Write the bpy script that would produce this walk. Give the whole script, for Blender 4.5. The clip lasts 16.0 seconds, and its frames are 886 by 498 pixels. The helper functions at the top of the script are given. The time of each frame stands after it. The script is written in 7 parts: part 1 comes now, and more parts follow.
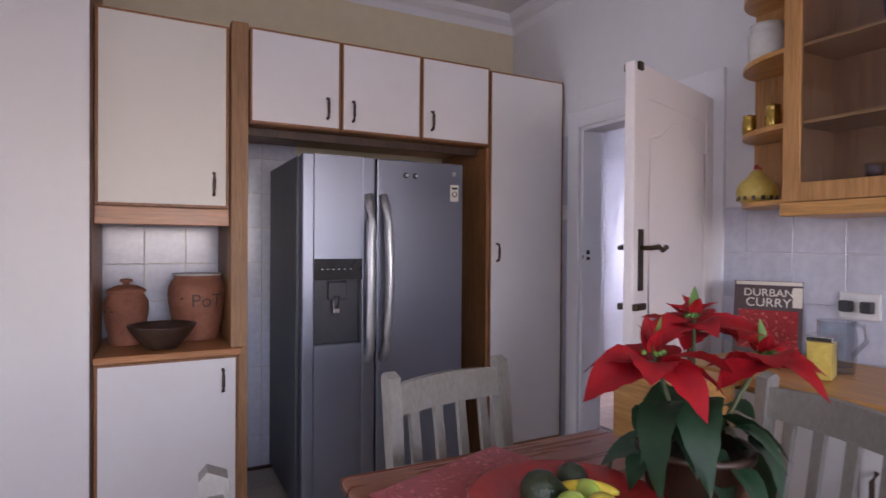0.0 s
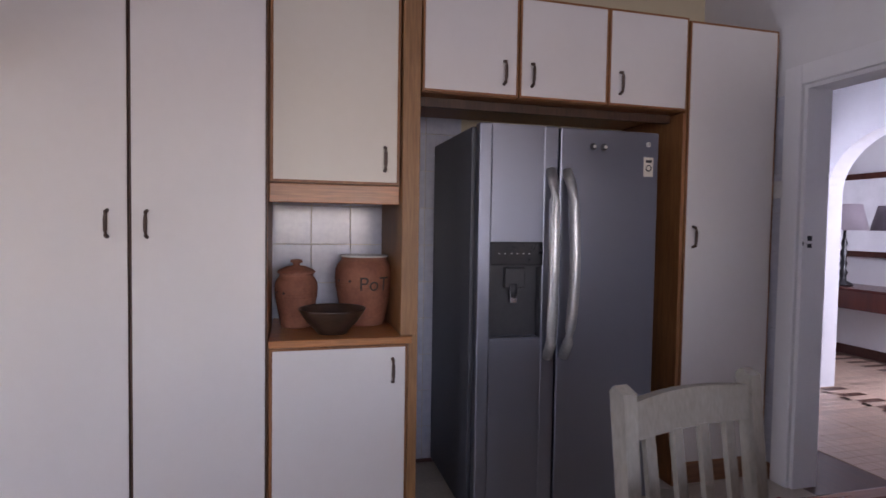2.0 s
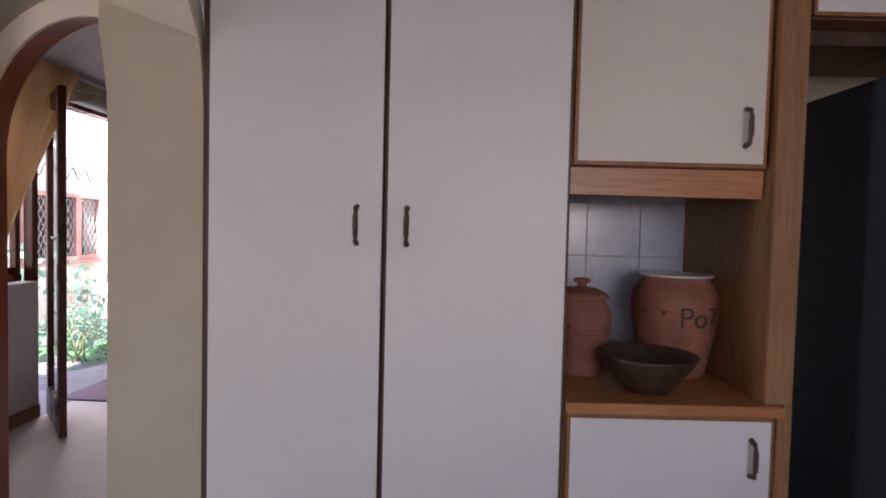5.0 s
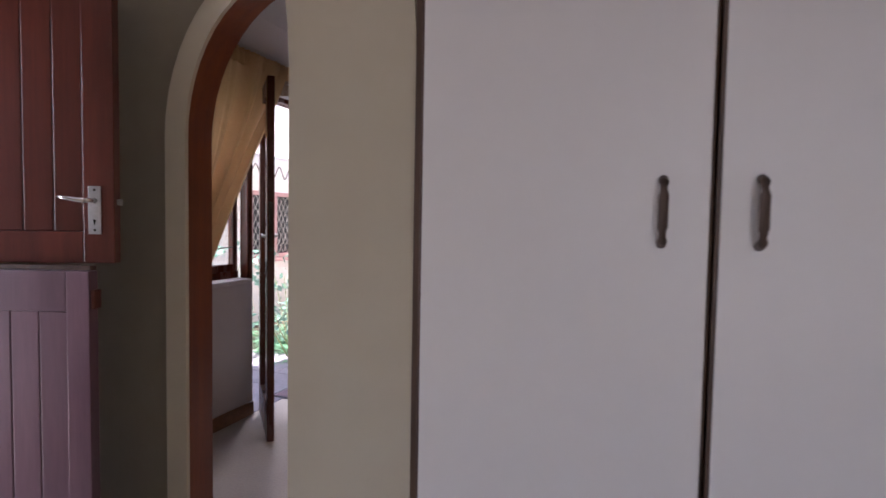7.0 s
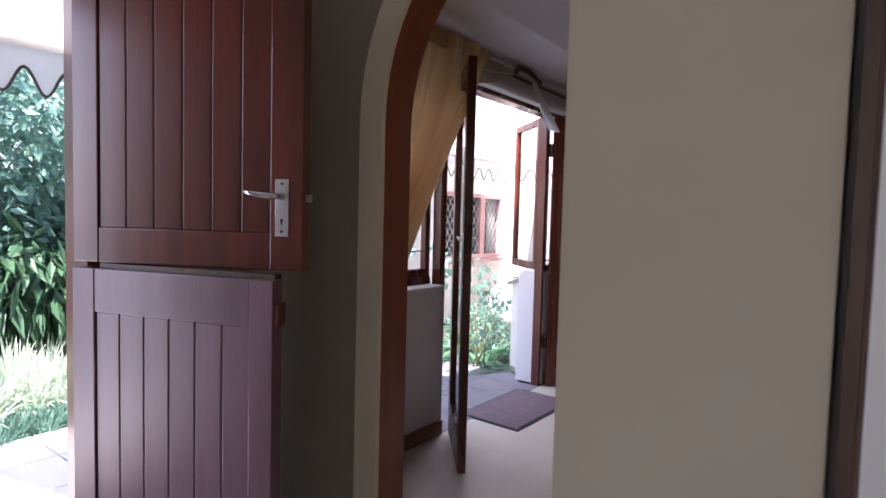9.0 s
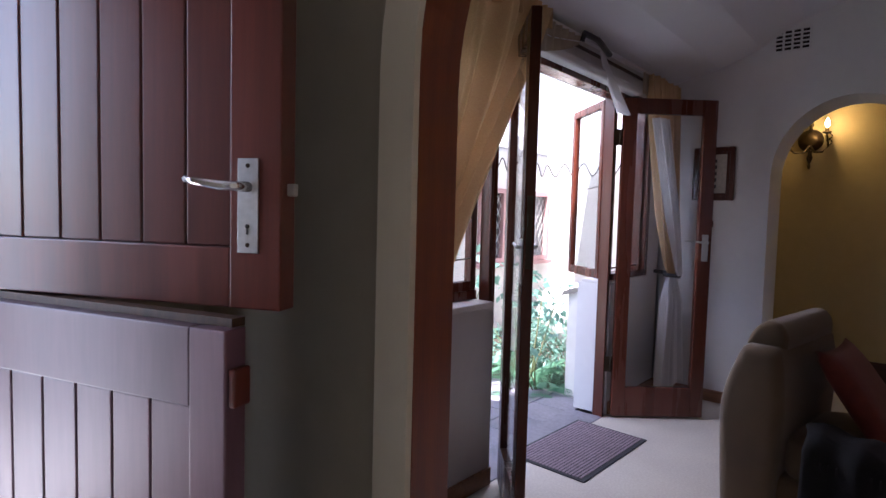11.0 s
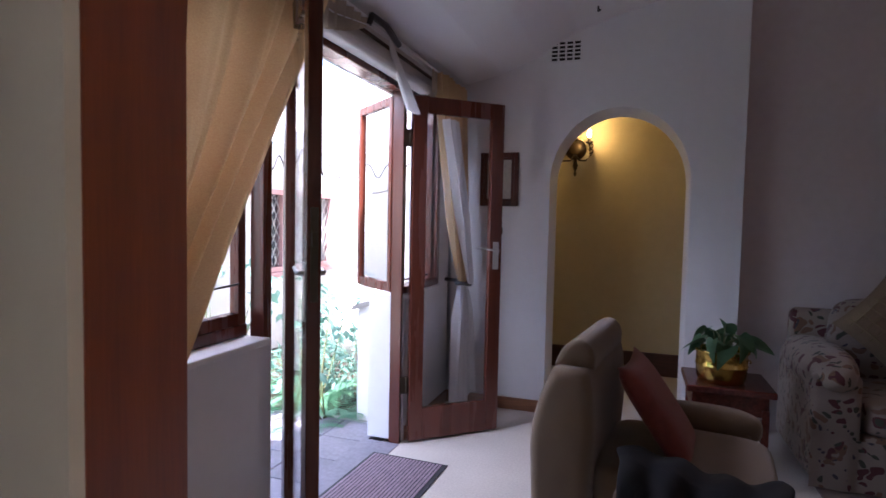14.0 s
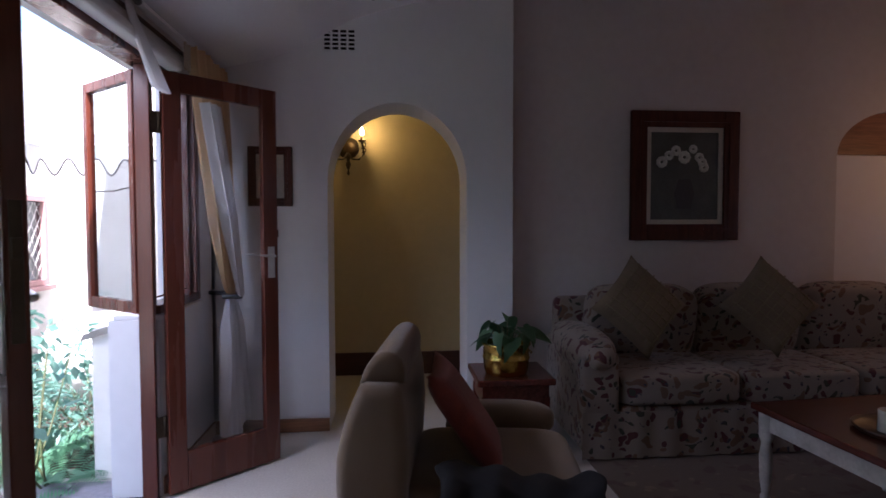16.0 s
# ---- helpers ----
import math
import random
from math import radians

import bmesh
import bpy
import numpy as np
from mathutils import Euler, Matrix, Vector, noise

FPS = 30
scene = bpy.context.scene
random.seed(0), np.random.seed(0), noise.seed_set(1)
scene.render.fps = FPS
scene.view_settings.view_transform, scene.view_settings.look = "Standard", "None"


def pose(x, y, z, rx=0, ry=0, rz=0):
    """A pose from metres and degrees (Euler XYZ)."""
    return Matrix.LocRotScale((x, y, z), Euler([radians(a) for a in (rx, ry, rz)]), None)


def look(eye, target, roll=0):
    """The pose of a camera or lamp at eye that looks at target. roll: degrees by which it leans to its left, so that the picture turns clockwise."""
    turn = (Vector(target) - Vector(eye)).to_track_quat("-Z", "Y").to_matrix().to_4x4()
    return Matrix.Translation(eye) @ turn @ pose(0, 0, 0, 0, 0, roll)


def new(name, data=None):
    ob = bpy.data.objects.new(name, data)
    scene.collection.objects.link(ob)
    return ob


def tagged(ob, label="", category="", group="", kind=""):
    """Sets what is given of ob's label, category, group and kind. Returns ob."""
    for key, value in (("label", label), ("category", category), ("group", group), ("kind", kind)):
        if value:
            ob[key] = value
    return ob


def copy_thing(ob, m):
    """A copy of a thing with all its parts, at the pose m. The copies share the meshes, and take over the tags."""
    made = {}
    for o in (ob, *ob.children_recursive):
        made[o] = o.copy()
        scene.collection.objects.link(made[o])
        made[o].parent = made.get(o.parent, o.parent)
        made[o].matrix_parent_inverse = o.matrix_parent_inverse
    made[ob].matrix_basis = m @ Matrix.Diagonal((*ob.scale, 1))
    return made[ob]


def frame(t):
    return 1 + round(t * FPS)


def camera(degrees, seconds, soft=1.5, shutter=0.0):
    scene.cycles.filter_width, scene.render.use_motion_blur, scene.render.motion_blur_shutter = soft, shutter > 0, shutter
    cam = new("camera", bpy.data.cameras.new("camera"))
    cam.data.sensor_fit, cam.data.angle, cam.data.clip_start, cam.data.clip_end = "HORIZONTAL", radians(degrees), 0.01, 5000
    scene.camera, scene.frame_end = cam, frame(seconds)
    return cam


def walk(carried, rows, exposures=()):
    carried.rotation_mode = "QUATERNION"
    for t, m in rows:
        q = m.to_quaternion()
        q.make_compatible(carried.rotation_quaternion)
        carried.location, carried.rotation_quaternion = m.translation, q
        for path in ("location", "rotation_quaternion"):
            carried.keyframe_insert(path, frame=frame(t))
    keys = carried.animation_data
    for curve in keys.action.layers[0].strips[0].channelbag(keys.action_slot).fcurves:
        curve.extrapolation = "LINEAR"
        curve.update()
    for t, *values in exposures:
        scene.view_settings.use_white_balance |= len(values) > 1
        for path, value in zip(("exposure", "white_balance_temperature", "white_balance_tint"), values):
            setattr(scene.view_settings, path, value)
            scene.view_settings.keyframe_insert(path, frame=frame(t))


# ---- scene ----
LENS = 76.2
cam = camera(LENS, 16.0, 1.5, 0.3)
PATH = [
    (0, (0.102, 0.396, 1.319), (1.02, 2.173, 1.3), 0.4),
    (0.5, (0.082, 0.498, 1.314), (0.883, 2.331, 1.285), 0.6),
    (1, (0.067, 0.601, 1.307), (0.766, 2.474, 1.263), 0.7),
    (1.5, (0.037, 0.698, 1.303), (0.628, 2.608, 1.24), 0.7),
    (2, (-0.022, 0.796, 1.306), (0.492, 2.727, 1.224), 0.9),
    (2.5, (-0.106, 0.948, 1.303), (0.354, 2.893, 1.223), 0.9),
    (3, (-0.228, 1.078, 1.274), (0.213, 3.028, 1.214), 0.9),
    (3.5, (-0.297, 1.209, 1.272), (0.06, 3.176, 1.217), 1.0),
    (4, (-0.376, 1.4, 1.278), (-0.104, 3.381, 1.222), 1.1),
    (4.5, (-0.403, 1.538, 1.293), (-0.289, 3.533, 1.224), 1.2),
    (4.7, (-0.429, 1.585, 1.297), (-0.36, 3.583, 1.222), 1.3),
    (6.8, (-0.707, 2.202, 1.281), (-1.283, 4.115, 1.176), 1.0),
    (7, (-0.746, 2.256, 1.276), (-1.391, 4.146, 1.174), 1.0),
    (7.5, (-0.814, 2.366, 1.271), (-1.649, 4.182, 1.163), 1.1),
    (8, (-0.93, 2.486, 1.275), (-1.928, 4.215, 1.164), 1.2),
    (8.5, (-1.03, 2.575, 1.281), (-2.147, 4.23, 1.17), 1.4),
    (9, (-1.123, 2.642, 1.273), (-2.315, 4.244, 1.163), 1.5),
    (9.5, (-1.223, 2.753, 1.266), (-2.513, 4.277, 1.151), 1.7),
    (9.7, (-1.256, 2.799, 1.256), (-2.577, 4.296, 1.139), 1.7),
    (11.8, (-1.626, 3.188, 1.294), (-2.864, 4.754, 1.171), 1.8),
    (12, (-1.597, 3.182, 1.281), (-2.807, 4.769, 1.159), 2.0),
    (12.5, (-1.671, 3.281, 1.295), (-2.742, 4.966, 1.181), 1.8),
    (13, (-1.714, 3.369, 1.31), (-2.641, 5.138, 1.199), 1.6),
    (13.5, (-1.755, 3.436, 1.319), (-2.54, 5.273, 1.215), 1.5),
    (14, (-1.792, 3.497, 1.334), (-2.432, 5.389, 1.229), 1.2),
    (14.5, (-1.862, 3.565, 1.328), (-2.289, 5.517, 1.232), 0.8),
    (15, (-1.935, 3.619, 1.316), (-2.102, 5.611, 1.227), 0.5),
    (15.5, (-1.957, 3.681, 1.308), (-1.926, 5.679, 1.221), 0.2),
    (16, (-1.949, 3.77, 1.31), (-1.769, 5.76, 1.229), -0.1),
]
EXPO = [(0.0, 3.15, 6600, 30), (1.5, 2.9, 6650, 30), (3.5, 2.72, 6700, 30), (4.5, 2.6, 6650, 30), (7.0, 2.25, 6500, 29), (8.0, 2.25, 6400, 29), (9.5, 2.15, 6150, 26), (12.0, 2.3, 5850, 24), (12.5, 2.6, 5850, 24), (13.5, 2.8, 5800, 25), (14.5, 2.6, 5750, 24), (16.0, 2.15, 5750, 23)]
walk(cam, [(t, look(e, g, r)) for t, e, g, r in PATH], EXPO)

# ---- world, sun, exposure ----
SKY = 0.15
world = bpy.data.worlds.new("sky")
scene.world = world
world.use_nodes = True
_wn = world.node_tree.nodes
_sky = _wn.new("ShaderNodeTexSky")
_sky.sky_type = "NISHITA"
_sky.sun_disc = False
_sky.sun_elevation, _sky.sun_rotation = radians(58), radians(165)
_wn["Background"].inputs[1].default_value = SKY
world.node_tree.links.new(_sky.outputs[0], _wn["Background"].inputs[0])
sun = new("sun", bpy.data.lights.new("sun", "SUN"))
sun.data.energy, sun.data.angle, sun.data.color = 5.0, radians(0.5), (1.0, 0.95, 0.88)
sun.matrix_world = pose(0, 0, 10, 32, 0, 15)


def area(name, m, sx, sy, power, col=(1, 1, 1)):
    ob = new(name, bpy.data.lights.new(name, "AREA"))
    ob.data.shape, ob.data.size, ob.data.size_y = "RECTANGLE", sx, sy
    ob.data.energy, ob.data.color = power, col
    ob.matrix_world = m
    return ob


DAY = (0.80, 0.90, 1.0)
area("kitchen_window_sky_light", look((0.6, -1.93, 1.62), (0.6, 2, 0.2)), 2.2, 1.0, 3.1, (0.62, 0.80, 1.0))
area("kitchen_window_ground_light", look((0.6, -1.94, 1.40), (0.6, 2, 3.4)), 2.2, 0.8, 2.2, (1.0, 0.92, 0.80))
# added fill lamp before the solid west wall, which has no window
area("kitchen_window_light_west", look((-1.05, 0.0, 1.6), (2, 0.4, 1.2)), 1.0, 1.0, 1.3, DAY)
area("lobby_door_light", look((-3.26, 2.58, 1.15), (-1.0, 2.9, 1.0)), 0.5, 1.8, 2.8, (0.78, 0.88, 1.0))
area("garden_door_light", look((-3.56, 5.9, 2.32), (-2.7, 5.9, 0.0)), 1.1, 0.35, 6, (1.0, 0.94, 0.92))
# added fill lamp inside the hall, no window is built there
area("hall_window_light", look((5.05, 2.1, 1.7), (5.3, 5.5, 1.3)), 1.2, 1.2, 11, (0.75, 0.85, 1.0))
# second added fill, in front of the windowless passage wall
area("passage_window_light", look((3.4, 4.72, 1.6), (3.3, 3.5, 1.3)), 0.9, 1.0, 5, (0.7, 0.8, 1.0))


def bulb(name, p, power, r, col):
    ob = new(name, bpy.data.lights.new(name, "POINT"))
    ob.data.energy, ob.data.shadow_soft_size, ob.data.color = power, r, col
    ob.location = p
    return ob


bulb("sconce_bulb_light", (-2.19, 8.57, 2.10), 0.68, 0.02, (1.0, 0.66, 0.20))
bulb("sitting_room_lamp_light", (2.1, 6.9, 1.75), 1.3, 0.08, (1.0, 0.50, 0.20))


# ---- materials ----
def gm(name, c1, c2=None, rough=0.6, metal=0.0, scale=4.0, stretch=(1, 1, 1), bump=0.1, bscale=60.0, fine=0.06, spec=0.5, sheen=0.0, rand=0.0, dist=0.004):
    """A surface with coarse and fine variation between two colours, and fine relief."""
    c2 = c2 or tuple(v * 0.86 for v in c1)
    m = bpy.data.materials.new(name)
    m.use_nodes = True
    nt = m.node_tree
    n, l = nt.nodes, nt.links
    b = n["Principled BSDF"]
    tc = n.new("ShaderNodeTexCoord")
    mp = n.new("ShaderNodeMapping")
    mp.inputs["Scale"].default_value = stretch
    l.new(tc.outputs["Object"], mp.inputs["Vector"])
    n1 = n.new("ShaderNodeTexNoise")
    n1.inputs["Scale"].default_value, n1.inputs["Detail"].default_value = scale, 5
    n2 = n.new("ShaderNodeTexNoise")
    n2.inputs["Scale"].default_value, n2.inputs["Detail"].default_value = bscale, 3
    l.new(mp.outputs[0], n1.inputs["Vector"])
    l.new(mp.outputs[0], n2.inputs["Vector"])
    ramp = n.new("ShaderNodeValToRGB")
    ramp.color_ramp.elements[0].position, ramp.color_ramp.elements[1].position = 0.35, 0.65
    ramp.color_ramp.elements[0].color, ramp.color_ramp.elements[1].color = (*c2, 1), (*c1, 1)
    l.new(n1.outputs["Fac"], ramp.inputs[0])
    mul = n.new("ShaderNodeMix")
    mul.data_type, mul.blend_type = "RGBA", "OVERLAY"
    mul.inputs[0].default_value = fine * 4
    l.new(ramp.outputs[0], mul.inputs[6])
    l.new(n2.outputs["Fac"], mul.inputs[7])
    out = mul.outputs[2]
    if rand:
        oi = n.new("ShaderNodeObjectInfo")
        hs = n.new("ShaderNodeHueSaturation")
        mr = n.new("ShaderNodeMapRange")
        mr.inputs["To Min"].default_value, mr.inputs["To Max"].default_value = 1 - rand, 1 + rand
        l.new(oi.outputs["Random"], mr.inputs["Value"])
        l.new(mr.outputs[0], hs.inputs["Value"])
        l.new(out, hs.inputs["Color"])
        out = hs.outputs[0]
    l.new(out, b.inputs["Base Color"])
    b.inputs["Roughness"].default_value, b.inputs["Metallic"].default_value = rough, metal
    b.inputs["Specular IOR Level"].default_value = spec
    b.inputs["Sheen Weight"].default_value = sheen
    rr = n.new("ShaderNodeMapRange")
    rr.inputs["To Min"].default_value, rr.inputs["To Max"].default_value = max(rough - 0.08, 0.02), min(rough + 0.08, 1)
    l.new(n1.outputs["Fac"], rr.inputs["Value"])
    l.new(rr.outputs[0], b.inputs["Roughness"])
    if bump:
        bp = n.new("ShaderNodeBump")
        bp.inputs["Strength"].default_value, bp.inputs["Distance"].default_value = bump, dist
        l.new(n2.outputs["Fac"], bp.inputs["Height"])
        l.new(bp.outputs[0], b.inputs["Normal"])
    return m


def wood(name, c1, c2, rough=0.4, along="z", rand=0.0, scale=3.0, bump=0.08):
    s = {"x": (1, 14, 14), "y": (14, 1, 14), "z": (14, 14, 1)}[along]
    return gm(name, c1, c2, rough, scale=scale, stretch=s, bscale=9, bump=bump, fine=0.12, rand=rand, dist=0.002)


def glass(name, tint=(1, 1, 1), ior=1.45):
    m = bpy.data.materials.new(name)
    m.use_nodes = True
    n, l = m.node_tree.nodes, m.node_tree.links
    n.remove(n["Principled BSDF"])
    tr, gl, mx, fr = n.new("ShaderNodeBsdfTransparent"), n.new("ShaderNodeBsdfGlossy"), n.new("ShaderNodeMixShader"), n.new("ShaderNodeLayerWeight")
    tr.inputs[0].default_value = (*tint, 1)
    gl.inputs["Roughness"].default_value = 0.03
    fr.inputs[0].default_value = 0.5
    f0 = ((ior - 1) / (ior + 1)) ** 2
    pw, mr = n.new("ShaderNodeMath"), n.new("ShaderNodeMapRange")
    pw.operation, pw.inputs[1].default_value = "POWER", 5.0
    mr.inputs["To Min"].default_value = f0
    l.new(fr.outputs["Facing"], pw.inputs[0])
    l.new(pw.outputs[0], mr.inputs["Value"])
    l.new(mr.outputs[0], mx.inputs[0])
    l.new(tr.outputs[0], mx.inputs[1])
    l.new(gl.outputs[0], mx.inputs[2])
    l.new(mx.outputs[0], n["Material Output"].inputs[0])
    return m


def spotted(name, base, spots, scale=9.0, rough=0.85):
    """Cloth printed with scattered leaves and flowers in several colours."""
    m = gm(name, base, tuple(v * 0.9 for v in base), rough, bump=0.25, bscale=300, sheen=0.2)
    n, l = m.node_tree.nodes, m.node_tree.links
    b = n["Principled BSDF"]
    prev = b.inputs["Base Color"].links[0].from_socket
    tc = n.new("ShaderNodeTexCoord")
    nz = n.new("ShaderNodeTexNoise")
    nz.inputs["Scale"].default_value = 6
    add = n.new("ShaderNodeMixRGB")
    add.blend_type = "LINEAR_LIGHT"
    add.inputs[0].default_value = 0.12
    l.new(tc.outputs["Object"], nz.inputs["Vector"])
    l.new(tc.outputs["Object"], add.inputs[1])
    l.new(nz.outputs["Color"], add.inputs[2])
    for i, (col, size) in enumerate(spots):
        mp = n.new("ShaderNodeMapping")
        mp.inputs["Location"].default_value = (i * 3.7, i * 1.9, i * 5.1)
        mp.inputs["Rotation"].default_value = (i * 0.7, i * 0.9, i * 0.5)
        mp.inputs["Scale"].default_value = (1, 1.9, 1.2)
        vo = n.new("ShaderNodeTexVoronoi")
        vo.inputs["Scale"].default_value = scale * (1 + 0.2 * i)
        rp = n.new("ShaderNodeMath")
        rp.operation = "LESS_THAN"
        rp.inputs[1].default_value = size
        mx = n.new("ShaderNodeMixRGB")
        mx.inputs[2].default_value = (*col, 1)
        l.new(add.outputs[0], mp.inputs[0])
        l.new(mp.outputs[0], vo.inputs["Vector"])
        l.new(vo.outputs["Distance"], rp.inputs[0])
        l.new(rp.outputs[0], mx.inputs[0])
        l.new(prev, mx.inputs[1])
        prev = mx.outputs[0]
    l.new(prev, b.inputs["Base Color"])
    return m


def thin(name, c1, c2, trans=0.5, rough=0.9, scale=3.0):
    """Thin cloth or a leaf: part of the light goes through."""
    m = gm(name, c1, c2, rough, scale=scale, bump=0.1, bscale=200)
    n, l = m.node_tree.nodes, m.node_tree.links
    t = n.new("ShaderNodeBsdfTranslucent")
    mx = n.new("ShaderNodeMixShader")
    mx.inputs[0].default_value = trans
    l.new(n["Principled BSDF"].inputs["Base Color"].links[0].from_socket, t.inputs[0])
    l.new(n["Principled BSDF"].outputs[0], mx.inputs[1])
    l.new(t.outputs[0], mx.inputs[2])
    l.new(mx.outputs[0], n["Material Output"].inputs[0])
    return m


def glow(name, col, power):
    m = bpy.data.materials.new(name)
    m.use_nodes = True
    b = m.node_tree.nodes["Principled BSDF"]
    b.inputs["Base Color"].default_value = (*col, 1)
    b.inputs["Emission Color"].default_value = (*col, 1)
    b.inputs["Emission Strength"].default_value = power
    return m


M_WALL = gm("white_wall_paint", (0.72, 0.71, 0.72), (0.69, 0.68, 0.69), 0.85, scale=1.2, bump=0.15, bscale=16, fine=0.02)
# white wall paint darkened and warmed for the shade beyond the wall step
M_WALLSHADE = gm("shaded_white_wall_paint", (0.56, 0.525, 0.52), (0.53, 0.495, 0.49), 0.85, scale=1.2, bump=0.15, bscale=16, fine=0.02)
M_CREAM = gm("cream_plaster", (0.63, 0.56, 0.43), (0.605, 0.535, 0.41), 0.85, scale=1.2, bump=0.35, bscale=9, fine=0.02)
M_BEIGE = gm("beige_wall_paint", (0.60, 0.52, 0.36), (0.575, 0.495, 0.34), 0.85, scale=1.2, bump=0.06, bscale=14, fine=0.02)
# cream plaster again, with the lobby's shade mixed into the colour
M_CREAMSHADE = gm("shaded_cream_plaster", (0.335, 0.29, 0.21), (0.315, 0.272, 0.197), 0.85, scale=1.2, bump=0.3, bscale=9, fine=0.02)
M_MUSTARD = gm("mustard_wall_paint", (0.52, 0.44, 0.26), (0.49, 0.41, 0.24), 0.85, scale=1.5, bump=0.06, bscale=14, fine=0.02)
M_CEIL = gm("ceiling_paint", (0.78, 0.77, 0.79), (0.755, 0.745, 0.765), 0.9, scale=1.0, bump=0.10, bscale=50, fine=0.02)
M_LAMIN = gm("white_laminate", (0.73, 0.69, 0.66), (0.69, 0.655, 0.63), 0.42, scale=1.3, bump=0.02, bscale=25, fine=0.01)
M_LAMINC = gm("cream_laminate", (0.70, 0.65, 0.56), (0.67, 0.62, 0.53), 0.42, scale=1.3, bump=0.02, bscale=25, fine=0.01)
M_TRIMW = wood("oak_edge_wood", (0.33, 0.14, 0.05), (0.24, 0.095, 0.032), 0.45, "z")
M_DKTRIM = wood("dark_edge_wood", (0.10, 0.05, 0.028), (0.06, 0.03, 0.018), 0.5, "z")
M_OAK = wood("golden_oak_wood", (0.47, 0.235, 0.08), (0.37, 0.175, 0.056), 0.45, "z", bump=0.03)
# golden oak darkened, so the panel's shade sits in the colour
M_BOARD = wood("shaded_oak_board", (0.31, 0.155, 0.062), (0.24, 0.115, 0.042), 0.5, "z", bump=0.03)
M_OAKX = wood("golden_oak_worktop", (0.46, 0.19, 0.065), (0.36, 0.145, 0.048), 0.35, "x", bump=0.03)
M_OAKY = wood("honey_pine_worktop", (0.56, 0.29, 0.09), (0.45, 0.22, 0.065), 0.35, "y")
M_HANDLE = wood("walnut_handle", (0.085, 0.048, 0.032), (0.06, 0.033, 0.022), 0.6, "z")
M_TILE = gm("glazed_white_tile", (0.56, 0.57, 0.65), (0.53, 0.54, 0.62), 0.18, scale=3, bump=0.03, bscale=30, rand=0.03)
M_GROUT = gm("tile_grout", (0.42, 0.40, 0.38), (0.35, 0.33, 0.31), 0.9)
M_STEEL = gm("brushed_steel", (0.27, 0.282, 0.335), (0.26, 0.272, 0.325), 0.35, 1.0, scale=1.2, stretch=(0.6, 1, 3), bscale=40, bump=0, fine=0.0)
M_FRSIDE = gm("dark_grey_enamel", (0.040, 0.042, 0.052), (0.032, 0.034, 0.043), 0.4, scale=2, bump=0.05)
M_BLACK = gm("black_gloss_plastic", (0.012, 0.012, 0.014), (0.02, 0.02, 0.022), 0.15, bump=0)
M_DKPLASTIC = gm("dark_grey_plastic", (0.025, 0.025, 0.03), (0.035, 0.035, 0.04), 0.35, bump=0)
M_CHROME = gm("polished_chrome", (0.75, 0.75, 0.77), (0.65, 0.65, 0.68), 0.15, 1.0, bump=0)
M_SATIN = gm("satin_steel", (0.55, 0.55, 0.54), (0.45, 0.45, 0.45), 0.38, 0.85, bump=0.1, bscale=80)
M_TERRA = gm("terracotta", (0.33, 0.13, 0.075), (0.23, 0.085, 0.05), 0.75, scale=9, bump=0.3, bscale=70)
M_DARKBOWL = gm("dark_glazed_wood", (0.045, 0.025, 0.018), (0.07, 0.04, 0.025), 0.35, scale=10, bump=0.2)
M_GREYCHAIR = gm("grey_painted_wood", (0.27, 0.25, 0.22), (0.235, 0.215, 0.19), 0.5, scale=5, bump=0.15, bscale=40, stretch=(3, 3, 1))
M_TABLE = wood("polished_red_brown_wood", (0.27, 0.095, 0.045), (0.19, 0.06, 0.028), 0.28, "x")
M_RED = thin("red_bract", (0.46, 0.011, 0.017), (0.30, 0.007, 0.013), 0.25, 0.5, 14)
M_GREEN = thin("dark_green_leaf", (0.022, 0.07, 0.030), (0.014, 0.045, 0.022), 0.15, 0.4, 12)
M_LIME = thin("young_green_leaf", (0.13, 0.26, 0.05), (0.09, 0.20, 0.04), 0.25, 0.5, 12)
M_STEM = gm("plant_stem", (0.10, 0.14, 0.05), (0.08, 0.08, 0.04), 0.6)
M_RUNNER = spotted("red_floral_cloth", (0.33, 0.02, 0.02), [((0.50, 0.10, 0.08), 0.28), ((0.20, 0.01, 0.012), 0.25)], 38)
M_REDGLAZE = gm("red_glaze", (0.36, 0.025, 0.02), (0.30, 0.02, 0.015), 0.2, bump=0.02)
M_AVO = gm("avocado_skin", (0.018, 0.03, 0.014), (0.03, 0.04, 0.015), 0.45, scale=20, bump=0.6, bscale=130)
M_LEMON = gm("yellow_fruit", (0.62, 0.46, 0.04), (0.50, 0.42, 0.05), 0.45, scale=9, bump=0.2, bscale=120)
M_APPLE = gm("green_fruit", (0.30, 0.45, 0.05), (0.36, 0.42, 0.08), 0.35, scale=9, bump=0.1)
M_APPLEDISH = gm("pale_green_glaze", (0.38, 0.46, 0.36), None, 0.2, bump=0)
M_BRASS = gm("brass", (0.62, 0.42, 0.10), (0.48, 0.32, 0.08), 0.22, 1.0, scale=8, bump=0.35, bscale=45)
M_IRON = gm("antique_bronze", (0.06, 0.038, 0.02), (0.035, 0.024, 0.013), 0.4, 0.6, bump=0.2)
M_MERANTI = gm("red_meranti", (0.125, 0.024, 0.014), (0.070, 0.014, 0.009), 0.31, scale=2.6, stretch=(6, 6, 0.5), bscale=22, bump=0.03, fine=0.05, rand=0.10, dist=0.001)
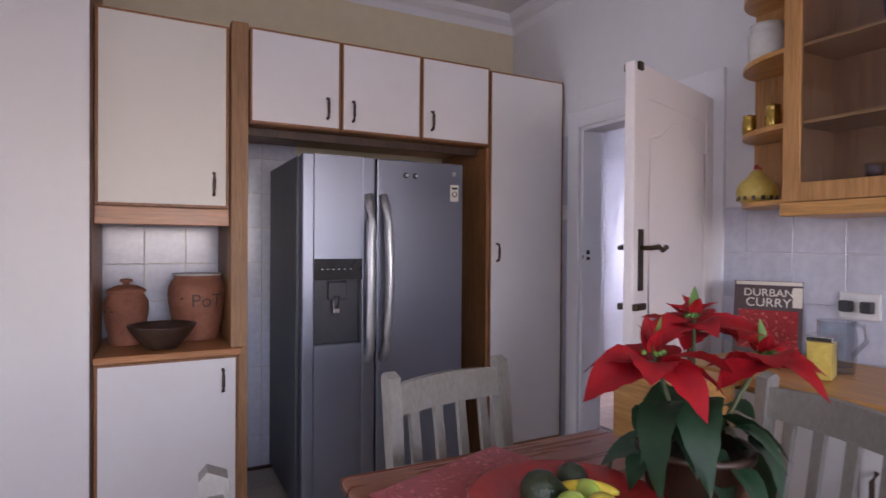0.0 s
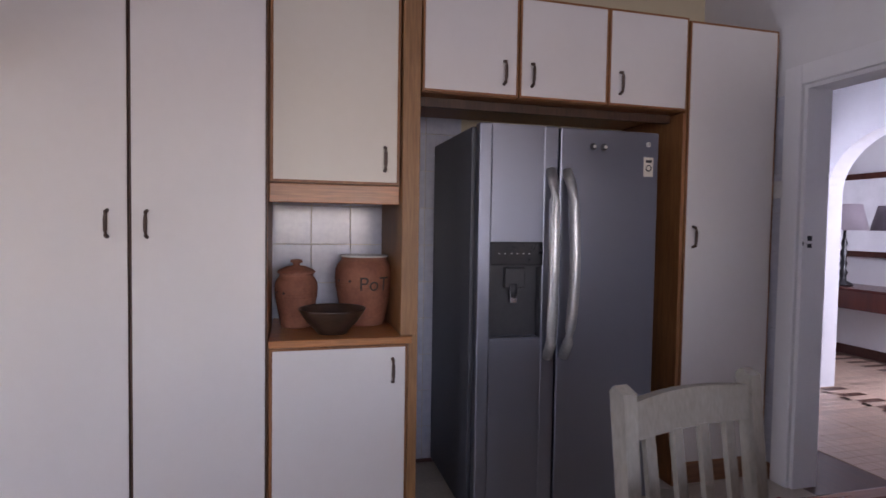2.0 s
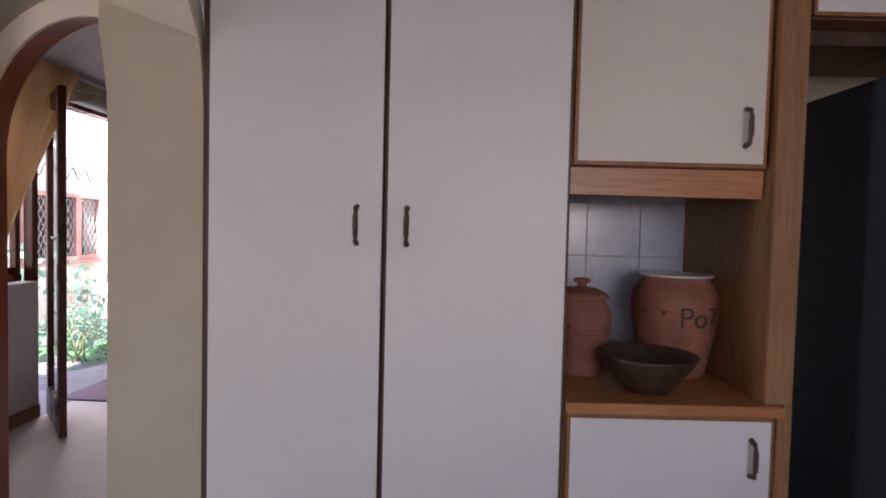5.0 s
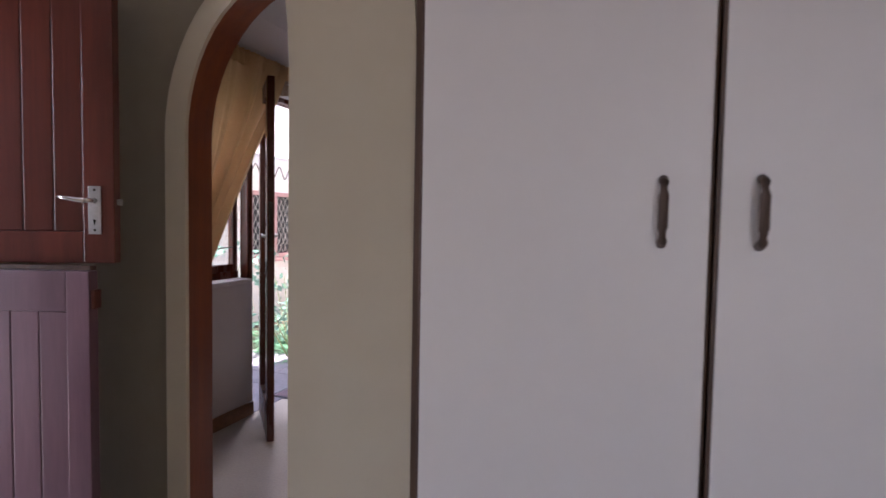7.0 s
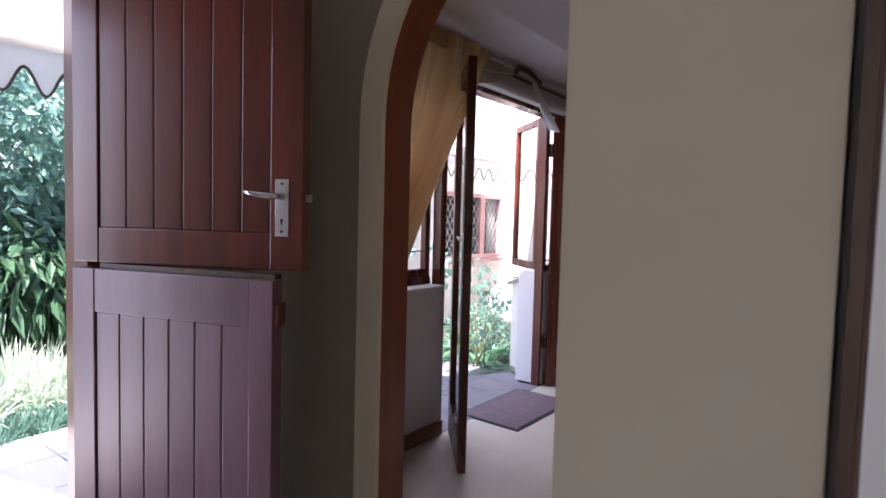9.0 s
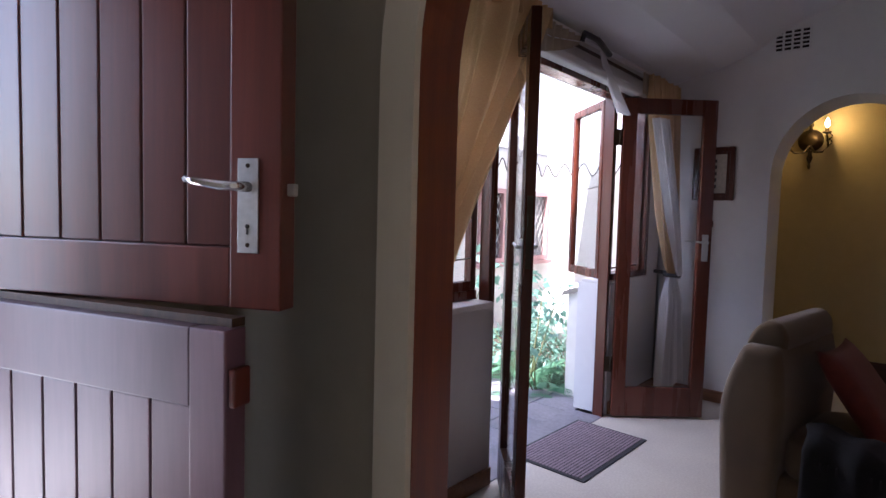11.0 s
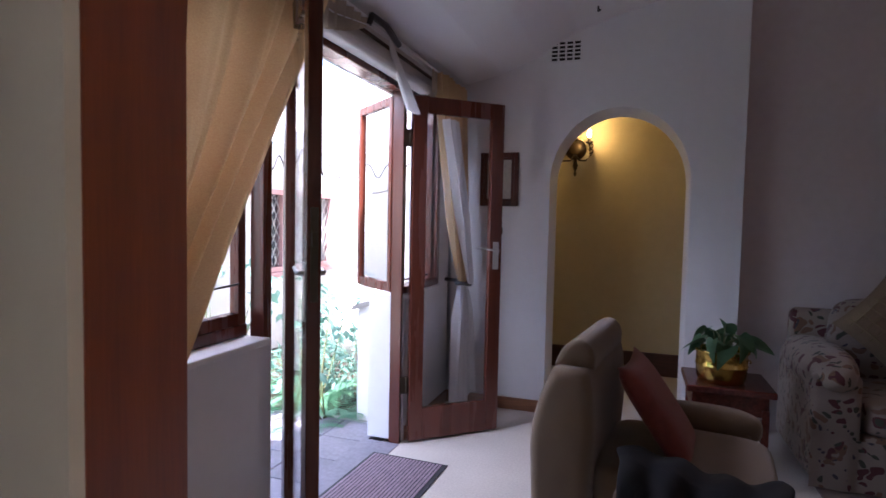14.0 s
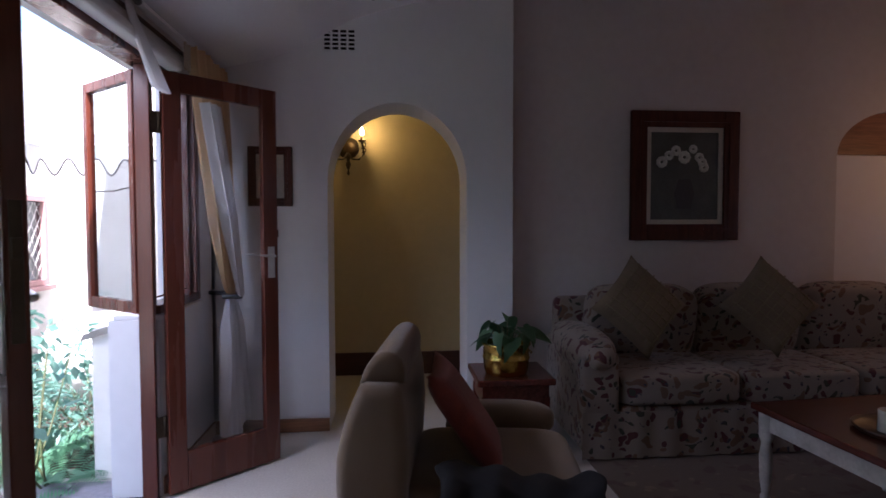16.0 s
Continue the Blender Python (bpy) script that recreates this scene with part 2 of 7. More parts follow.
# meranti for the lower leaf; the sky's purple reflection is in the base colour
M_MERANTID = gm("sky_sheen_meranti", (0.145, 0.068, 0.088), (0.105, 0.048, 0.064), 0.36, scale=1.6, stretch=(6, 6, 0.5), bscale=22, bump=0.03, fine=0.05, rand=0.10, dist=0.001)
M_DOORWOOD = gm("dark_meranti", (0.120, 0.030, 0.016), (0.085, 0.021, 0.012), 0.27, scale=1.6, stretch=(6, 6, 0.5), bscale=22, bump=0.03, fine=0.05, rand=0.10, dist=0.001)
M_ARCHWOOD = gm("arch_meranti", (0.29, 0.072, 0.021), (0.19, 0.044, 0.014), 0.50, spec=0.3, scale=1.6, stretch=(7, 7, 0.6), bscale=24, bump=0.04, fine=0.06, dist=0.001)
for _m, _cw, _cr in ((M_MERANTI, 0.32, 0.18), (M_MERANTID, 0.26, 0.28)):
    _b = _m.node_tree.nodes["Principled BSDF"]
    _b.inputs["Coat Weight"].default_value, _b.inputs["Coat Roughness"].default_value = _cw, _cr
M_WHITEDOOR = gm("white_gloss_paint", (0.70, 0.64, 0.62), (0.67, 0.61, 0.59), 0.38, scale=1.2, bump=0.03, fine=0.015)
M_GLASS = glass("clear_glass")
M_DGLASS = glass("old_window_glass", (0.80, 0.83, 0.85), 1.5)
M_TUMBLER = glass("tumbler_glass", (0.80, 0.83, 0.86), 2.3)
M_CABGLASS = glass("cabinet_glass", (0.84, 0.86, 0.92), 1.5)
M_CURTAIN = thin("gold_curtain_cloth", (0.70, 0.48, 0.27), (0.60, 0.40, 0.21), 0.33, 0.9, 2)
M_HEAD = thin("cream_heading_cloth", (0.50, 0.42, 0.33), (0.44, 0.36, 0.28), 0.25, 0.9, 2)
M_LINING = thin("pale_curtain_lining", (0.82, 0.81, 0.83), (0.78, 0.77, 0.79), 0.30, 0.9, 2)
M_CARPET = gm("pale_floor_screed", (0.56, 0.52, 0.46), (0.50, 0.46, 0.41), 0.55, scale=2.5, bump=0.15, bscale=90)
M_KFLOOR = gm("beige_floor_tile", (0.50, 0.45, 0.38), (0.45, 0.40, 0.34), 0.35, scale=3, bump=0.05, rand=0.05)
M_PARQ = wood("parquet_strip", (0.50, 0.36, 0.28), (0.42, 0.29, 0.21), 0.35, "y", rand=0.15)
M_DKBAND = wood("dark_floor_band", (0.10, 0.045, 0.03), (0.07, 0.03, 0.02), 0.4, "y")
M_SKIRT = wood("brown_skirting", (0.26, 0.12, 0.06), (0.19, 0.085, 0.04), 0.4, "x")
M_DKSKIRT = wood("dark_skirting", (0.07, 0.022, 0.016), (0.05, 0.016, 0.012), 0.35, "x")
M_MATRIB = gm("grey_mat_rib", (0.36, 0.28, 0.33), (0.28, 0.22, 0.26), 0.95, scale=30, bump=0.6, bscale=400)
M_MATBASE = gm("black_mat_rubber", (0.03, 0.03, 0.035), (0.04, 0.04, 0.045), 0.8, bump=0.4, bscale=200)
M_SOFACH = gm("beige_upholstery", (0.165, 0.108, 0.060), (0.135, 0.088, 0.050), 0.9, scale=6, bump=0.5, bscale=450, sheen=0.3)
M_PINKCUSH = gm("rust_pink_cushion", (0.24, 0.05, 0.038), (0.19, 0.038, 0.03), 0.9, scale=25, bump=0.6, bscale=250, sheen=0.2)
M_FLORAL = spotted("floral_sofa_cloth", (0.27, 0.22, 0.18), [((0.16, 0.09, 0.055), 0.30), ((0.085, 0.022, 0.026), 0.27), ((0.045, 0.05, 0.035), 0.22), ((0.05, 0.045, 0.06), 0.16)], 8)
M_THROW = gm("dark_blue_throw", (0.008, 0.008, 0.010), (0.012, 0.012, 0.015), 0.95, scale=12, bump=0.6, bscale=250)
M_CTTOP = wood("dark_mahogany_top", (0.12, 0.03, 0.022), (0.07, 0.018, 0.014), 0.22, "y")
M_CTLEG = gm("chalky_white_paint", (0.55, 0.53, 0.50), (0.42, 0.40, 0.37), 0.7, scale=14, bump=0.3)
M_RUG = spotted("faded_rug", (0.105, 0.072, 0.052), [((0.07, 0.030, 0.022), 0.3), ((0.16, 0.11, 0.075), 0.22)], 6)
M_EXTWALL = gm("white_lime_wall", (0.78, 0.76, 0.72), (0.70, 0.68, 0.64), 0.9, scale=1.2, bump=0.5, bscale=14)
M_PAVE = gm("pale_paving", (0.74, 0.71, 0.66), (0.67, 0.64, 0.59), 0.85, scale=3, bump=0.4, bscale=50, rand=0.08)
M_SLATE = gm("grey_slate", (0.22, 0.21, 0.25), (0.17, 0.165, 0.19), 0.6, scale=5, bump=0.3, bscale=40, rand=0.12)
M_SOIL = gm("garden_soil", (0.06, 0.045, 0.03), (0.035, 0.026, 0.018), 0.95, scale=7, bump=1.0, bscale=60)
M_AWN = thin("white_awning_canvas", (0.64, 0.63, 0.61), (0.58, 0.57, 0.55), 0.48, 0.8)
M_AWNTRIM = gm("awning_braid", (0.05, 0.042, 0.04), None, 0.9)
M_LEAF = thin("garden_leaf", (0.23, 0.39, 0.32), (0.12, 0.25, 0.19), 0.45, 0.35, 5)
# darker copy of the garden leaf, its shade held in the colour
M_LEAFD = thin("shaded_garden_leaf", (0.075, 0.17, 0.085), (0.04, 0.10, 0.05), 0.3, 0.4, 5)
M_FERN = thin("fern_frond", (0.15, 0.33, 0.20), (0.09, 0.23, 0.13), 0.4, 0.5, 6)
M_STRAP = thin("strap_leaf", (0.68, 0.74, 0.64), (0.36, 0.48, 0.34), 0.45, 0.4, 9)
M_PINKWOOD = gm("faded_red_painted_wood", (0.50, 0.30, 0.29), (0.42, 0.24, 0.23), 0.6, bump=0.2)
M_DARKROOM = gm("unlit_room_dark", (0.012, 0.016, 0.024), (0.02, 0.024, 0.034), 0.9)
M_WHITE = gm("white_ceramic", (0.72, 0.70, 0.66), (0.66, 0.64, 0.60), 0.25, bump=0)
M_BLUE = gm("blue_china", (0.03, 0.04, 0.12), (0.02, 0.03, 0.08), 0.2, bump=0)
M_YELLOW = gm("yellow_glaze", (0.60, 0.45, 0.10), (0.52, 0.38, 0.08), 0.35, scale=15, bump=0.1)
M_PAPER = gm("printed_paper", (0.66, 0.60, 0.50), (0.6, 0.54, 0.45), 0.6, bump=0)
M_DARKPAPER = gm("dark_book_cover", (0.05, 0.03, 0.03), (0.08, 0.05, 0.05), 0.35, bump=0)
M_SOCKET = gm("white_plastic", (0.72, 0.71, 0.70), None, 0.35, bump=0)
M_SHADE = thin("lampshade_cloth", (0.55, 0.48, 0.52), (0.5, 0.44, 0.48), 0.5)
M_MIRROR = gm("mirror_silver", (0.85, 0.85, 0.86), None, 0.02, 1.0, bump=0)
M_FRAME = wood("dark_picture_frame", (0.085, 0.022, 0.012), (0.055, 0.014, 0.009), 0.35, "z")
M_FRAME.node_tree.nodes["Principled BSDF"].inputs["Specular IOR Level"].default_value = 0.2
M_MOUNT = gm("picture_mount", (0.52, 0.48, 0.42), None, 0.8)
M_CANVAS = gm("dusky_canvas", (0.075, 0.09, 0.085), (0.05, 0.06, 0.062), 0.6, scale=6, bump=0.3, bscale=60)
M_PETAL = gm("painted_petals", (0.50, 0.52, 0.50), (0.4, 0.42, 0.41), 0.7, scale=40)
M_BULB = glow("lit_bulb", (1.0, 0.72, 0.30), 14.0)
M_CANDLE = gm("candle_wax", (0.62, 0.58, 0.52), None, 0.5, bump=0)
M_CUSHLAT = gm("pale_straw_cushion", (0.225, 0.165, 0.105), (0.19, 0.14, 0.088), 0.9, scale=10, bump=0.4, bscale=200)
M_CUSHLINE = gm("straw_ribbon", (0.24, 0.19, 0.11), None, 0.9)


# ---- shapes ----
def bbox(x0, x1, y0, y1, z0, z1, r=0.0, seg=2):
    bm = bmesh.new()
    bmesh.ops.create_cube(bm, size=1)
    for v in bm.verts:
        v.co = Vector(((x0 + x1) / 2 + v.co.x * (x1 - x0), (y0 + y1) / 2 + v.co.y * (y1 - y0), (z0 + z1) / 2 + v.co.z * (z1 - z0)))
    r = min(r, 0.49 * abs(x1 - x0), 0.49 * abs(y1 - y0), 0.49 * abs(z1 - z0))
    if r > 0:
        bmesh.ops.bevel(bm, geom=list(bm.edges), offset=r, segments=seg, affect="EDGES", profile=0.5, clamp_overlap=True)
    return bm


def lathe(prof, n=28, cx=0.0, cy=0.0):
    bm = bmesh.new()
    rings = []
    for r, z in prof:
        rings.append([bm.verts.new((cx + r * math.cos(2 * math.pi * i / n), cy + r * math.sin(2 * math.pi * i / n), z)) for i in range(n)])
    for a, b in zip(rings, rings[1:]):
        for i in range(n):
            bm.faces.new((a[i], a[(i + 1) % n], b[(i + 1) % n], b[i]))
    bm.faces.new(list(reversed(rings[0])))
    bm.faces.new(rings[-1])
    for f in bm.faces:
        f.smooth = True
    return bm


def tube(pts, r, n=8, close=False):
    bm = bmesh.new()
    pts = [Vector(p) for p in pts]
    rad = r if isinstance(r, (list, tuple)) else [r] * len(pts)
    rings = []
    up0 = Vector((0, 0, 1))
    for i, p in enumerate(pts):
        d = (pts[min(i + 1, len(pts) - 1)] - pts[max(i - 1, 0)]).normalized()
        up = up0 if abs(d.dot(up0)) < 0.95 else Vector((1, 0, 0))
        u = d.cross(up).normalized()
        v = d.cross(u).normalized()
        rings.append([bm.verts.new(p + (u * math.cos(2 * math.pi * k / n) + v * math.sin(2 * math.pi * k / n)) * rad[i]) for k in range(n)])
    for a, b in zip(rings, rings[1:]):
        for i in range(n):
            bm.faces.new((a[i], a[(i + 1) % n], b[(i + 1) % n], b[i]))
    bm.faces.new(list(reversed(rings[0])))
    bm.faces.new(rings[-1])
    for f in bm.faces:
        f.smooth = True
    bmesh.ops.recalc_face_normals(bm, faces=bm.faces)
    return bm


def prism(poly, axis, a, b):
    """A flat outline pushed along an axis. axis x: outline in (y, z); y: (x, z); z: (x, y)."""
    def put(p, h):
        return {"x": (h, p[0], p[1]), "y": (p[0], h, p[1]), "z": (p[0], p[1], h)}[axis]
    bm = bmesh.new()
    lo = [bm.verts.new(put(p, a)) for p in poly]
    hi = [bm.verts.new(put(p, b)) for p in poly]
    bm.faces.new(lo)
    bm.faces.new(list(reversed(hi)))
    n = len(poly)
    for i in range(n):
        bm.faces.new((lo[i], hi[i], hi[(i + 1) % n], lo[(i + 1) % n]))
    bmesh.ops.recalc_face_normals(bm, faces=bm.faces)
    return bm


def puff(w, d, h, e=0.45, n=20):
    """A stuffed cushion: a rounded block, centred."""
    bm = bmesh.new()
    bmesh.ops.create_uvsphere(bm, u_segments=n * 2, v_segments=n, radius=1)
    sg = lambda v, p: math.copysign(abs(v) ** p, v)
    for v in bm.verts:
        x, y, z = v.co
        ph = math.asin(max(-1, min(1, z)))
        th = math.atan2(y, x)
        c = sg(math.cos(ph), e)
        v.co = Vector((w / 2 * c * sg(math.cos(th), e), d / 2 * c * sg(math.sin(th), e), h / 2 * sg(math.sin(ph), e)))
    for f in bm.faces:
        f.smooth = True
    return bm


def pillow(w, h, t, n=14):
    """A scatter cushion standing in the xz plane: pinched corners, full middle."""
    bm = bmesh.new()
    for s in (1, -1):
        g = [[bm.verts.new((w / 2 * u * (1 - 0.10 * (1 - abs(v) ** 2) * abs(u) ** 4), s * t / 2 * max(0, (1 - u ** 4) * (1 - v ** 4)) ** 0.55, h / 2 * v * (1 - 0.10 * (1 - abs(u) ** 2) * abs(v) ** 4)))
              for u in np.linspace(-1, 1, n)] for v in np.linspace(-1, 1, n)]
        for j in range(n - 1):
            for i in range(n - 1):
                bm.faces.new((g[j][i], g[j][i + 1], g[j + 1][i + 1], g[j + 1][i]))
    bmesh.ops.remove_doubles(bm, verts=bm.verts, dist=0.0005)
    bmesh.ops.recalc_face_normals(bm, faces=bm.faces)
    for f in bm.faces:
        f.smooth = True
    return bm


def sheet(fn, nu, nv):
    """A surface from fn(u, v) with u, v in 0..1."""
    bm = bmesh.new()
    g = [[bm.verts.new(fn(i / nu, j / nv)) for i in range(nu + 1)] for j in range(nv + 1)]
    for j in range(nv):
        for i in range(nu):
            f = bm.faces.new((g[j][i], g[j][i + 1], g[j + 1][i + 1], g[j + 1][i]))
            f.smooth = True
    return bm


def moved(bm, m):
    bmesh.ops.transform(bm, matrix=m, verts=bm.verts)
    return bm


def join(*bms):
    out = bmesh.new()
    for b in bms:
        me = bpy.data.meshes.new("t")
        b.to_mesh(me)
        b.free()
        out.from_mesh(me)
        bpy.data.meshes.remove(me)
    return out


def part(name, bm, mat, parent=None, label="", smooth=False, solid=0.0, kind=""):
    me = bpy.data.meshes.new(name)
    bm.to_mesh(me)
    bm.free()
    me.materials.append(mat)
    if smooth:
        me.polygons.foreach_set("use_smooth", [True] * len(me.polygons))
    ob = new(name, me)
    if parent:
        ob.parent = parent
    if solid:
        md = ob.modifiers.new("thick", "SOLIDIFY")
        md.thickness = solid
    return tagged(ob, label, kind=kind)


def thing(name, label, category, m=None, group=""):
    e = new(name)
    e.empty_display_size = 0.1
    e.matrix_world = m or Matrix()
    return tagged(e, label, category, group)


def struct(name, bm, mat, label=""):
    return part(name, bm, mat, None, label, kind="structure")


def piece(name, me, parent, p, rz=0.0, s=(1, 1, 1)):
    ob = new(name, me)
    ob.parent = parent
    ob.matrix_basis = Matrix.LocRotScale(p, Euler((0, 0, rz)), s)
    return ob


def mesh_of(bm, mat, name="piece"):
    me = bpy.data.meshes.new(name)
    bm.to_mesh(me)
    bm.free()
    me.materials.append(mat)
    return me


def arch_pts(c, a, z0, b, n=24, flip=False):
    p = [(c + a * math.cos(math.pi * i / n), z0 + b * math.sin(math.pi * i / n)) for i in range(n + 1)]
    return p


def arch_wall(c, a, z0, b, u0, u1, top):
    """Outline of a wall from u0 to u1 with an arched opening down to the floor."""
    return [(u0, 0), (c - a, 0)] + list(reversed(arch_pts(c, a, z0, b))) + [(c + a, 0), (u1, 0), (u1, top), (u0, top)]


def arch_band(c, a1, b1, a2, b2, z0, zb=0.0):
    """A band that follows an arch, between an inner and an outer outline, down to zb."""
    inner = [(c - a1, zb)] + list(reversed(arch_pts(c, a1, z0, b1))) + [(c + a1, zb)]
    outer = [(c + a2, zb)] + arch_pts(c, a2, z0, b2) + [(c - a2, zb)]
    return inner + outer


# ---- large structure ----
KCEIL = 2.92
struct("ground", bbox(-60, 60, -60, 60, -0.32, -0.12), M_SOIL, "dark garden soil sheet around the house")
struct("floor_kitchen", bbox(-1.37, 2.50, -2.0, 3.9, -0.12, -0.004), M_GROUT, "grouted base under the beige kitchen floor tiles")
struct("floor_vestibule", bbox(-3.1, -1.37, 1.6, 4.1, -0.12, 0.0), M_CARPET, "pale smooth floor in the entrance lobby")
struct("floor_living", bbox(-3.07, 3.2, 4.1, 7.78, -0.12, 0.0), M_CARPET, "pale smooth floor of the sitting room")
struct("floor_niche", bbox(-3.2, -1.1, 7.78, 9.2, -0.12, 0.0), M_CARPET, "pale floor of the passage behind the arch")
struct("floor_passage", bbox(2.50, 5.85, 1.4, 6.25, -0.12, -0.004), M_DKBAND, "dark base under the parquet")
struct("wall_kitchen_back", bbox(-1.14, 2.62, 3.80, 3.95, 0, KCEIL), M_BEIGE, "beige painted kitchen wall above the cupboards")
struct("wall_kitchen_east_north", bbox(2.42, 2.58, 3.07, 3.80, 0, KCEIL), M_WALL, "white painted kitchen wall beside the door")
struct("wall_kitchen_east_head", bbox(2.42, 2.58, 2.19, 3.07, 2.03, KCEIL), M_WALL, "white painted wall over the kitchen door")
struct("wall_kitchen_east", bbox(2.42, 2.58, -2.0, 2.19, 0, KCEIL), M_WALL, "white painted kitchen wall behind the worktop")
struct("wall_kitchen_south", join(bbox(-1.14, 2.42, -2.15, -2.0, 0, 1.0), bbox(-1.14, 2.42, -2.15, -2.0, 2.1, KCEIL), bbox(-1.14, -0.5, -2.15, -2.0, 1.0, 2.1), bbox(1.7, 2.42, -2.15, -2.0, 1.0, 2.1)), M_WALL, "white kitchen wall with a wide window")
struct("ceiling_kitchen", bbox(-1.14, 2.58, -2.15, 3.95, KCEIL, KCEIL + 0.1), M_CEIL, "white painted kitchen ceiling")
struct("wall_kitchen_arch", moved(prism(arch_wall(2.68, 0.53, 1.55, 0.62, -2.15, 4.1, KCEIL), "x", -1.37, -1.14), Matrix()), M_CREAM, "thick cream plaster wall with an arched opening")
KW = bpy.data.objects["wall_kitchen_arch"]
for v in KW.data.vertices:
    if v.co.x > -1.2 and 3.15 < v.co.y < 3.3 and v.co.z < 1.9:
        v.co.y += 0.03
    if v.co.x < -1.3 and 3.15 < v.co.y < 3.3:
        v.co.y -= 0.035
struct("wall_kitchen_west_face", prism(arch_wall(2.68, 0.60, 1.55, 0.70, -2.0, 3.795, KCEIL), "x", -1.138, -1.132), M_WALL, "white paint on the kitchen side of the arch wall")
struct("wall_lobby_north", prism(arch_wall(-1.85, 0.42, 1.55, 0.53, -3.30, -1.37, 3.40), "y", 3.87, 4.10), M_CREAMSHADE, "cream plaster wall with an arched doorway, shade put into its colour")
struct("wall_lobby_south", bbox(-3.30, -1.37, 1.45, 1.6, 0, 2.6), M_CREAM, "cream plaster lobby wall")
struct("wall_lobby_west", join(bbox(-3.30, -3.07, 3.46, 3.87, 0, 2.6), bbox(-3.30, -3.07, 1.6, 2.30, 0, 2.6), bbox(-3.30, -3.07, 2.30, 3.46, 2.13, 2.6)), M_CREAMSHADE, "cream plaster wall with the garden doorway, shade put into its colour")
struct("ceiling_lobby", bbox(-3.30, -1.37, 1.45, 4.1, 2.60, 2.7), M_CEIL, "white painted lobby ceiling")
CZ = lambda x: 2.75 + 0.29 * (x + 1.68)
# sitting room
for nm, b_, lb_ in (("wall_living_west", (4.10, 5.28, 0, 0.86), "white painted wall under the garden window"), ("wall_living_west_sill", (6.58, 7.40, 0, 0.86), "white painted low wall beside the garden door"),
                    ("wall_living_west_head", (4.10, 7.40, 2.12, 2.7), "white painted wall over the garden doors"), ("wall_living_west_pier", (4.10, 4.22, 0.86, 2.12), "white painted pier beside the garden window"),
                    ("wall_living_west_end", (7.18, 7.40, 0.86, 2.12), "white painted pier in the corner")):
    struct(nm, bbox(-3.30, -3.07, *b_), M_WALL, lb_)
struct("wall_living_north", prism([(-3.3, 0), (-2.352, 0)] + list(reversed(arch_pts(-1.909, 0.443, 1.60, 0.492))) + [(-1.466, 0), (-1.165, 0), (-1.165, 3.2), (-3.3, 3.2)], "y", 7.40, 7.78), M_WALL, "white painted wall with an arched recess")
struct("wall_living_sofa", join(bbox(-1.165, 1.267, 7.615, 7.78, 0, 4.4), bbox(2.287, 3.35, 7.615, 7.78, 0, 4.4), prism([(1.267, 1.81)] + list(reversed(arch_pts(1.777, 0.51, 1.81, 0.34))) + [(2.287, 1.81), (2.287, 4.4), (1.267, 4.4)], "y", 7.615, 7.78)), M_WALLSHADE, "white painted wall behind the sofa, shade put into its colour")
struct("wall_living_east", bbox(3.2, 3.35, 4.1, 7.78, 0, 4.4), M_WALL, "white painted sitting room wall")
struct("wall_living_south", bbox(-1.37, 3.2, 3.95, 4.10, 0, 4.4), M_WALL, "white painted sitting room wall")
struct("ceiling_living", prism([(-3.3, 2.25), (-2.96, 2.29), (-2.70, 2.35), (-2.45, 2.45), (-2.2, 2.60), (-1.95, 2.68), (-1.68, 2.75), (3.35, CZ(3.35)), (3.35, CZ(3.35) + 0.2), (-3.3, 2.9)], "y", 4.10, 7.78), M_CEIL, "white painted sloping ceiling")
struct("wall_niche", bbox(-2.95, -1.1, 8.75, 8.9, 0, 2.7), M_MUSTARD, "mustard painted passage wall")
struct("wall_niche_east", bbox(-1.2, -1.1, 7.78, 8.75, 0, 2.7), M_MUSTARD, "mustard painted passage wall")
struct("wall_niche_west", bbox(-3.05, -2.95, 7.78, 8.9, 0, 2.7), M_MUSTARD, "mustard painted passage wall")
struct("ceiling_niche", bbox(-3.05, -1.1, 7.78, 8.9, 2.7, 2.8), M_CEIL, "white ceiling of the passage")
struct("wall_far_room", join(bbox(1.0, 2.6, 8.3, 8.4, 0, 3.2), bbox(0.9, 1.0, 7.78, 8.4, 0, 3.2), bbox(2.5, 2.6, 7.78, 8.3, 0, 3.2), bbox(0.9, 2.6, 7.78, 8.4, 3.2, 3.3)), M_WALL, "white wall of the lamp-lit room beyond the arch")
struct("trim_far_arch", prism([(1.270, 1.835), (2.284, 1.835)] + arch_pts(1.777, 0.505, 1.836, 0.31), "y", 7.70, 7.74), M_SKIRT, "brown wooden panel filling the arch head")
struct("door_4", bbox(1.270, 2.284, 7.71, 7.745, 0.004, 1.832, 0.003), M_WALL, "pale lavender-white door under the arch")
struct("floor_far_room", bbox(1.0, 2.5, 7.78, 8.3, -0.1, 0.0), M_CARPET, "pale floor of the lamp-lit room")
struct("wall_passage", join(bbox(2.58, 4.42, 4.80, 4.95, 0, 2.9), bbox(2.58, 5.85, 1.4, 1.55, 0, 2.9), bbox(4.42, 5.85, 6.1, 6.25, 0, 2.9), bbox(4.25, 4.42, 4.95, 6.25, 0, 2.9)), M_WALL, "white painted passage wall")
struct("wall_passage_arch", prism(arch_wall(3.92, 0.60, 1.62, 0.50, 1.55, 4.80, 2.9), "x", 4.25, 4.42), M_WALL, "white passage wall with an arch")
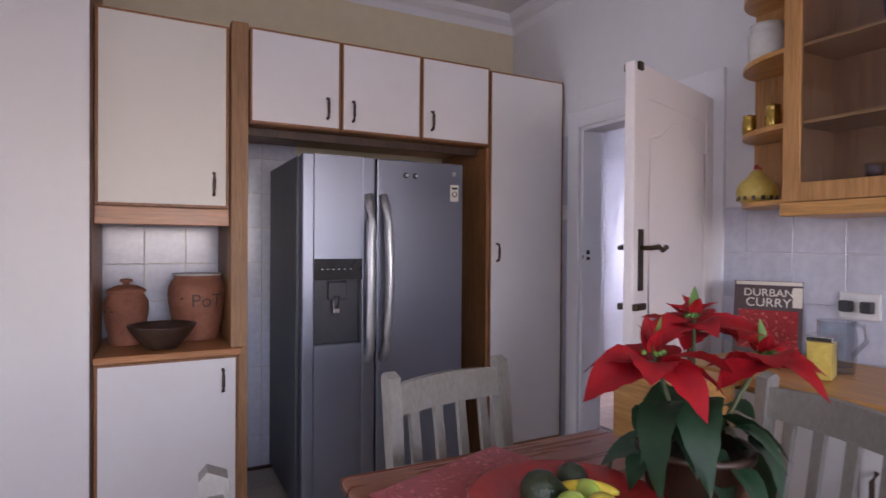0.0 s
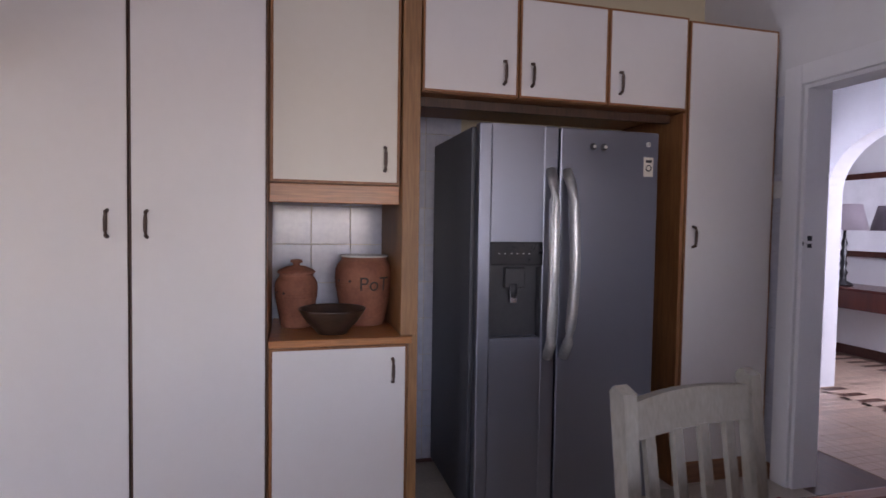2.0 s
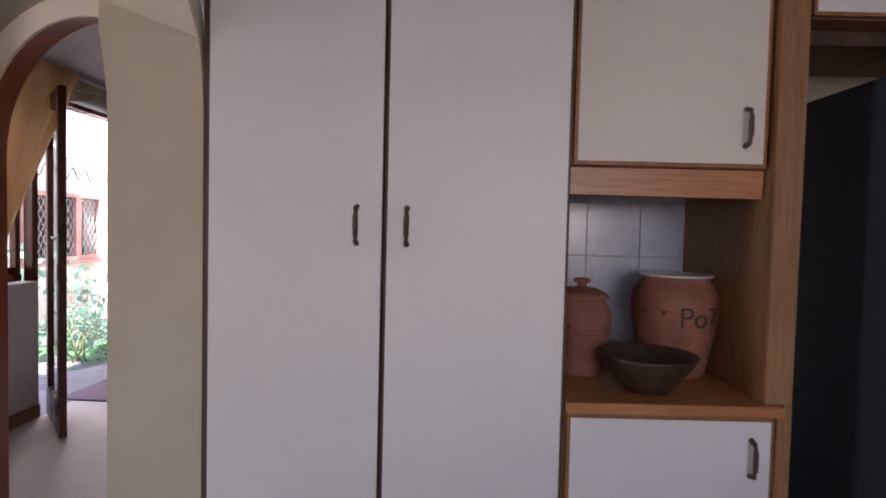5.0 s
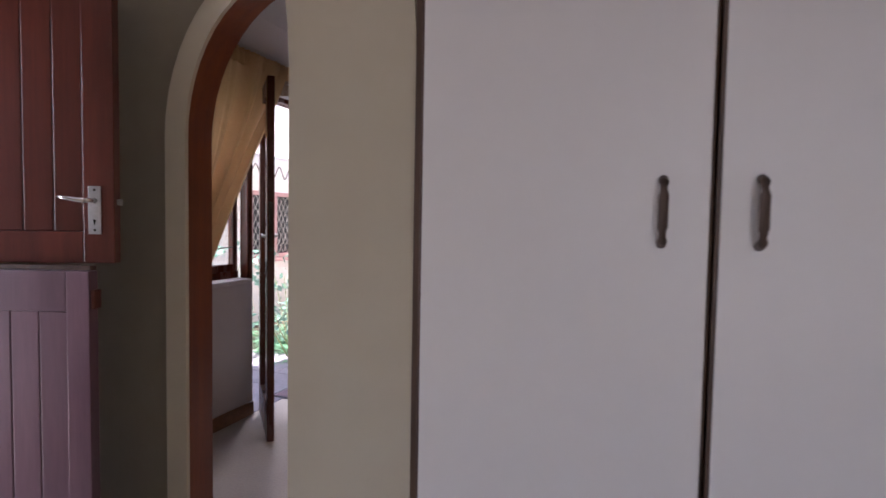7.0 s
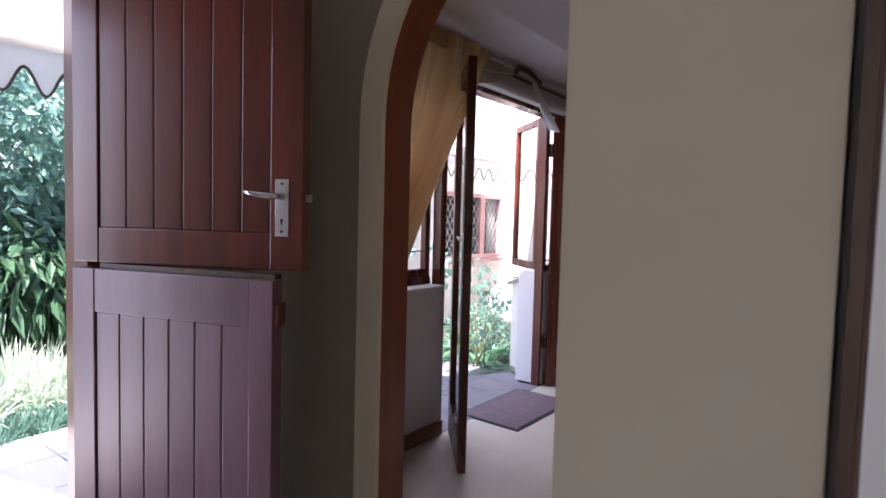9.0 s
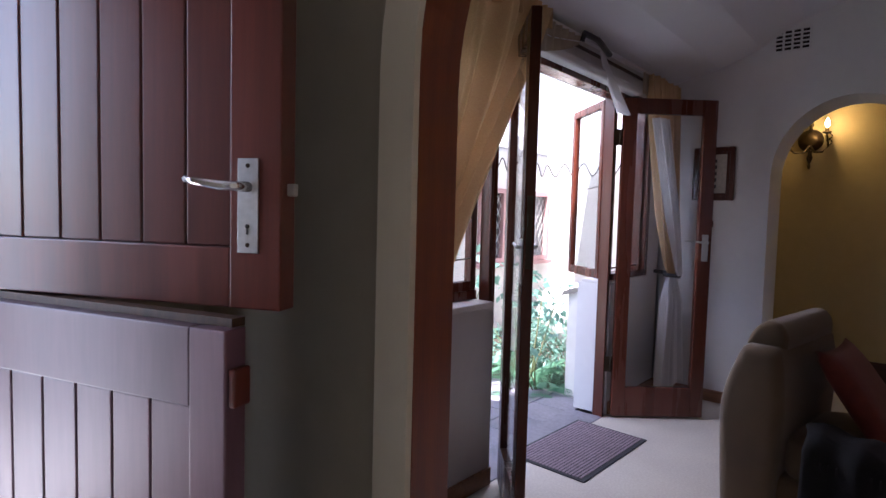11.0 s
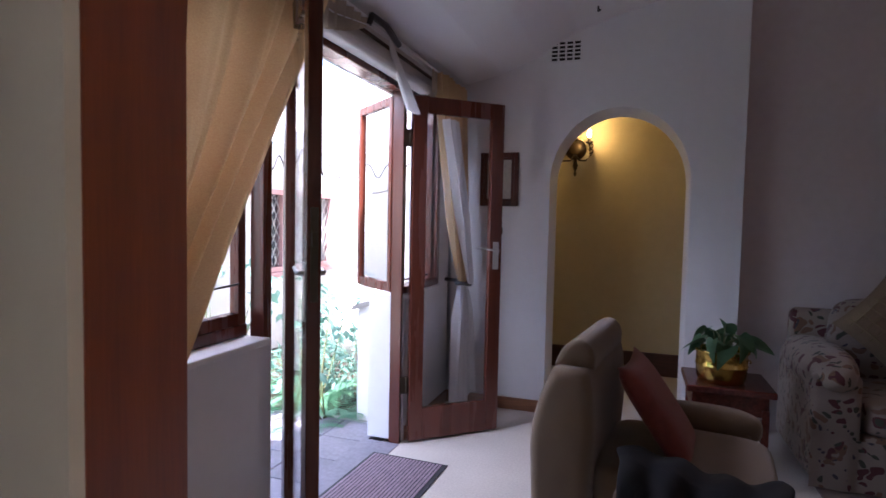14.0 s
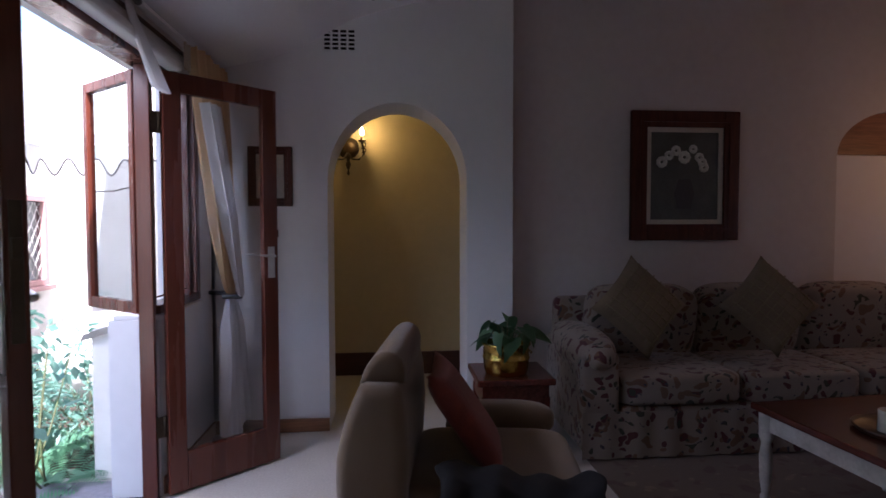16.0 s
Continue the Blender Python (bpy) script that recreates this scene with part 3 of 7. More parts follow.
struct("wall_passage_end", bbox(5.75, 5.85, 1.55, 6.1, 0, 2.9), M_WALL, "bright white end wall of the hall")
struct("ceiling_passage", bbox(2.58, 5.85, 1.4, 6.25, 2.9, 3.0), M_CEIL, "white passage ceiling")

# unseen slab, added to stop sun entering the south kitchen window
struct("roof_eave", bbox(-3.0, 3.0, -3.7, -2.16, 2.45, 2.55), M_CEIL, "added slab that keeps the sun off the kitchen window")
# plaster band and wooden lining of the lobby arch
struct("trim_arch_plaster", prism(arch_band(-1.85, 0.405, 0.52, 0.495, 0.605, 1.55), "y", 3.853, 3.869), M_CREAM, "raised cream plaster band round the arch")


def flared(c, z0, af, bf, ab, bb, y0, y1, t=0.02, n=28):
    bm = bmesh.new()
    rows = []
    for k in range(n + 3):
        if k == 0 or k == n + 2:
            s = 1 if k == 0 else -1
            q = [(c + s * af, y0, 0), (c + s * ab, y1, 0), (c + s * (ab + t), y1, 0), (c + s * (af + t), y0, 0)]
        else:
            a = math.pi * (k - 1) / n
            ca, sa = math.cos(a), math.sin(a)
            q = [(c + af * ca, y0, z0 + bf * sa), (c + ab * ca, y1, z0 + bb * sa), (c + (ab + t) * ca, y1, z0 + (bb + t) * sa), (c + (af + t) * ca, y0, z0 + (bf + t) * sa)]
        rows.append([bm.verts.new(p) for p in q])
    for a, b in zip(rows, rows[1:]):
        for i in range(4):
            bm.faces.new((a[i], a[(i + 1) % 4], b[(i + 1) % 4], b[i]))
    bmesh.ops.recalc_face_normals(bm, faces=bm.faces)
    return bm


struct("trim_arch_wood", flared(-1.85, 1.55, 0.403, 0.520, 0.483, 0.578, 3.868, 4.075, 0.012), M_ARCHWOOD, "red brown wooden lining of the arch")
WNY = bpy.data.objects["wall_lobby_north"]
for v in WNY.data.vertices:
    if v.co.y > 4.0 and abs(v.co.x + 1.85) < 0.43 and v.co.z < 2.2:
        dx = v.co.x + 1.85
        v.co.x = -1.85 + dx * (0.508 / 0.42)
        if v.co.z > 1.5:
            v.co.z = 1.55 + (v.co.z - 1.55) * (0.605 / 0.53)

# cornice, skirting
struct("trim_cornice", join(
    prism([(3.80, 2.82), (3.80, KCEIL), (3.69, KCEIL), (3.72, 2.885), (3.77, 2.86)], "x", -1.13, 2.42),
    prism([(2.42, 2.82), (2.42, KCEIL), (2.31, KCEIL), (2.34, 2.885), (2.39, 2.86)], "y", -2.0, 3.80)), M_CEIL, "white moulded plaster cornice")
struct("baseboard_kitchen", bbox(2.405, 2.42, 3.17, 3.30, 0.0, 0.085), M_SKIRT, "brown wooden skirting")
struct("baseboard_kitchen_back", bbox(0.53, 1.84, 3.785, 3.80, 0.0, 0.02), M_DKSKIRT, "thin dark skirting strip")
struct("baseboard_living_north", join(bbox(-3.07, -2.352, 7.385, 7.40, 0, 0.085, 0.004), bbox(-1.466, -1.165, 7.385, 7.40, 0, 0.085, 0.004)), M_SKIRT, "brown wooden skirting")
struct("baseboard_living_west", join(bbox(-3.07, -3.055, 4.1, 5.28, 0, 0.085, 0.004), bbox(-3.07, -3.055, 6.60, 7.385, 0, 0.085, 0.004)), M_SKIRT, "brown wooden skirting")
struct("baseboard_niche", bbox(-2.95, -1.2, 8.735, 8.75, 0, 0.20, 0.004), M_DKSKIRT, "tall dark skirting in the passage")
struct("trim_window_sill_left", bbox(-3.28, -3.045, 4.22, 5.249, 0.86, 0.887, 0.008), M_WALL, "white plaster window sill")
struct("trim_window_sill_right", bbox(-3.28, -3.05, 6.585, 7.18, 0.86, 0.885, 0.006), M_WALL, "white plaster window sill")
struct("trim_lintel", join(bbox(-3.068, -2.985, 5.15, 6.75, 2.085, 2.135, 0.02, 3)), M_WALL, "rounded white plaster lintel over the garden doors")
struct("trim_ceiling_line", bbox(-3.069, -3.05, 4.1, 7.4, 2.228, 2.238), M_DKSKIRT, "thin dark picture rail under the ceiling")

# ---- kitchen cupboards ----
def handle_on(parent, x, y, z, h=0.102, face=-1):
    """A wooden bar handle on a face that looks along -y; x, y, z is its middle on the face."""
    pts = [(x, y, z - h / 2), (x, y - 0.022, z - h / 2 + 0.006), (x, y - 0.028, z - h / 4), (x, y - 0.028, z + h / 4), (x, y - 0.022, z + h / 2 - 0.006), (x, y, z + h / 2)]
    return part("handle", tube(pts, 0.0075, 8), M_HANDLE, parent, "walnut bar handle")


def cup_door(parent, x0, x1, y, z0, z1, hx, hz, lip=0.010, edge=None, face=None):
    """A flush laminate door with a wooden edging, its face at y."""
    d = part("door", bbox(x0 + lip, x1 - lip, y, y + 0.018, z0 + lip, z1 - lip, 0.002), face or M_LAMIN, parent, "cream laminate door" if face else "white laminate door")
    part("edging", join(bbox(x0, x0 + lip, y + 0.001, y + 0.018, z0, z1, 0.002), bbox(x1 - lip, x1, y + 0.001, y + 0.018, z0, z1, 0.002),
                        bbox(x0 + lip, x1 - lip, y + 0.001, y + 0.018, z0, z0 + lip), bbox(x0 + lip, x1 - lip, y + 0.001, y + 0.018, z1 - lip, z1)), edge or M_TRIMW, d, "brown wooden door edging")
    if hx is not None:
        handle_on(d, hx, y, hz)
    return d


FY = 3.215


def cab(name, label, x0, x1, z0, z1, y=FY + 0.022, yb=3.79, mat=None, open_front=False):
    c = thing(name, label, "cupboard", pose((x0 + x1) / 2, yb, z0))
    inv = Matrix.Translation((-(x0 + x1) / 2, -yb, -z0))
    t = 0.018
    part("carcass", moved(join(bbox(x0, x0 + t, y, yb, z0, z1), bbox(x1 - t, x1, y, yb, z0, z1), bbox(x0 + t, x1 - t, y, yb, z0, z0 + t), bbox(x0 + t, x1 - t, y, yb, z1 - t, z1), bbox(x0 + t, x1 - t, yb - t, yb, z0 + t, z1 - t)), inv), mat or M_TRIMW, c, "brown wooden carcass")
    return c


def shift_children(c):
    """Parts made in room coordinates are moved into their thing's own frame."""
    inv = c.matrix_world.inverted()
    for o in c.children:
        if o.get("room"):
            o.matrix_basis = inv @ o.matrix_basis
            del o["room"]


def add_door(c, *a, **k):
    d = cup_door(c, *a, **k)
    d["room"] = 1
    shift_children(c)
    return d


c = cab("tall_cupboard", "tall white two-door laminate cupboard with brown edging", -1.1195, -0.122, 0.0, 2.66)
part("trim", moved(bbox(-1.1315, -1.1200, FY + 0.002, FY + 0.022, 0, 2.66), c.matrix_world.inverted()), M_DKTRIM, c, "dark wooden side strip")
add_door(c, -1.1195, -0.6355, FY, 0.08, 2.65, -0.708, 1.295, lip=0.004, edge=M_DKTRIM)
add_door(c, -0.6315, -0.124, FY, 0.08, 2.65, -0.570, 1.295, lip=0.007, edge=M_DKTRIM)
c = cab("base_cupboard", "white single-door base cupboard under the wooden worktop", -0.118, 0.432, 0.0, 0.786)
add_door(c, -0.112, 0.468, FY, 0.08, 0.784, 0.402, 0.672)
wt = tagged(part("worktop", bbox(-0.118, 0.486, FY - 0.018, 3.79, 0.789, 0.821, 0.006), M_OAKX), "golden oak worktop with a rounded front edge", "worktop")
c = cab("wall_cupboard", "white single-door wall cupboard above the worktop", -0.118, 0.432, 1.478, 2.335, FY + 0.045)
add_door(c, -0.112, 0.425, FY + 0.026, 1.480, 2.335, 0.362, 1.590, face=M_LAMINC)
part("valance", moved(bbox(-0.118, 0.432, FY + 0.05, FY + 0.07, 1.395, 1.476, 0.003), c.matrix_world.inverted()), M_OAKX, c, "golden oak strip under the door")
pn = tagged(part("cupboard_side_board", join(bbox(0.4705, 0.512, FY, FY + 0.02, 0.0, 0.787), bbox(0.487, 0.512, FY, FY + 0.02, 0.787, 0.823), bbox(0.436, 0.512, FY, FY + 0.02, 0.823, 2.36, 0.003), bbox(0.474, 0.512, FY + 0.02, 3.79, 0.0, 2.36), bbox(0.436, 0.473, FY + 0.02, 3.79, 0.823, 2.36)), M_BOARD), "golden oak panel between the cupboards and the fridge", "panel")
pn2 = tagged(part("fridge_side_board", bbox(1.842, 1.862, FY + 0.003, 3.79, 0.0, 1.88, 0.002), M_TRIMW), "brown wooden panel beside the fridge", "panel")
XS = (0.517, 0.967, 1.421, 1.862)
for i in range(3):
    c = cab("overhead_cupboard", "small white overhead cupboard above the fridge", XS[i] + 0.002, XS[i + 1] - 0.002, 1.890, 2.346)
    add_door(c, XS[i] + 0.003, XS[i + 1] - 0.003, FY, 1.893, 2.346, (XS[i + 1] - 0.072) if i == 0 else XS[i] + 0.062, 1.998 if i else 1.998)
tagged(part("overhead_rail", bbox(0.517, 1.840, FY + 0.10, FY + 0.12, 1.845, 1.888, 0.003), M_DKTRIM), "dark brown wooden rail under the overhead cupboards", "panel")
c = cab("tall_cupboard", "tall narrow white laminate cupboard beside the kitchen door", 1.866, 2.405, 0.0, 2.335)
add_door(c, 1.868, 2.403, FY, 0.110, 2.335, 1.918, 1.270)
part("plinth", moved(bbox(1.868, 2.403, FY + 0.016, FY + 0.030, 0.0, 0.105), c.matrix_world.inverted()), M_SKIRT, c, "brown wooden plinth")

# ---- fridge ----
F = thing("fridge", "brushed steel double-door fridge freezer with a water dispenser", "fridge", pose(0.0, 0.0, 0.0))
part("body", bbox(0.718, 1.588, 3.125, 3.785, 0.03, 1.735, 0.006), M_FRSIDE, F, "dark grey enamel cabinet")
DX, DZ0, DZ1, DZM = (0.792, 1.030), 0.820, 1.141, 1.242
part("door", join(bbox(0.735, DX[0], 3.065, 3.12, 0.05, 1.745, 0.006), bbox(DX[1], 1.098, 3.065, 3.12, 0.05, 1.745, 0.006),
                  bbox(DX[0], DX[1], 3.066, 3.119, 0.05, DZ0), bbox(DX[0], DX[1], 3.066, 3.119, DZM, 1.744)), M_STEEL, F, "brushed steel freezer door")
part("door", bbox(1.106, 1.600, 3.065, 3.12, 0.05, 1.745, 0.008), M_STEEL, F, "brushed steel fridge door")
dp = part("dispenser", join(bbox(DX[0], DX[1], 3.106, 3.116, DZ0, DZ1), bbox(DX[0], DX[0] + 0.008, 3.070, 3.106, DZ0, DZ1), bbox(DX[1] - 0.008, DX[1], 3.070, 3.106, DZ0, DZ1), bbox(DX[0] + 0.008, DX[1] - 0.008, 3.070, 3.106, DZ1 - 0.008, DZ1)), M_DKPLASTIC, F, "dark recessed water dispenser")
part("control_panel", bbox(DX[0] - 0.002, DX[1] + 0.002, 3.060, 3.080, DZ1, DZM, 0.003), M_BLACK, dp, "glossy black control panel")
part("drip_tray", bbox(DX[0], DX[1] - 0.01, 3.058, 3.104, DZ0 - 0.004, DZ0 + 0.008, 0.003), M_STEEL, dp, "grey drip tray")
part("nozzle", join(bbox(0.865, 0.960, 3.078, 3.104, 1.04, 1.13, 0.006), lathe([(0.001, 1.0), (0.016, 1.0), (0.019, 1.06)], 16, 0.905, 3.085)), M_DKPLASTIC, dp, "dark spout")
part("lever", bbox(0.888, 0.922, 3.074, 3.084, 0.975, 1.060, 0.006), M_CHROME, dp, "shiny dispenser lever")
for i in range(6):
    part("indicator", bbox(0.825 + i * 0.028, 0.832 + i * 0.028, 3.058, 3.061, 1.19, 1.193), M_SATIN, dp)
for hx, s in ((1.064, -1), (1.140, 1)):
    pts = []
    for k in range(13):
        u = k / 12
        pts.append((hx + s * (-0.012 * math.sin(math.pi * u)) * -1, 3.062 - 0.070 * math.sin(math.pi * u) ** 0.45 if 0 < k < 12 else 3.066, 0.735 + 0.82 * u))
    hb = tube(pts, 0.023, 14)
    part("handle", hb, M_SATIN, F, "curved satin steel handle")
for dx in (1.262, 1.316):
    part("magnet", moved(lathe([(0.001, 0), (0.015, 0), (0.015, 0.006), (0.011, 0.010), (0.001, 0.011)], 20), Matrix.Translation((dx, 3.064, 1.667)) @ pose(0, 0, 0, 90)), M_DKPLASTIC, F, "small round dark magnet")
    part("magnet_eye", moved(lathe([(0.001, 0), (0.008, 0), (0.007, 0.003), (0.001, 0.003)], 16), Matrix.Translation((dx + 0.003, 3.053, 1.667)) @ pose(0, 0, 0, 90)), M_WHITE, F, "white magnet centre")
part("badge", moved(lathe([(0.001, 0), (0.012, 0), (0.012, 0.003), (0.001, 0.003)], 20), Matrix.Translation((1.545, 3.066, 1.69)) @ pose(0, 0, 0, 90)), M_SATIN, F, "round badge")
st = part("sticker", bbox(1.522, 1.570, 3.0622, 3.0645, 1.545, 1.632), M_PAPER, F, "pale grey energy sticker with a round mark")
part("mark", join(moved(tube([(0.013 * math.cos(a), 0, 0.013 * math.sin(a)) for a in np.linspace(0, 6.28, 17)], 0.0025, 6), Matrix.Translation((1.546, 3.061, 1.583))), bbox(1.530, 1.562, 3.0605, 3.062, 1.608, 1.620)), M_DKPLASTIC, st)
for fx, fy in ((0.80, 3.17), (1.53, 3.17), (0.80, 3.66), (1.53, 3.66)):
    part("foot", bbox(fx - 0.03, fx + 0.03, fy - 0.02, fy + 0.02, 0, 0.035), M_DKPLASTIC, F, "black fridge foot")

# ---- jars and bowl on the worktop ----
def jar(name, label, x, y, r, h, lid):
    J = thing(name, label, "jar", pose(x, y, 0.822))
    part("jar_body", lathe([(0.001, 0), (r * 0.66, 0), (r * 0.71, 0.008), (r * 0.80, h * 0.20), (r * 0.90, h * 0.40), (r * 0.97, h * 0.58), (r, h * 0.72), (r * 0.975, h * 0.82), (r * 0.90, h * 0.89), (r * 0.80, h * 0.94), (r * 0.77, h * 0.965), (r * 0.82, h), (r * 0.76, h), (r * 0.7, h * 0.93), (0.001, h * 0.90)], 40), M_TERRA, J, "unglazed terracotta body")
    for k in range(3):
        part("ring", tube([(r * (0.975 + 0.012 * k) * math.cos(a), r * (0.975 + 0.012 * k) * math.sin(a), h * (0.56 + 0.06 * k)) for a in np.linspace(0, 6.2832, 33)], 0.0016, 5), M_TERRA, J)
    if lid:
        part("lid", lathe([(0.001, h), (r * 0.84, h), (r * 0.90, h + 0.006), (r * 0.80, h + 0.016), (r * 0.45, h + 0.032), (r * 0.16, h + 0.036), (r * 0.15, h + 0.045), (r * 0.30, h + 0.052), (r * 0.26, h + 0.062), (0.001, h + 0.066)], 32), M_TERRA, J, "domed terracotta lid with a knob")
    else:
        part("lip", lathe([(r * 0.78, h - 0.004), (r * 0.85, h), (r * 0.83, h + 0.006), (r * 0.76, h + 0.004)], 36), M_WHITE, J, "pale glazed rim")
    for a in (3.6, 4.1):
        part("hole", moved(lathe([(0.001, 0), (0.006, 0), (0.006, 0.004), (0.001, 0.004)], 12), pose(r * 0.97 * math.cos(a), r * 0.97 * math.sin(a), h * 0.66, 0, 90, math.degrees(a))), M_DARKBOWL, J)
    return J


jar("terracotta_jar", "small lidded terracotta jar standing on the worktop", -0.005, 3.53, 0.098, 0.252, True)
J = jar("terracotta_jar", "large open terracotta jar lettered for potatoes", 0.315, 3.56, 0.140, 0.330, False)


def letters(txt, size, m, mat, parent, name="lettering", depth=0.001, label=""):
    cu = bpy.data.curves.new("txt", "FONT")
    cu.body, cu.size, cu.extrude, cu.align_x = txt, size, depth, "CENTER"
    tmp = bpy.data.objects.new("txt", cu)
    scene.collection.objects.link(tmp)
    me = bpy.data.meshes.new_from_object(tmp.evaluated_get(bpy.context.evaluated_depsgraph_get()))
    bpy.data.objects.remove(tmp)
    me.transform(m)
    me.materials.clear()
    me.materials.append(mat)
    ob = new(name, me)
    ob.parent = parent
    return tagged(ob, label or "dark lettering")


LT = letters("PoT", 0.092, Matrix.Identity(4), M_DARKBOWL, J)
for v in LT.data.vertices:
    a = math.radians(-75) + v.co.x / 0.140
    rj = 0.140 * (0.86 + 0.20 * (0.175 + v.co.y) / 0.330) + 0.001 + v.co.z * 1.2
    v.co = Vector((math.cos(a) * rj, math.sin(a) * rj, 0.175 + v.co.y))
B = thing("wooden_bowl", "dark glazed wide bowl in front of the terracotta jars", "bowl", pose(0.150, 3.343, 0.822) @ Matrix.Diagonal((1.0, 1.0, 0.88, 1.0)))
part("bowl", lathe([(0.001, 0.006), (0.058, 0.002), (0.066, 0.0), (0.070, 0.010), (0.086, 0.030), (0.110, 0.058), (0.129, 0.088), (0.141, 0.112), (0.147, 0.122), (0.145, 0.127), (0.139, 0.124), (0.128, 0.100), (0.105, 0.062), (0.075, 0.030), (0.04, 0.016), (0.001, 0.014)], 48), M_DARKBOWL, B, "dark brown glazed bowl")

# ---- kitchen door, frame ----
def architrave(x, y0, y1, z, t=0.10, d=0.018, face=-1):
    a, b = (x - d, x) if face < 0 else (x, x + d)
    return join(bbox(a, b, y0 - t, y0, 0, z + t, 0.005), bbox(a, b, y1, y1 + t, 0, z + t, 0.005), bbox(a, b, y0, y1, z, z + t, 0.005))


struct("trim_kitchen_door", join(architrave(2.42, 2.19, 3.07, 2.03), architrave(2.58, 2.19, 3.07, 2.03, face=1), bbox(2.425, 2.575, 2.19, 2.21, 0, 2.03), bbox(2.425, 2.575, 3.05, 3.07, 0, 2.03), bbox(2.425, 2.575, 2.21, 3.05, 2.01, 2.03)), M_CEIL, "white painted door frame")
D = thing("door_1", "white painted panelled kitchen door standing open", "door", look((2.56, 2.315, 0), (1.745, 2.052, 0)) @ pose(0, 0, 0, -90, 0, 0))
D.matrix_world = Matrix.Translation((2.425, 2.17, 0.008)) @ Matrix.Rotation(math.atan2(1.936 - 2.17, 1.68 - 2.425), 4, "Z")
D["kind"] = "structure"
W, Hh, T = 0.80, 1.985, 0.040
part("leaf", join(bbox(0, 0.11, -T / 2, T / 2, 0, Hh, 0.003), bbox(W - 0.11, W, -T / 2, T / 2, 0, Hh, 0.003), bbox(0.11, W - 0.11, -T / 2 + 0.001, T / 2 - 0.001, 0, 0.2), bbox(0.11, W - 0.11, -T / 2 + 0.001, T / 2 - 0.001, Hh - 0.12, Hh), bbox(0.11, W - 0.11, -T / 2 + 0.001, T / 2 - 0.001, 0.86, 1.0), bbox(0.11, W - 0.11, -T / 2 + 0.004, T / 2 - 0.004, 0.2, Hh - 0.12)), M_WHITEDOOR, D, "white painted door leaf")
for s in (-1, 1):
    yy = s * (T / 2 - 0.005)
    top = [(0.13, yy, 1.02), (0.13, yy, 1.72), (0.20, yy, 1.735), (0.27, yy, 1.76), (0.33, yy, 1.80), (0.40, yy, 1.815), (0.47, yy, 1.80), (0.53, yy, 1.76), (0.60, yy, 1.735), (0.67, yy, 1.72), (0.67, yy, 1.02), (0.13, yy, 1.02)]
    part("moulding", tube(top, 0.007, 8), M_WHITEDOOR, D, "raised curved panel moulding")
    part("moulding", tube([(0.13, yy, 0.22), (0.13, yy, 0.84), (0.67, yy, 0.84), (0.67, yy, 0.22), (0.13, yy, 0.22)], 0.009, 6), M_WHITEDOOR, D, "raised lower panel moulding")
    h = part("door_handle", join(bbox(W - 0.075, W - 0.035, s * T / 2 - 0.004 * (s < 0), s * T / 2 + 0.004, 1.14, 1.37, 0.0015)), M_IRON, D, "bronze backplate")
    part("lever", tube([(W - 0.055, s * T / 2, 1.30), (W - 0.055, s * (T / 2 + 0.045), 1.30), (W - 0.10, s * (T / 2 + 0.050), 1.305), (W - 0.135, s * (T / 2 + 0.050), 1.290), (W - 0.165, s * (T / 2 + 0.050), 1.303)], [0.010, 0.009, 0.010, 0.008, 0.011], 10), M_IRON, h, "scrolled bronze lever")
part("bolt", join(bbox(W - 0.07, W + 0.008, T / 2, T / 2 + 0.02, 1.07, 1.095, 0.004), bbox(W - 0.07, W + 0.008, -T / 2 - 0.02, -T / 2, 1.07, 1.095, 0.004)), M_IRON, D, "dark slide bolt")
part("hook", join(bbox(W - 0.05, W - 0.015, T / 2, T / 2 + 0.012, 1.955, 1.985, 0.003), bbox(W - 0.05, W - 0.015, -T / 2 - 0.012, -T / 2, 1.955, 1.985, 0.003)), M_IRON, D, "dark latch plate")
for z in (0.2, 1.0, 1.8):
    part("hinge", moved(lathe([(0.001, -0.045), (0.007, -0.045), (0.007, 0.045), (0.001, 0.045)], 10), Matrix.Translation((0.0, -T / 2 - 0.003, z))), M_CHROME, D, "steel hinge")

# ---- dining table and chairs ----
TB = thing("dining_table", "polished red-brown wooden dining table", "table", pose(0.93, 1.03, 0))
part("tabletop", bbox(-0.42, 0.42, -0.70, 0.70, 0.715, 0.75, 0.012, 3), M_TABLE, TB, "red-brown tabletop with a rounded edge")
part("apron", join(bbox(-0.36, 0.36, -0.63, -0.61, 0.62, 0.715), bbox(-0.36, 0.36, 0.61, 0.63, 0.62, 0.715), bbox(-0.36, -0.34, -0.61, 0.61, 0.62, 0.715), bbox(0.34, 0.36, -0.61, 0.61, 0.62, 0.715)), M_GREYCHAIR, TB)
for sx in (-1, 1):
    for sy in (-1, 1):
        part("leg", bbox(sx * 0.35 - 0.035, sx * 0.35 + 0.035, sy * 0.62 - 0.035, sy * 0.62 + 0.035, 0, 0.715, 0.006), M_GREYCHAIR, TB)


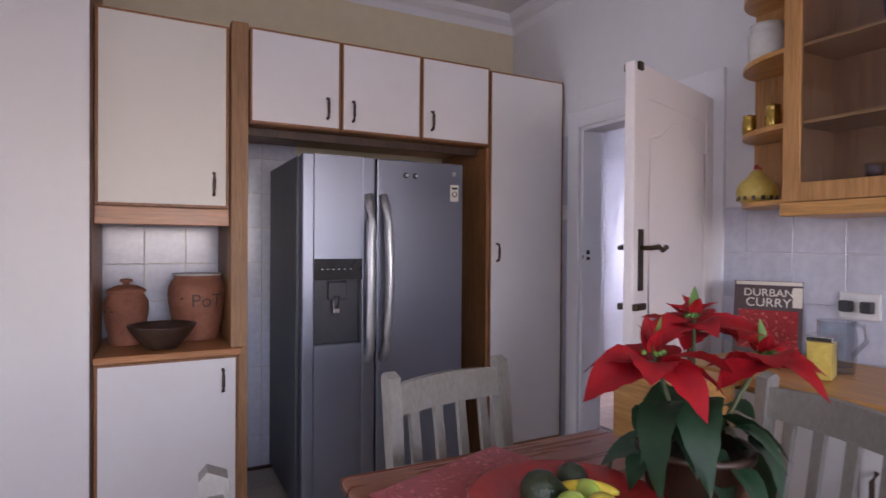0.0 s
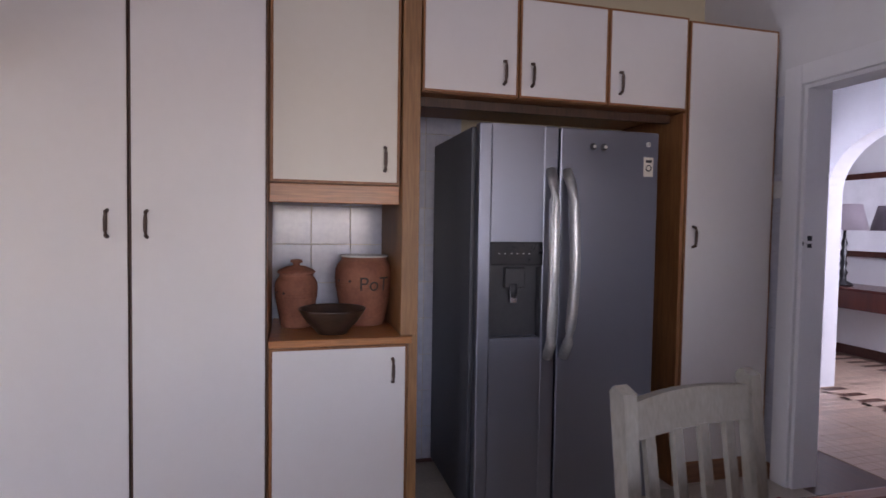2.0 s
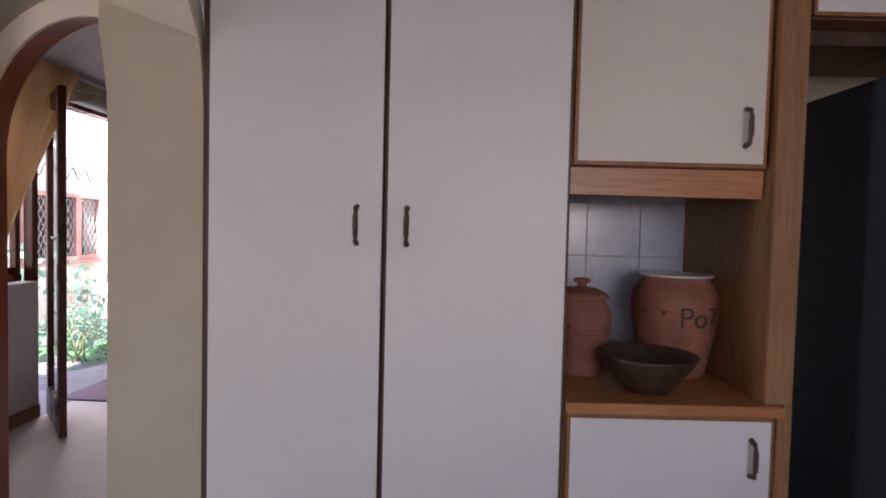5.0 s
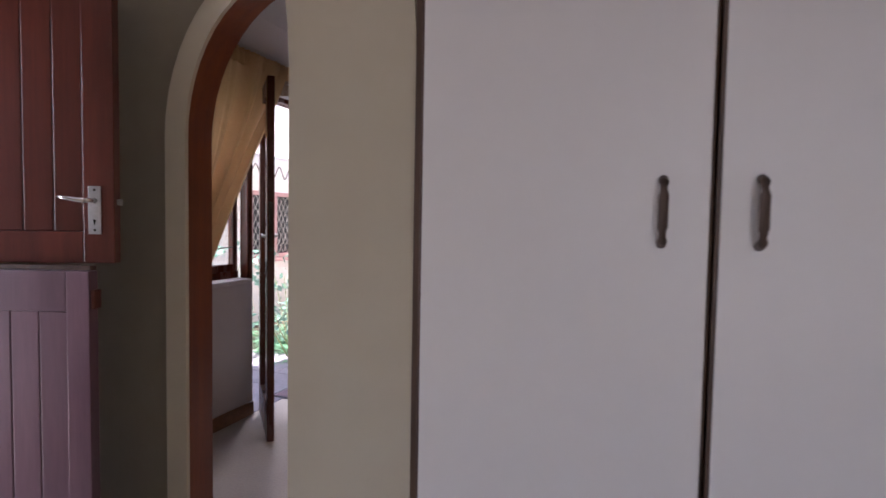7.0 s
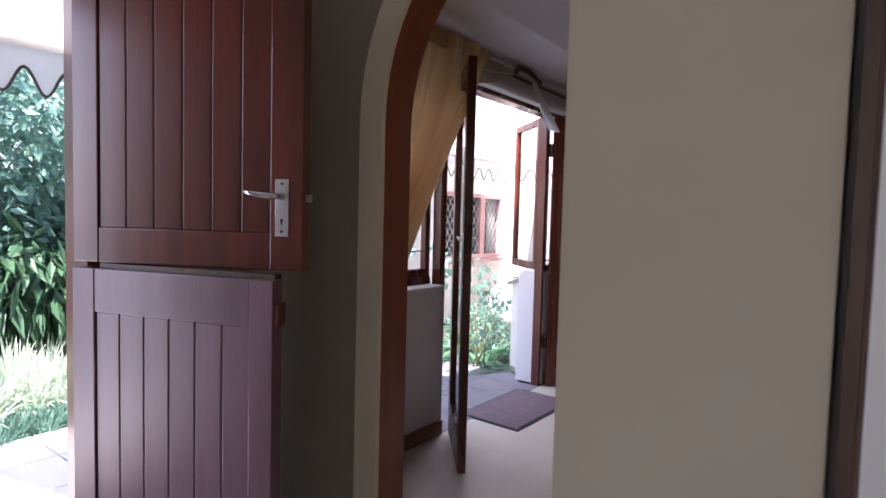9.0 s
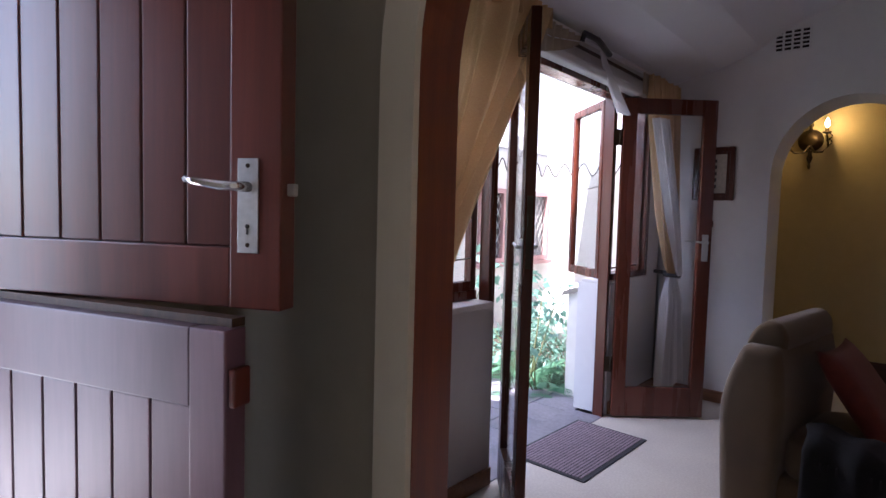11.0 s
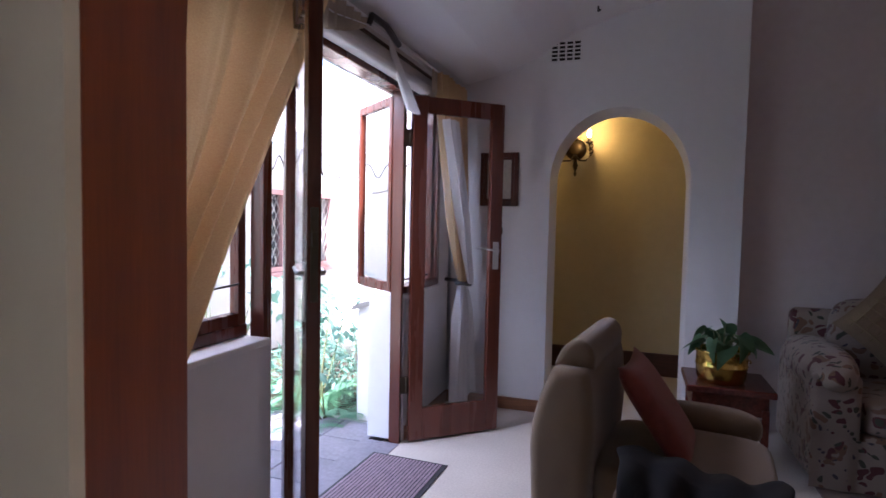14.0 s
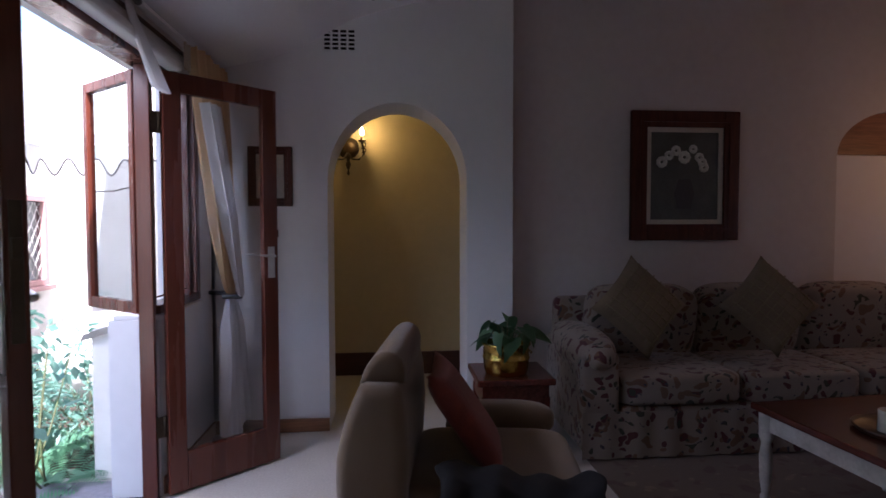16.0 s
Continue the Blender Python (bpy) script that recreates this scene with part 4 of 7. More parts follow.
def dining_chair(m):
    C = thing("dining_chair", "grey painted wooden chair with a slatted back at the table", "chair", m, "dining chairs")
    part("seat", bbox(-0.22, 0.22, -0.21, 0.21, 0.43, 0.465, 0.01, 3), M_GREYCHAIR, C)
    for sx in (-1, 1):
        part("back_post", join(prism([(0.185, 0.0), (0.225, 0.0), (0.205, 0.45), (0.262, 0.915), (0.248, 0.93), (0.215, 0.915), (0.165, 0.45)], "x", sx * 0.225 - 0.021, sx * 0.225 + 0.021)), M_GREYCHAIR, C, "grey painted back post")
        part("leg", bbox(sx * 0.205 - 0.019, sx * 0.205 + 0.019, -0.205, -0.167, 0, 0.43, 0.004), M_GREYCHAIR, C)
    def arc(u, z):
        return 0.232 + 0.02 * (1 - (2 * u - 1) ** 2) + (z - 0.87) * 0.12
    bm = bmesh.new()
    n = 14
    rows = []
    for k in range(n + 1):
        u = k / n
        x = -0.204 + 0.408 * u
        zt = 0.895 - 0.010 * (2 * u - 1) ** 2 + 0.004
        rows.append([bm.verts.new((x, arc(u, 0.8) - 0.012, 0.800)), bm.verts.new((x, arc(u, 0.8) + 0.012, 0.800)), bm.verts.new((x, arc(u, zt) + 0.012, zt)), bm.verts.new((x, arc(u, zt) - 0.012, zt))])
    for a, b in zip(rows, rows[1:]):
        for i in range(4):
            bm.faces.new((a[i], a[(i + 1) % 4], b[(i + 1) % 4], b[i]))
    bm.faces.new(rows[0])
    bm.faces.new(list(reversed(rows[-1])))
    bmesh.ops.recalc_face_normals(bm, faces=bm.faces)
    part("top_rail", bm, M_GREYCHAIR, C, "curved grey top rail")
    part("lower_rail", bbox(-0.204, 0.204, 0.188, 0.210, 0.52, 0.56, 0.004), M_GREYCHAIR, C)
    for k in range(4):
        x = -0.142 + 0.0947 * k
        part("slat", prism([(0.190, 0.55), (0.206, 0.55), (0.245, 0.805), (0.229, 0.805)], "x", x - 0.016, x + 0.016), M_GREYCHAIR, C)
    for sx in (-1, 1):
        part("stretcher", bbox(sx * 0.205 - 0.01, sx * 0.205 + 0.01, -0.17, 0.19, 0.2, 0.235, 0.003), M_GREYCHAIR, C)
    return C


C1 = dining_chair(Matrix.Translation((1.01, 1.785, 0)) @ Matrix.Rotation(radians(11), 4, "Z"))
copy_thing(C1, Matrix.Translation((1.52, 1.30, 0)) @ Matrix.Rotation(radians(-100), 4, "Z"))
copy_thing(C1, Matrix.Translation((0.42, 1.20, 0)) @ Matrix.Rotation(radians(86), 4, "Z"))

RN = thing("placemat", "red floral cloth mat lying on the table", "placemat", pose(0.80, 1.50, 0.7505, 0, 0, 18))
part("cloth", bbox(-0.22, 0.22, -0.17, 0.17, 0, 0.004, 0.001), M_RUNNER, RN, "red floral cloth")
PL = thing("fruit_plate", "wide red glazed plate full of fruit", "plate", pose(0.86, 1.30, 0.755))
part("plate", lathe([(0.001, 0.0), (0.10, 0.0), (0.15, 0.018), (0.200, 0.040), (0.205, 0.046), (0.198, 0.048), (0.15, 0.028), (0.10, 0.012), (0.001, 0.010)], 48), M_REDGLAZE, PL, "red glazed plate")
for i, (fx, fy, fr, sy, rot, mt, nm, lb) in enumerate([(-0.045, 0.030, 0.044, 1.35, 70, M_AVO, "avocado", "dark green avocado"), (0.075, 0.075, 0.034, 1.3, 20, M_AVO, "avocado", "dark green avocado"), (0.055, 0.005, 0.030, 1.0, 0, M_APPLE, "apple", "yellow-green apple"), (-0.03, -0.05, 0.036, 1.0, 0, M_APPLE, "apple", "yellow-green apple"), (0.02, -0.08, 0.036, 1.2, 40, M_LEMON, "lemon", "yellow lemon")]):
    f = tagged(part(nm, moved(lathe([(0.001, -fr), (fr * 0.5, -fr * 0.87), (fr * 0.87, -fr * 0.5), (fr, 0), (fr * 0.87, fr * 0.5), (fr * 0.5, fr * 0.87), (0.001, fr * sy)], 20), pose(0, 0, 0, 90, 0, rot)), mt), lb + " lying on the red plate", "fruit")
    f.location = (0.86 + fx, 1.30 + fy, 0.755 + 0.012 + fr)
bn = []
for k in range(3):
    pts = [(0.085 * math.cos(a), 0.085 * math.sin(a), 0.004 * k) for a in np.linspace(0.4, 2.6, 11)]
    bn.append(moved(tube(pts, [0.005, 0.011, 0.015, 0.017, 0.018, 0.018, 0.018, 0.017, 0.015, 0.010, 0.005], 8), pose(0.0, -0.02 + 0.028 * k, 0.014 * k, 0, 0, 4 * k)))
f = tagged(part("banana_bunch", join(*bn), M_LEMON), "bunch of yellow bananas on the red plate", "fruit")
f.matrix_world = pose(0.875, 1.205, 0.768, 0, 0, -14)

# ---- poinsettia ----
def leaf_bm(L, Wd, droop, fold=0.25, lobes=False, n=9):
    """A leaf along +x from the origin, pointed, folded on its midrib and drooping."""
    bm = bmesh.new()
    rows = []
    for k in range(n + 1):
        u = k / n
        w = Wd * (math.sin(math.pi * u ** 0.8) ** 0.85) * (1 + (0.10 * math.sin(u * 17) if lobes else 0))
        x, z = L * u, -droop * L * u * u + 0.06 * L * math.sin(math.pi * u)
        rows.append([bm.verts.new((x, -w / 2, z + fold * w * 0.4)), bm.verts.new((x, -w / 4, z + fold * w * 0.12)), bm.verts.new((x, 0, z)), bm.verts.new((x, w / 4, z + fold * w * 0.12)), bm.verts.new((x, w / 2, z + fold * w * 0.4))])
    for a, b in zip(rows, rows[1:]):
        for i in range(4):
            bm.faces.new((a[i], a[i + 1], b[i + 1], b[i])).smooth = True
    return bm


P = thing("poinsettia", "red poinsettia in a dark pot on the dining table", "plant", pose(1.140, 1.225, 0.7505))
part("pot", lathe([(0.001, 0), (0.085, 0), (0.115, 0.13), (0.122, 0.13), (0.122, 0.145), (0.11, 0.145), (0.10, 0.12), (0.001, 0.115)], 32), M_DARKBOWL, P, "dark round plant pot")
def bract_bm(L, Wd, droop, lobe=0.0, n=10):
    """A broad pointed bract along +x with a midrib, side veins and curled edges."""
    bm = bmesh.new()
    rows = []
    for k in range(n + 1):
        u = k / n
        w = Wd * max(0.0, math.sin(math.pi * u ** 0.72)) ** 0.75 * (1.0 - 0.25 * u) + lobe * Wd * 0.18 * max(0.0, math.sin(u * 9.4)) * (u < 0.75)
        x = L * u
        z = -droop * L * u ** 2.2 + 0.08 * L * math.sin(math.pi * u * 0.8)
        row = []
        for q in (-1, -0.66, -0.33, 0, 0.33, 0.66, 1):
            row.append(bm.verts.new((x - 0.02 * L * abs(q), q * w / 2, z + 0.16 * w * abs(q) ** 1.5 - 0.05 * w * abs(q) ** 4 + 0.0016 * math.sin(u * 34) * abs(q))))
        rows.append(row)
    for a, b in zip(rows, rows[1:]):
        for i in range(6):
            bm.faces.new((a[i], a[i + 1], b[i + 1], b[i])).smooth = True
    return bm


lred = [mesh_of(bract_bm(0.145, 0.118, d, lb_), M_RED, "bract") for d, lb_ in ((0.05, 0), (0.28, 1), (0.65, 0))]
lgrn = [mesh_of(bract_bm(0.155, 0.105, d, 1), M_GREEN, "leaf") for d in (0.25, 0.55, 0.95)]
lime = mesh_of(leaf_bm(0.075, 0.024, -0.3, 0.3), M_LIME, "leaf")
rng = random.Random(14)
HEADS = [((0.035, 0.03, 0.405), 0.95, 7), ((-0.145, -0.02, 0.345), 1.10, 8), ((0.105, -0.09, 0.335), 1.05, 7), ((0.115, 0.11, 0.375), 0.85, 6)]
sb = []
for (sx, sy, sz), hs_, cnt in HEADS:
    sb.append(tube([(sx * 0.15, sy * 0.15, 0.11), (sx * 0.55, sy * 0.55, 0.11 + (sz - 0.11) * 0.5), (sx * 0.95, sy * 0.95, sz)], [0.006, 0.005, 0.004], 7))
    a0 = rng.uniform(0, 6.28)
    for k in range(cnt):
        a = a0 + 6.2832 * k / cnt + rng.uniform(-0.2, 0.2)
        s = hs_ * rng.uniform(0.70, 1.05)
        o = new("bract", lred[rng.choice((0, 1, 1, 2))])
        o.parent = P
        o.matrix_basis = Matrix.LocRotScale((sx + 0.010 * math.cos(a), sy + 0.010 * math.sin(a), sz - 0.010), Euler((rng.uniform(-0.35, 0.35), radians(rng.uniform(-20, 20)), a)), (s, s * rng.uniform(0.85, 1.05), s))
    for k in range(4):
        a = a0 + 0.5 + 1.5708 * k + rng.uniform(-0.4, 0.4)
        s = hs_ * rng.uniform(0.42, 0.62)
        o = new("bract", lred[0])
        o.parent = P
        o.matrix_basis = Matrix.LocRotScale((sx, sy, sz + 0.004), Euler((rng.uniform(-0.3, 0.3), radians(rng.uniform(-68, -25)), a)), (s, s * 0.6, s))
    part("berry_cluster", join(*[moved(lathe([(0.001, 0), (0.005, 0.002), (0.0055, 0.008), (0.001, 0.012)], 8), Matrix.Translation((sx + rng.uniform(-0.016, 0.016), sy + rng.uniform(-0.016, 0.016), sz + rng.uniform(0, 0.006)))) for _ in range(9)]), M_LIME, P, "small yellow-green flower buds")
    o = new("young_leaf", lime)
    o.parent = P
    o.matrix_basis = Matrix.LocRotScale((sx, sy, sz), Euler((0, radians(-62), rng.uniform(0, 6.28))), (hs_, hs_, hs_))
part("stem", join(*sb), M_STEM, P, "green branching stems")
for k in range(24):
    a = 6.2832 * k / 24 * 5.0 + 0.3
    z = 0.13 + 0.13 * rng.random()
    rr = 0.03 + 0.09 * rng.random()
    s = rng.uniform(0.60, 0.98)
    o = new("leaf", lgrn[rng.randrange(3)])
    o.parent = P
    o.matrix_basis = Matrix.LocRotScale((rr * math.cos(a), rr * math.sin(a), z), Euler((rng.uniform(-0.4, 0.4), radians(rng.uniform(5, 50)), a + rng.uniform(-0.3, 0.3))), (s, s, s))

# ---- worktop by the door, with what stands on it ----
WC = thing("base_cabinet", "honey pine kitchen base cabinet along the wall", "cupboard", pose(2.13, 0.4, 0))
part("carcass", bbox(-0.245, 0.285, -1.6, 1.48, 0.08, 0.848, 0.003), M_OAKY, WC, "honey pine cabinet body")
part("plinth", bbox(-0.20, 0.285, -1.58, 1.46, 0, 0.08), M_DKTRIM, WC)
for k in range(5):
    d = part("door", bbox(-0.265, -0.247, -1.58 + k * 0.612, -0.974 + k * 0.612, 0.1, 0.83, 0.003), M_LAMIN, WC, "white laminate door")
    part("handle", tube([(-0.265, -1.02 + k * 0.612, 0.58), (-0.290, -1.02 + k * 0.612, 0.60), (-0.290, -1.02 + k * 0.612, 0.68), (-0.265, -1.02 + k * 0.612, 0.70)], 0.007, 8), M_HANDLE, d)
tagged(part("worktop", bbox(1.855, 2.418, -1.25, 1.90, 0.850, 0.888, 0.008, 3), M_OAKY), "honey-coloured wooden worktop against the kitchen wall", "worktop")

EU = thing("end_cabinet", "small honey pine cabinet standing at the end of the worktop", "cupboard", pose(1.705, 1.76, 0))
part("top", bbox(-0.155, 0.145, -0.15, 0.15, 0.850, 0.880, 0.006), M_OAKY, EU, "honey pine top")
part("body", bbox(-0.140, 0.140, -0.135, 0.140, 0.06, 0.849, 0.004), M_OAKY, EU, "honey pine body")
part("door", bbox(-0.115, 0.115, -0.150, -0.136, 0.12, 0.80, 0.005), M_OAKY, EU, "honey pine door")
part("plinth", bbox(-0.12, 0.12, -0.12, 0.13, 0, 0.06), M_DKTRIM, EU)
tagged(part("green_dish", lathe([(0.001, 0.881), (0.05, 0.881), (0.085, 0.912), (0.080, 0.914), (0.05, 0.889), (0.001, 0.887)], 28, 1.74, 1.80), M_APPLEDISH), "pale green dish on the small pine cabinet", "dish")
GC = thing("glass_cabinet", "oak wall cabinet with glass doors and rounded open end shelves", "cupboard", pose(2.41, 0.7, 1.475))
X0, X1 = -0.30, 0.0
YE = 0.94
part("carcass", join(bbox(X0 + 0.02, X1, -1.5, YE, 0.0, 0.018), bbox(X0 + 0.02, X1, -1.5, YE, 1.09, 1.108), bbox(X1 - 0.012, X1, -1.5, YE, 0.018, 1.09), bbox(X0 + 0.02, X1 - 0.012, YE - 0.018, YE, 0.018, 1.09), bbox(X0 + 0.02, X1 - 0.012, -1.5, -1.482, 0.018, 1.09)), M_OAK, GC, "oak carcass")
part("lower_rail", bbox(X0, X1, -1.5, YE + 0.01, -0.05, -0.002, 0.004), M_OAKY, GC, "oak light rail")
for z in (0.273, 0.546, 0.82):
    part("shelf", bbox(X0 + 0.03, X1 - 0.012, -1.48, YE - 0.02, z, z + 0.012), M_OAKY, GC)
for k in range(4):
    y1 = YE - k * 0.59
    y0 = y1 - 0.58
    if k == 3:
        y0 = -1.49
    dd = part("door", join(bbox(X0, X0 + 0.02, y0, y0 + 0.06, 0.0, 1.108, 0.003), bbox(X0, X0 + 0.02, y1 - 0.06, y1, 0.0, 1.108, 0.003), bbox(X0, X0 + 0.02, y0 + 0.06, y1 - 0.06, 0.0, 0.065, 0.003), bbox(X0, X0 + 0.02, y0 + 0.06, y1 - 0.06, 1.045, 1.108, 0.003)), M_OAK, GC, "oak door frame")
    part("pane", bbox(X0 + 0.008, X0 + 0.012, y0 + 0.06, y1 - 0.06, 0.065, 1.045), M_CABGLASS, dd, "clear glass pane")
for z in (-0.004, 0.273, 0.546, 0.82):
    pts = [(X1, YE), (X1, YE + 0.30)] + [(X1 - 0.03 - 0.24 * math.sin(a), YE + 0.30 * math.cos(a) + 0.0) for a in np.linspace(0.0, math.pi / 2, 12)] + [(X0 + 0.02, YE)]
    part("end_shelf", prism(pts, "z", z, z + 0.018), M_OAKY, GC, "rounded oak end shelf")
part("end_back", bbox(X1 - 0.010, X1, YE, YE + 0.30, -0.002, 1.108), M_OAK, GC, "oak back board")


def small(name, label, cat, m, bm, mat, plabel=""):
    t = tagged(part(name, bm, mat), label, cat)
    t.matrix_world = m
    return t


for (y, z, r, h, i) in [(0.72, 1.768, 0.030, 0.12, 0), (0.60, 1.768, 0.034, 0.10, 0), (0.45, 1.768, 0.030, 0.13, 0), (0.80, 2.041, 0.035, 0.10, 1), (0.55, 2.041, 0.05, 0.13, 1), (0.30, 2.041, 0.04, 0.11, 0), (0.85, 1.501, 0.030, 0.09, 0), (0.62, 1.501, 0.06, 0.11, 1), (0.35, 1.501, 0.03, 0.12, 0), (1.0, 1.768, 0.028, 0.12, 0), (1.18, 1.768, 0.030, 0.11, 0), (1.32, 1.768, 0.028, 0.13, 0), (1.1, 2.041, 0.05, 0.10, 1), (1.35, 2.041, 0.04, 0.12, 1), (1.15, 1.501, 0.09, 0.14, 1), (1.40, 1.501, 0.03, 0.10, 0)]:
    x = 2.27 + 0.05 * math.sin(y * 17)
    small("drinking_glass" if not i else "blue_dish", "clear stemmed drinking glass in the glass cabinet" if not i else "dark blue china dish in the glass cabinet", "glass" if not i else "dish", Matrix.Translation((x, y, z - 0.008)),
          lathe([(0.001, 0), (r * 0.9, 0), (r * 0.9, 0.004), (0.005, 0.012), (0.005, h * 0.4), (r * 0.8, h * 0.55), (r, h), (r * 0.95, h), (r * 0.72, h * 0.58), (0.001, h * 0.46)] if not i else [(0.001, 0), (r * 0.6, 0), (r, h), (r * 0.93, h), (r * 0.5, 0.02), (0.001, 0.015)], 18), M_TUMBLER if not i else M_BLUE)
for (y, z, r, h, mt, nm, lb) in [(1.80, 2.040, 0.066, 0.15, M_WHITE, "white_jug", "white ceramic jug on the rounded end shelf"), (1.87, 1.768, 0.026, 0.078, M_BRASS, "brass_tin", "small brass tin with a lid on the end shelf"), (1.77, 1.768, 0.030, 0.100, M_BRASS, "brass_tin", "small brass tin with a lid on the end shelf")]:
    small(nm, lb, "ornament", Matrix.Translation((2.26, y, z - 0.001)), lathe([(0.001, 0), (r * 0.9, 0), (r, h * 0.3), (r, h * 0.75), (r * 0.8, h * 0.85), (r * 0.9, h * 0.88), (r * 0.9, h), (r * 0.3, h * 1.06), (0.001, h * 1.1)], 24), mt)
HN = thing("china_hen", "yellow china hen with a red comb on the end shelf", "ornament", pose(2.27, 1.84, 1.4895) @ Matrix.Scale(0.93, 4))
part("body", lathe([(0.001, 0), (0.060, 0), (0.078, 0.018), (0.084, 0.042), (0.080, 0.068), (0.066, 0.092), (0.046, 0.108), (0.032, 0.122), (0.026, 0.136), (0.014, 0.146), (0.001, 0.148)], 24), M_YELLOW, HN, "yellow glazed body")
part("base", join(*[moved(bbox(-0.007, 0.007, -0.003, 0.003, 0.012, 0.030), pose(0.0775 * math.cos(a), 0.0775 * math.sin(a), 0, 0, 0, math.degrees(a) + 90)) for a in np.linspace(0, 5.8, 14)]), M_DKPLASTIC, HN, "dark chequered band")
part("comb", join(bbox(-0.004, 0.004, -0.02, 0.0, 0.128, 0.155, 0.003), bbox(-0.004, 0.004, -0.004, 0.014, 0.132, 0.168, 0.003)), M_REDGLAZE, HN, "red comb")

BK = thing("cookery_book", "thick cookery book leaning on the wall, titled in white", "book", Matrix.Translation((2.28, 1.80, 0.889)) @ Matrix.Rotation(radians(-62), 4, "Z") @ Matrix.Rotation(radians(-14), 4, "X"))
part("pages", bbox(-0.118, 0.116, 0.004, 0.032, 0.003, 0.292), M_PAPER, BK, "cream page block")
part("cover", join(bbox(-0.12, 0.12, 0.0, 0.0035, 0, 0.295), bbox(-0.12, 0.12, 0.0325, 0.036, 0, 0.295), bbox(-0.1235, -0.12, 0.0, 0.036, 0, 0.295)), M_DARKPAPER, BK, "dark printed cover")
letters("DURBAN", 0.044, pose(0, -0.0005, 0.232, 90), M_PAPER, BK, "title_lettering", 0.0014, "pale title lettering")
letters("CURRY", 0.050, pose(0, -0.0005, 0.190, 90), M_PAPER, BK, "title_lettering", 0.0014, "pale title lettering")
part("cover_picture", bbox(-0.105, 0.105, -0.001, 0.0002, 0.02, 0.175), M_RUNNER, BK, "red food picture")
part("cover_band", join(bbox(-0.118, 0.118, -0.001, 0.0002, 0.278, 0.293), bbox(0.085, 0.118, -0.001, 0.0002, 0.19, 0.27)), M_PAPER, BK, "pale strip along the top of the cover")
JG = thing("glass_jug", "ribbed glass jug with a handle on the worktop", "jug", pose(2.20, 1.50, 0.889))
part("body", lathe([(0.001, 0), (0.055, 0), (0.060, 0.05), (0.062, 0.11), (0.056, 0.16), (0.060, 0.175), (0.056, 0.175), (0.05, 0.15), (0.052, 0.02), (0.001, 0.012)], 14), M_DGLASS, JG, "ribbed clear glass")
part("handle", tube([(0.055, -0.02, 0.16), (0.10, -0.035, 0.155), (0.11, -0.04, 0.10), (0.062, -0.02, 0.05)], 0.008, 8), M_DGLASS, JG, "glass handle")
TN = thing("mustard_box", "square yellow box on the worktop", "box", pose(2.06, 1.47, 0.889, 0, 0, 20))
part("box", bbox(-0.05, 0.05, -0.035, 0.035, 0, 0.12, 0.004), M_YELLOW, TN, "yellow box")
part("lid", bbox(-0.053, 0.053, -0.038, 0.038, 0.12, 0.14, 0.004), M_CHROME, TN, "shiny lid")
SO = thing("wall_socket", "white double wall socket with plugs above the worktop", "socket", pose(2.412, 1.53, 1.10))
part("plate", bbox(-0.012, 0.0, -0.07, 0.07, -0.05, 0.05, 0.006), M_SOCKET, SO, "white plastic plate")
for s in (-1, 1):
    part("plug", bbox(-0.045, -0.0125, s * 0.035 - 0.02, s * 0.035 + 0.02, -0.022, 0.02, 0.006), M_DKPLASTIC, SO, "dark plug")
struct("trim_latch_holes", join(bbox(2.4255, 2.430, 3.046, 3.0498, 1.235, 1.255), bbox(2.455, 2.480, 3.046, 3.0498, 1.26, 1.285), bbox(2.455, 2.480, 3.046, 3.0498, 1.225, 1.245)), M_DKPLASTIC, "dark latch holes in the white door frame")
small("light_switch", "small white light switch on the wall by the door", "switch", pose(2.402, 3.19, 1.52), bbox(0.0, 0.016, -0.035, 0.03, -0.045, 0.045, 0.004), M_SOCKET)

# ---- hall seen through the kitchen door ----
DK = thing("writing_desk", "dark red mahogany desk against the bright hall wall", "desk", pose(5.45, 5.28, 0))
part("desktop", bbox(-0.28, 0.28, -0.75, 0.45, 0.74, 0.765, 0.004), M_CTTOP, DK, "mahogany top")
part("drawer_case", bbox(-0.25, 0.26, -0.72, 0.42, 0.56, 0.74, 0.004), M_MERANTI, DK, "mahogany drawer case")
for sx in (-0.23, 0.23):
    for sy in (-0.69, 0.39):
        part("leg", bbox(sx - 0.02, sx + 0.02, sy - 0.02, sy + 0.02, 0, 0.56, 0.004), M_MERANTI, DK)
TL = thing("table_lamp", "turned dark wooden table lamp with a pale shade on the desk", "lamp", pose(5.40, 5.30, 0.766))
part("base", lathe([(0.001, 0), (0.09, 0), (0.09, 0.02), (0.03, 0.05), (0.03, 0.10), (0.045, 0.13), (0.022, 0.17), (0.036, 0.22), (0.022, 0.27), (0.034, 0.33), (0.018, 0.38), (0.030, 0.43), (0.014, 0.48), (0.012, 0.60), (0.001, 0.60)], 20), M_BLACK, TL, "turned dark base")
part("shade", lathe([(0.205, 0.56), (0.14, 0.82), (0.138, 0.82), (0.203, 0.56)], 32), M_SHADE, TL, "pale drum shade")
MR = thing("wall_mirror", "large dark framed mirror on the bright hall wall", "mirror", pose(5.745, 5.50, 0))
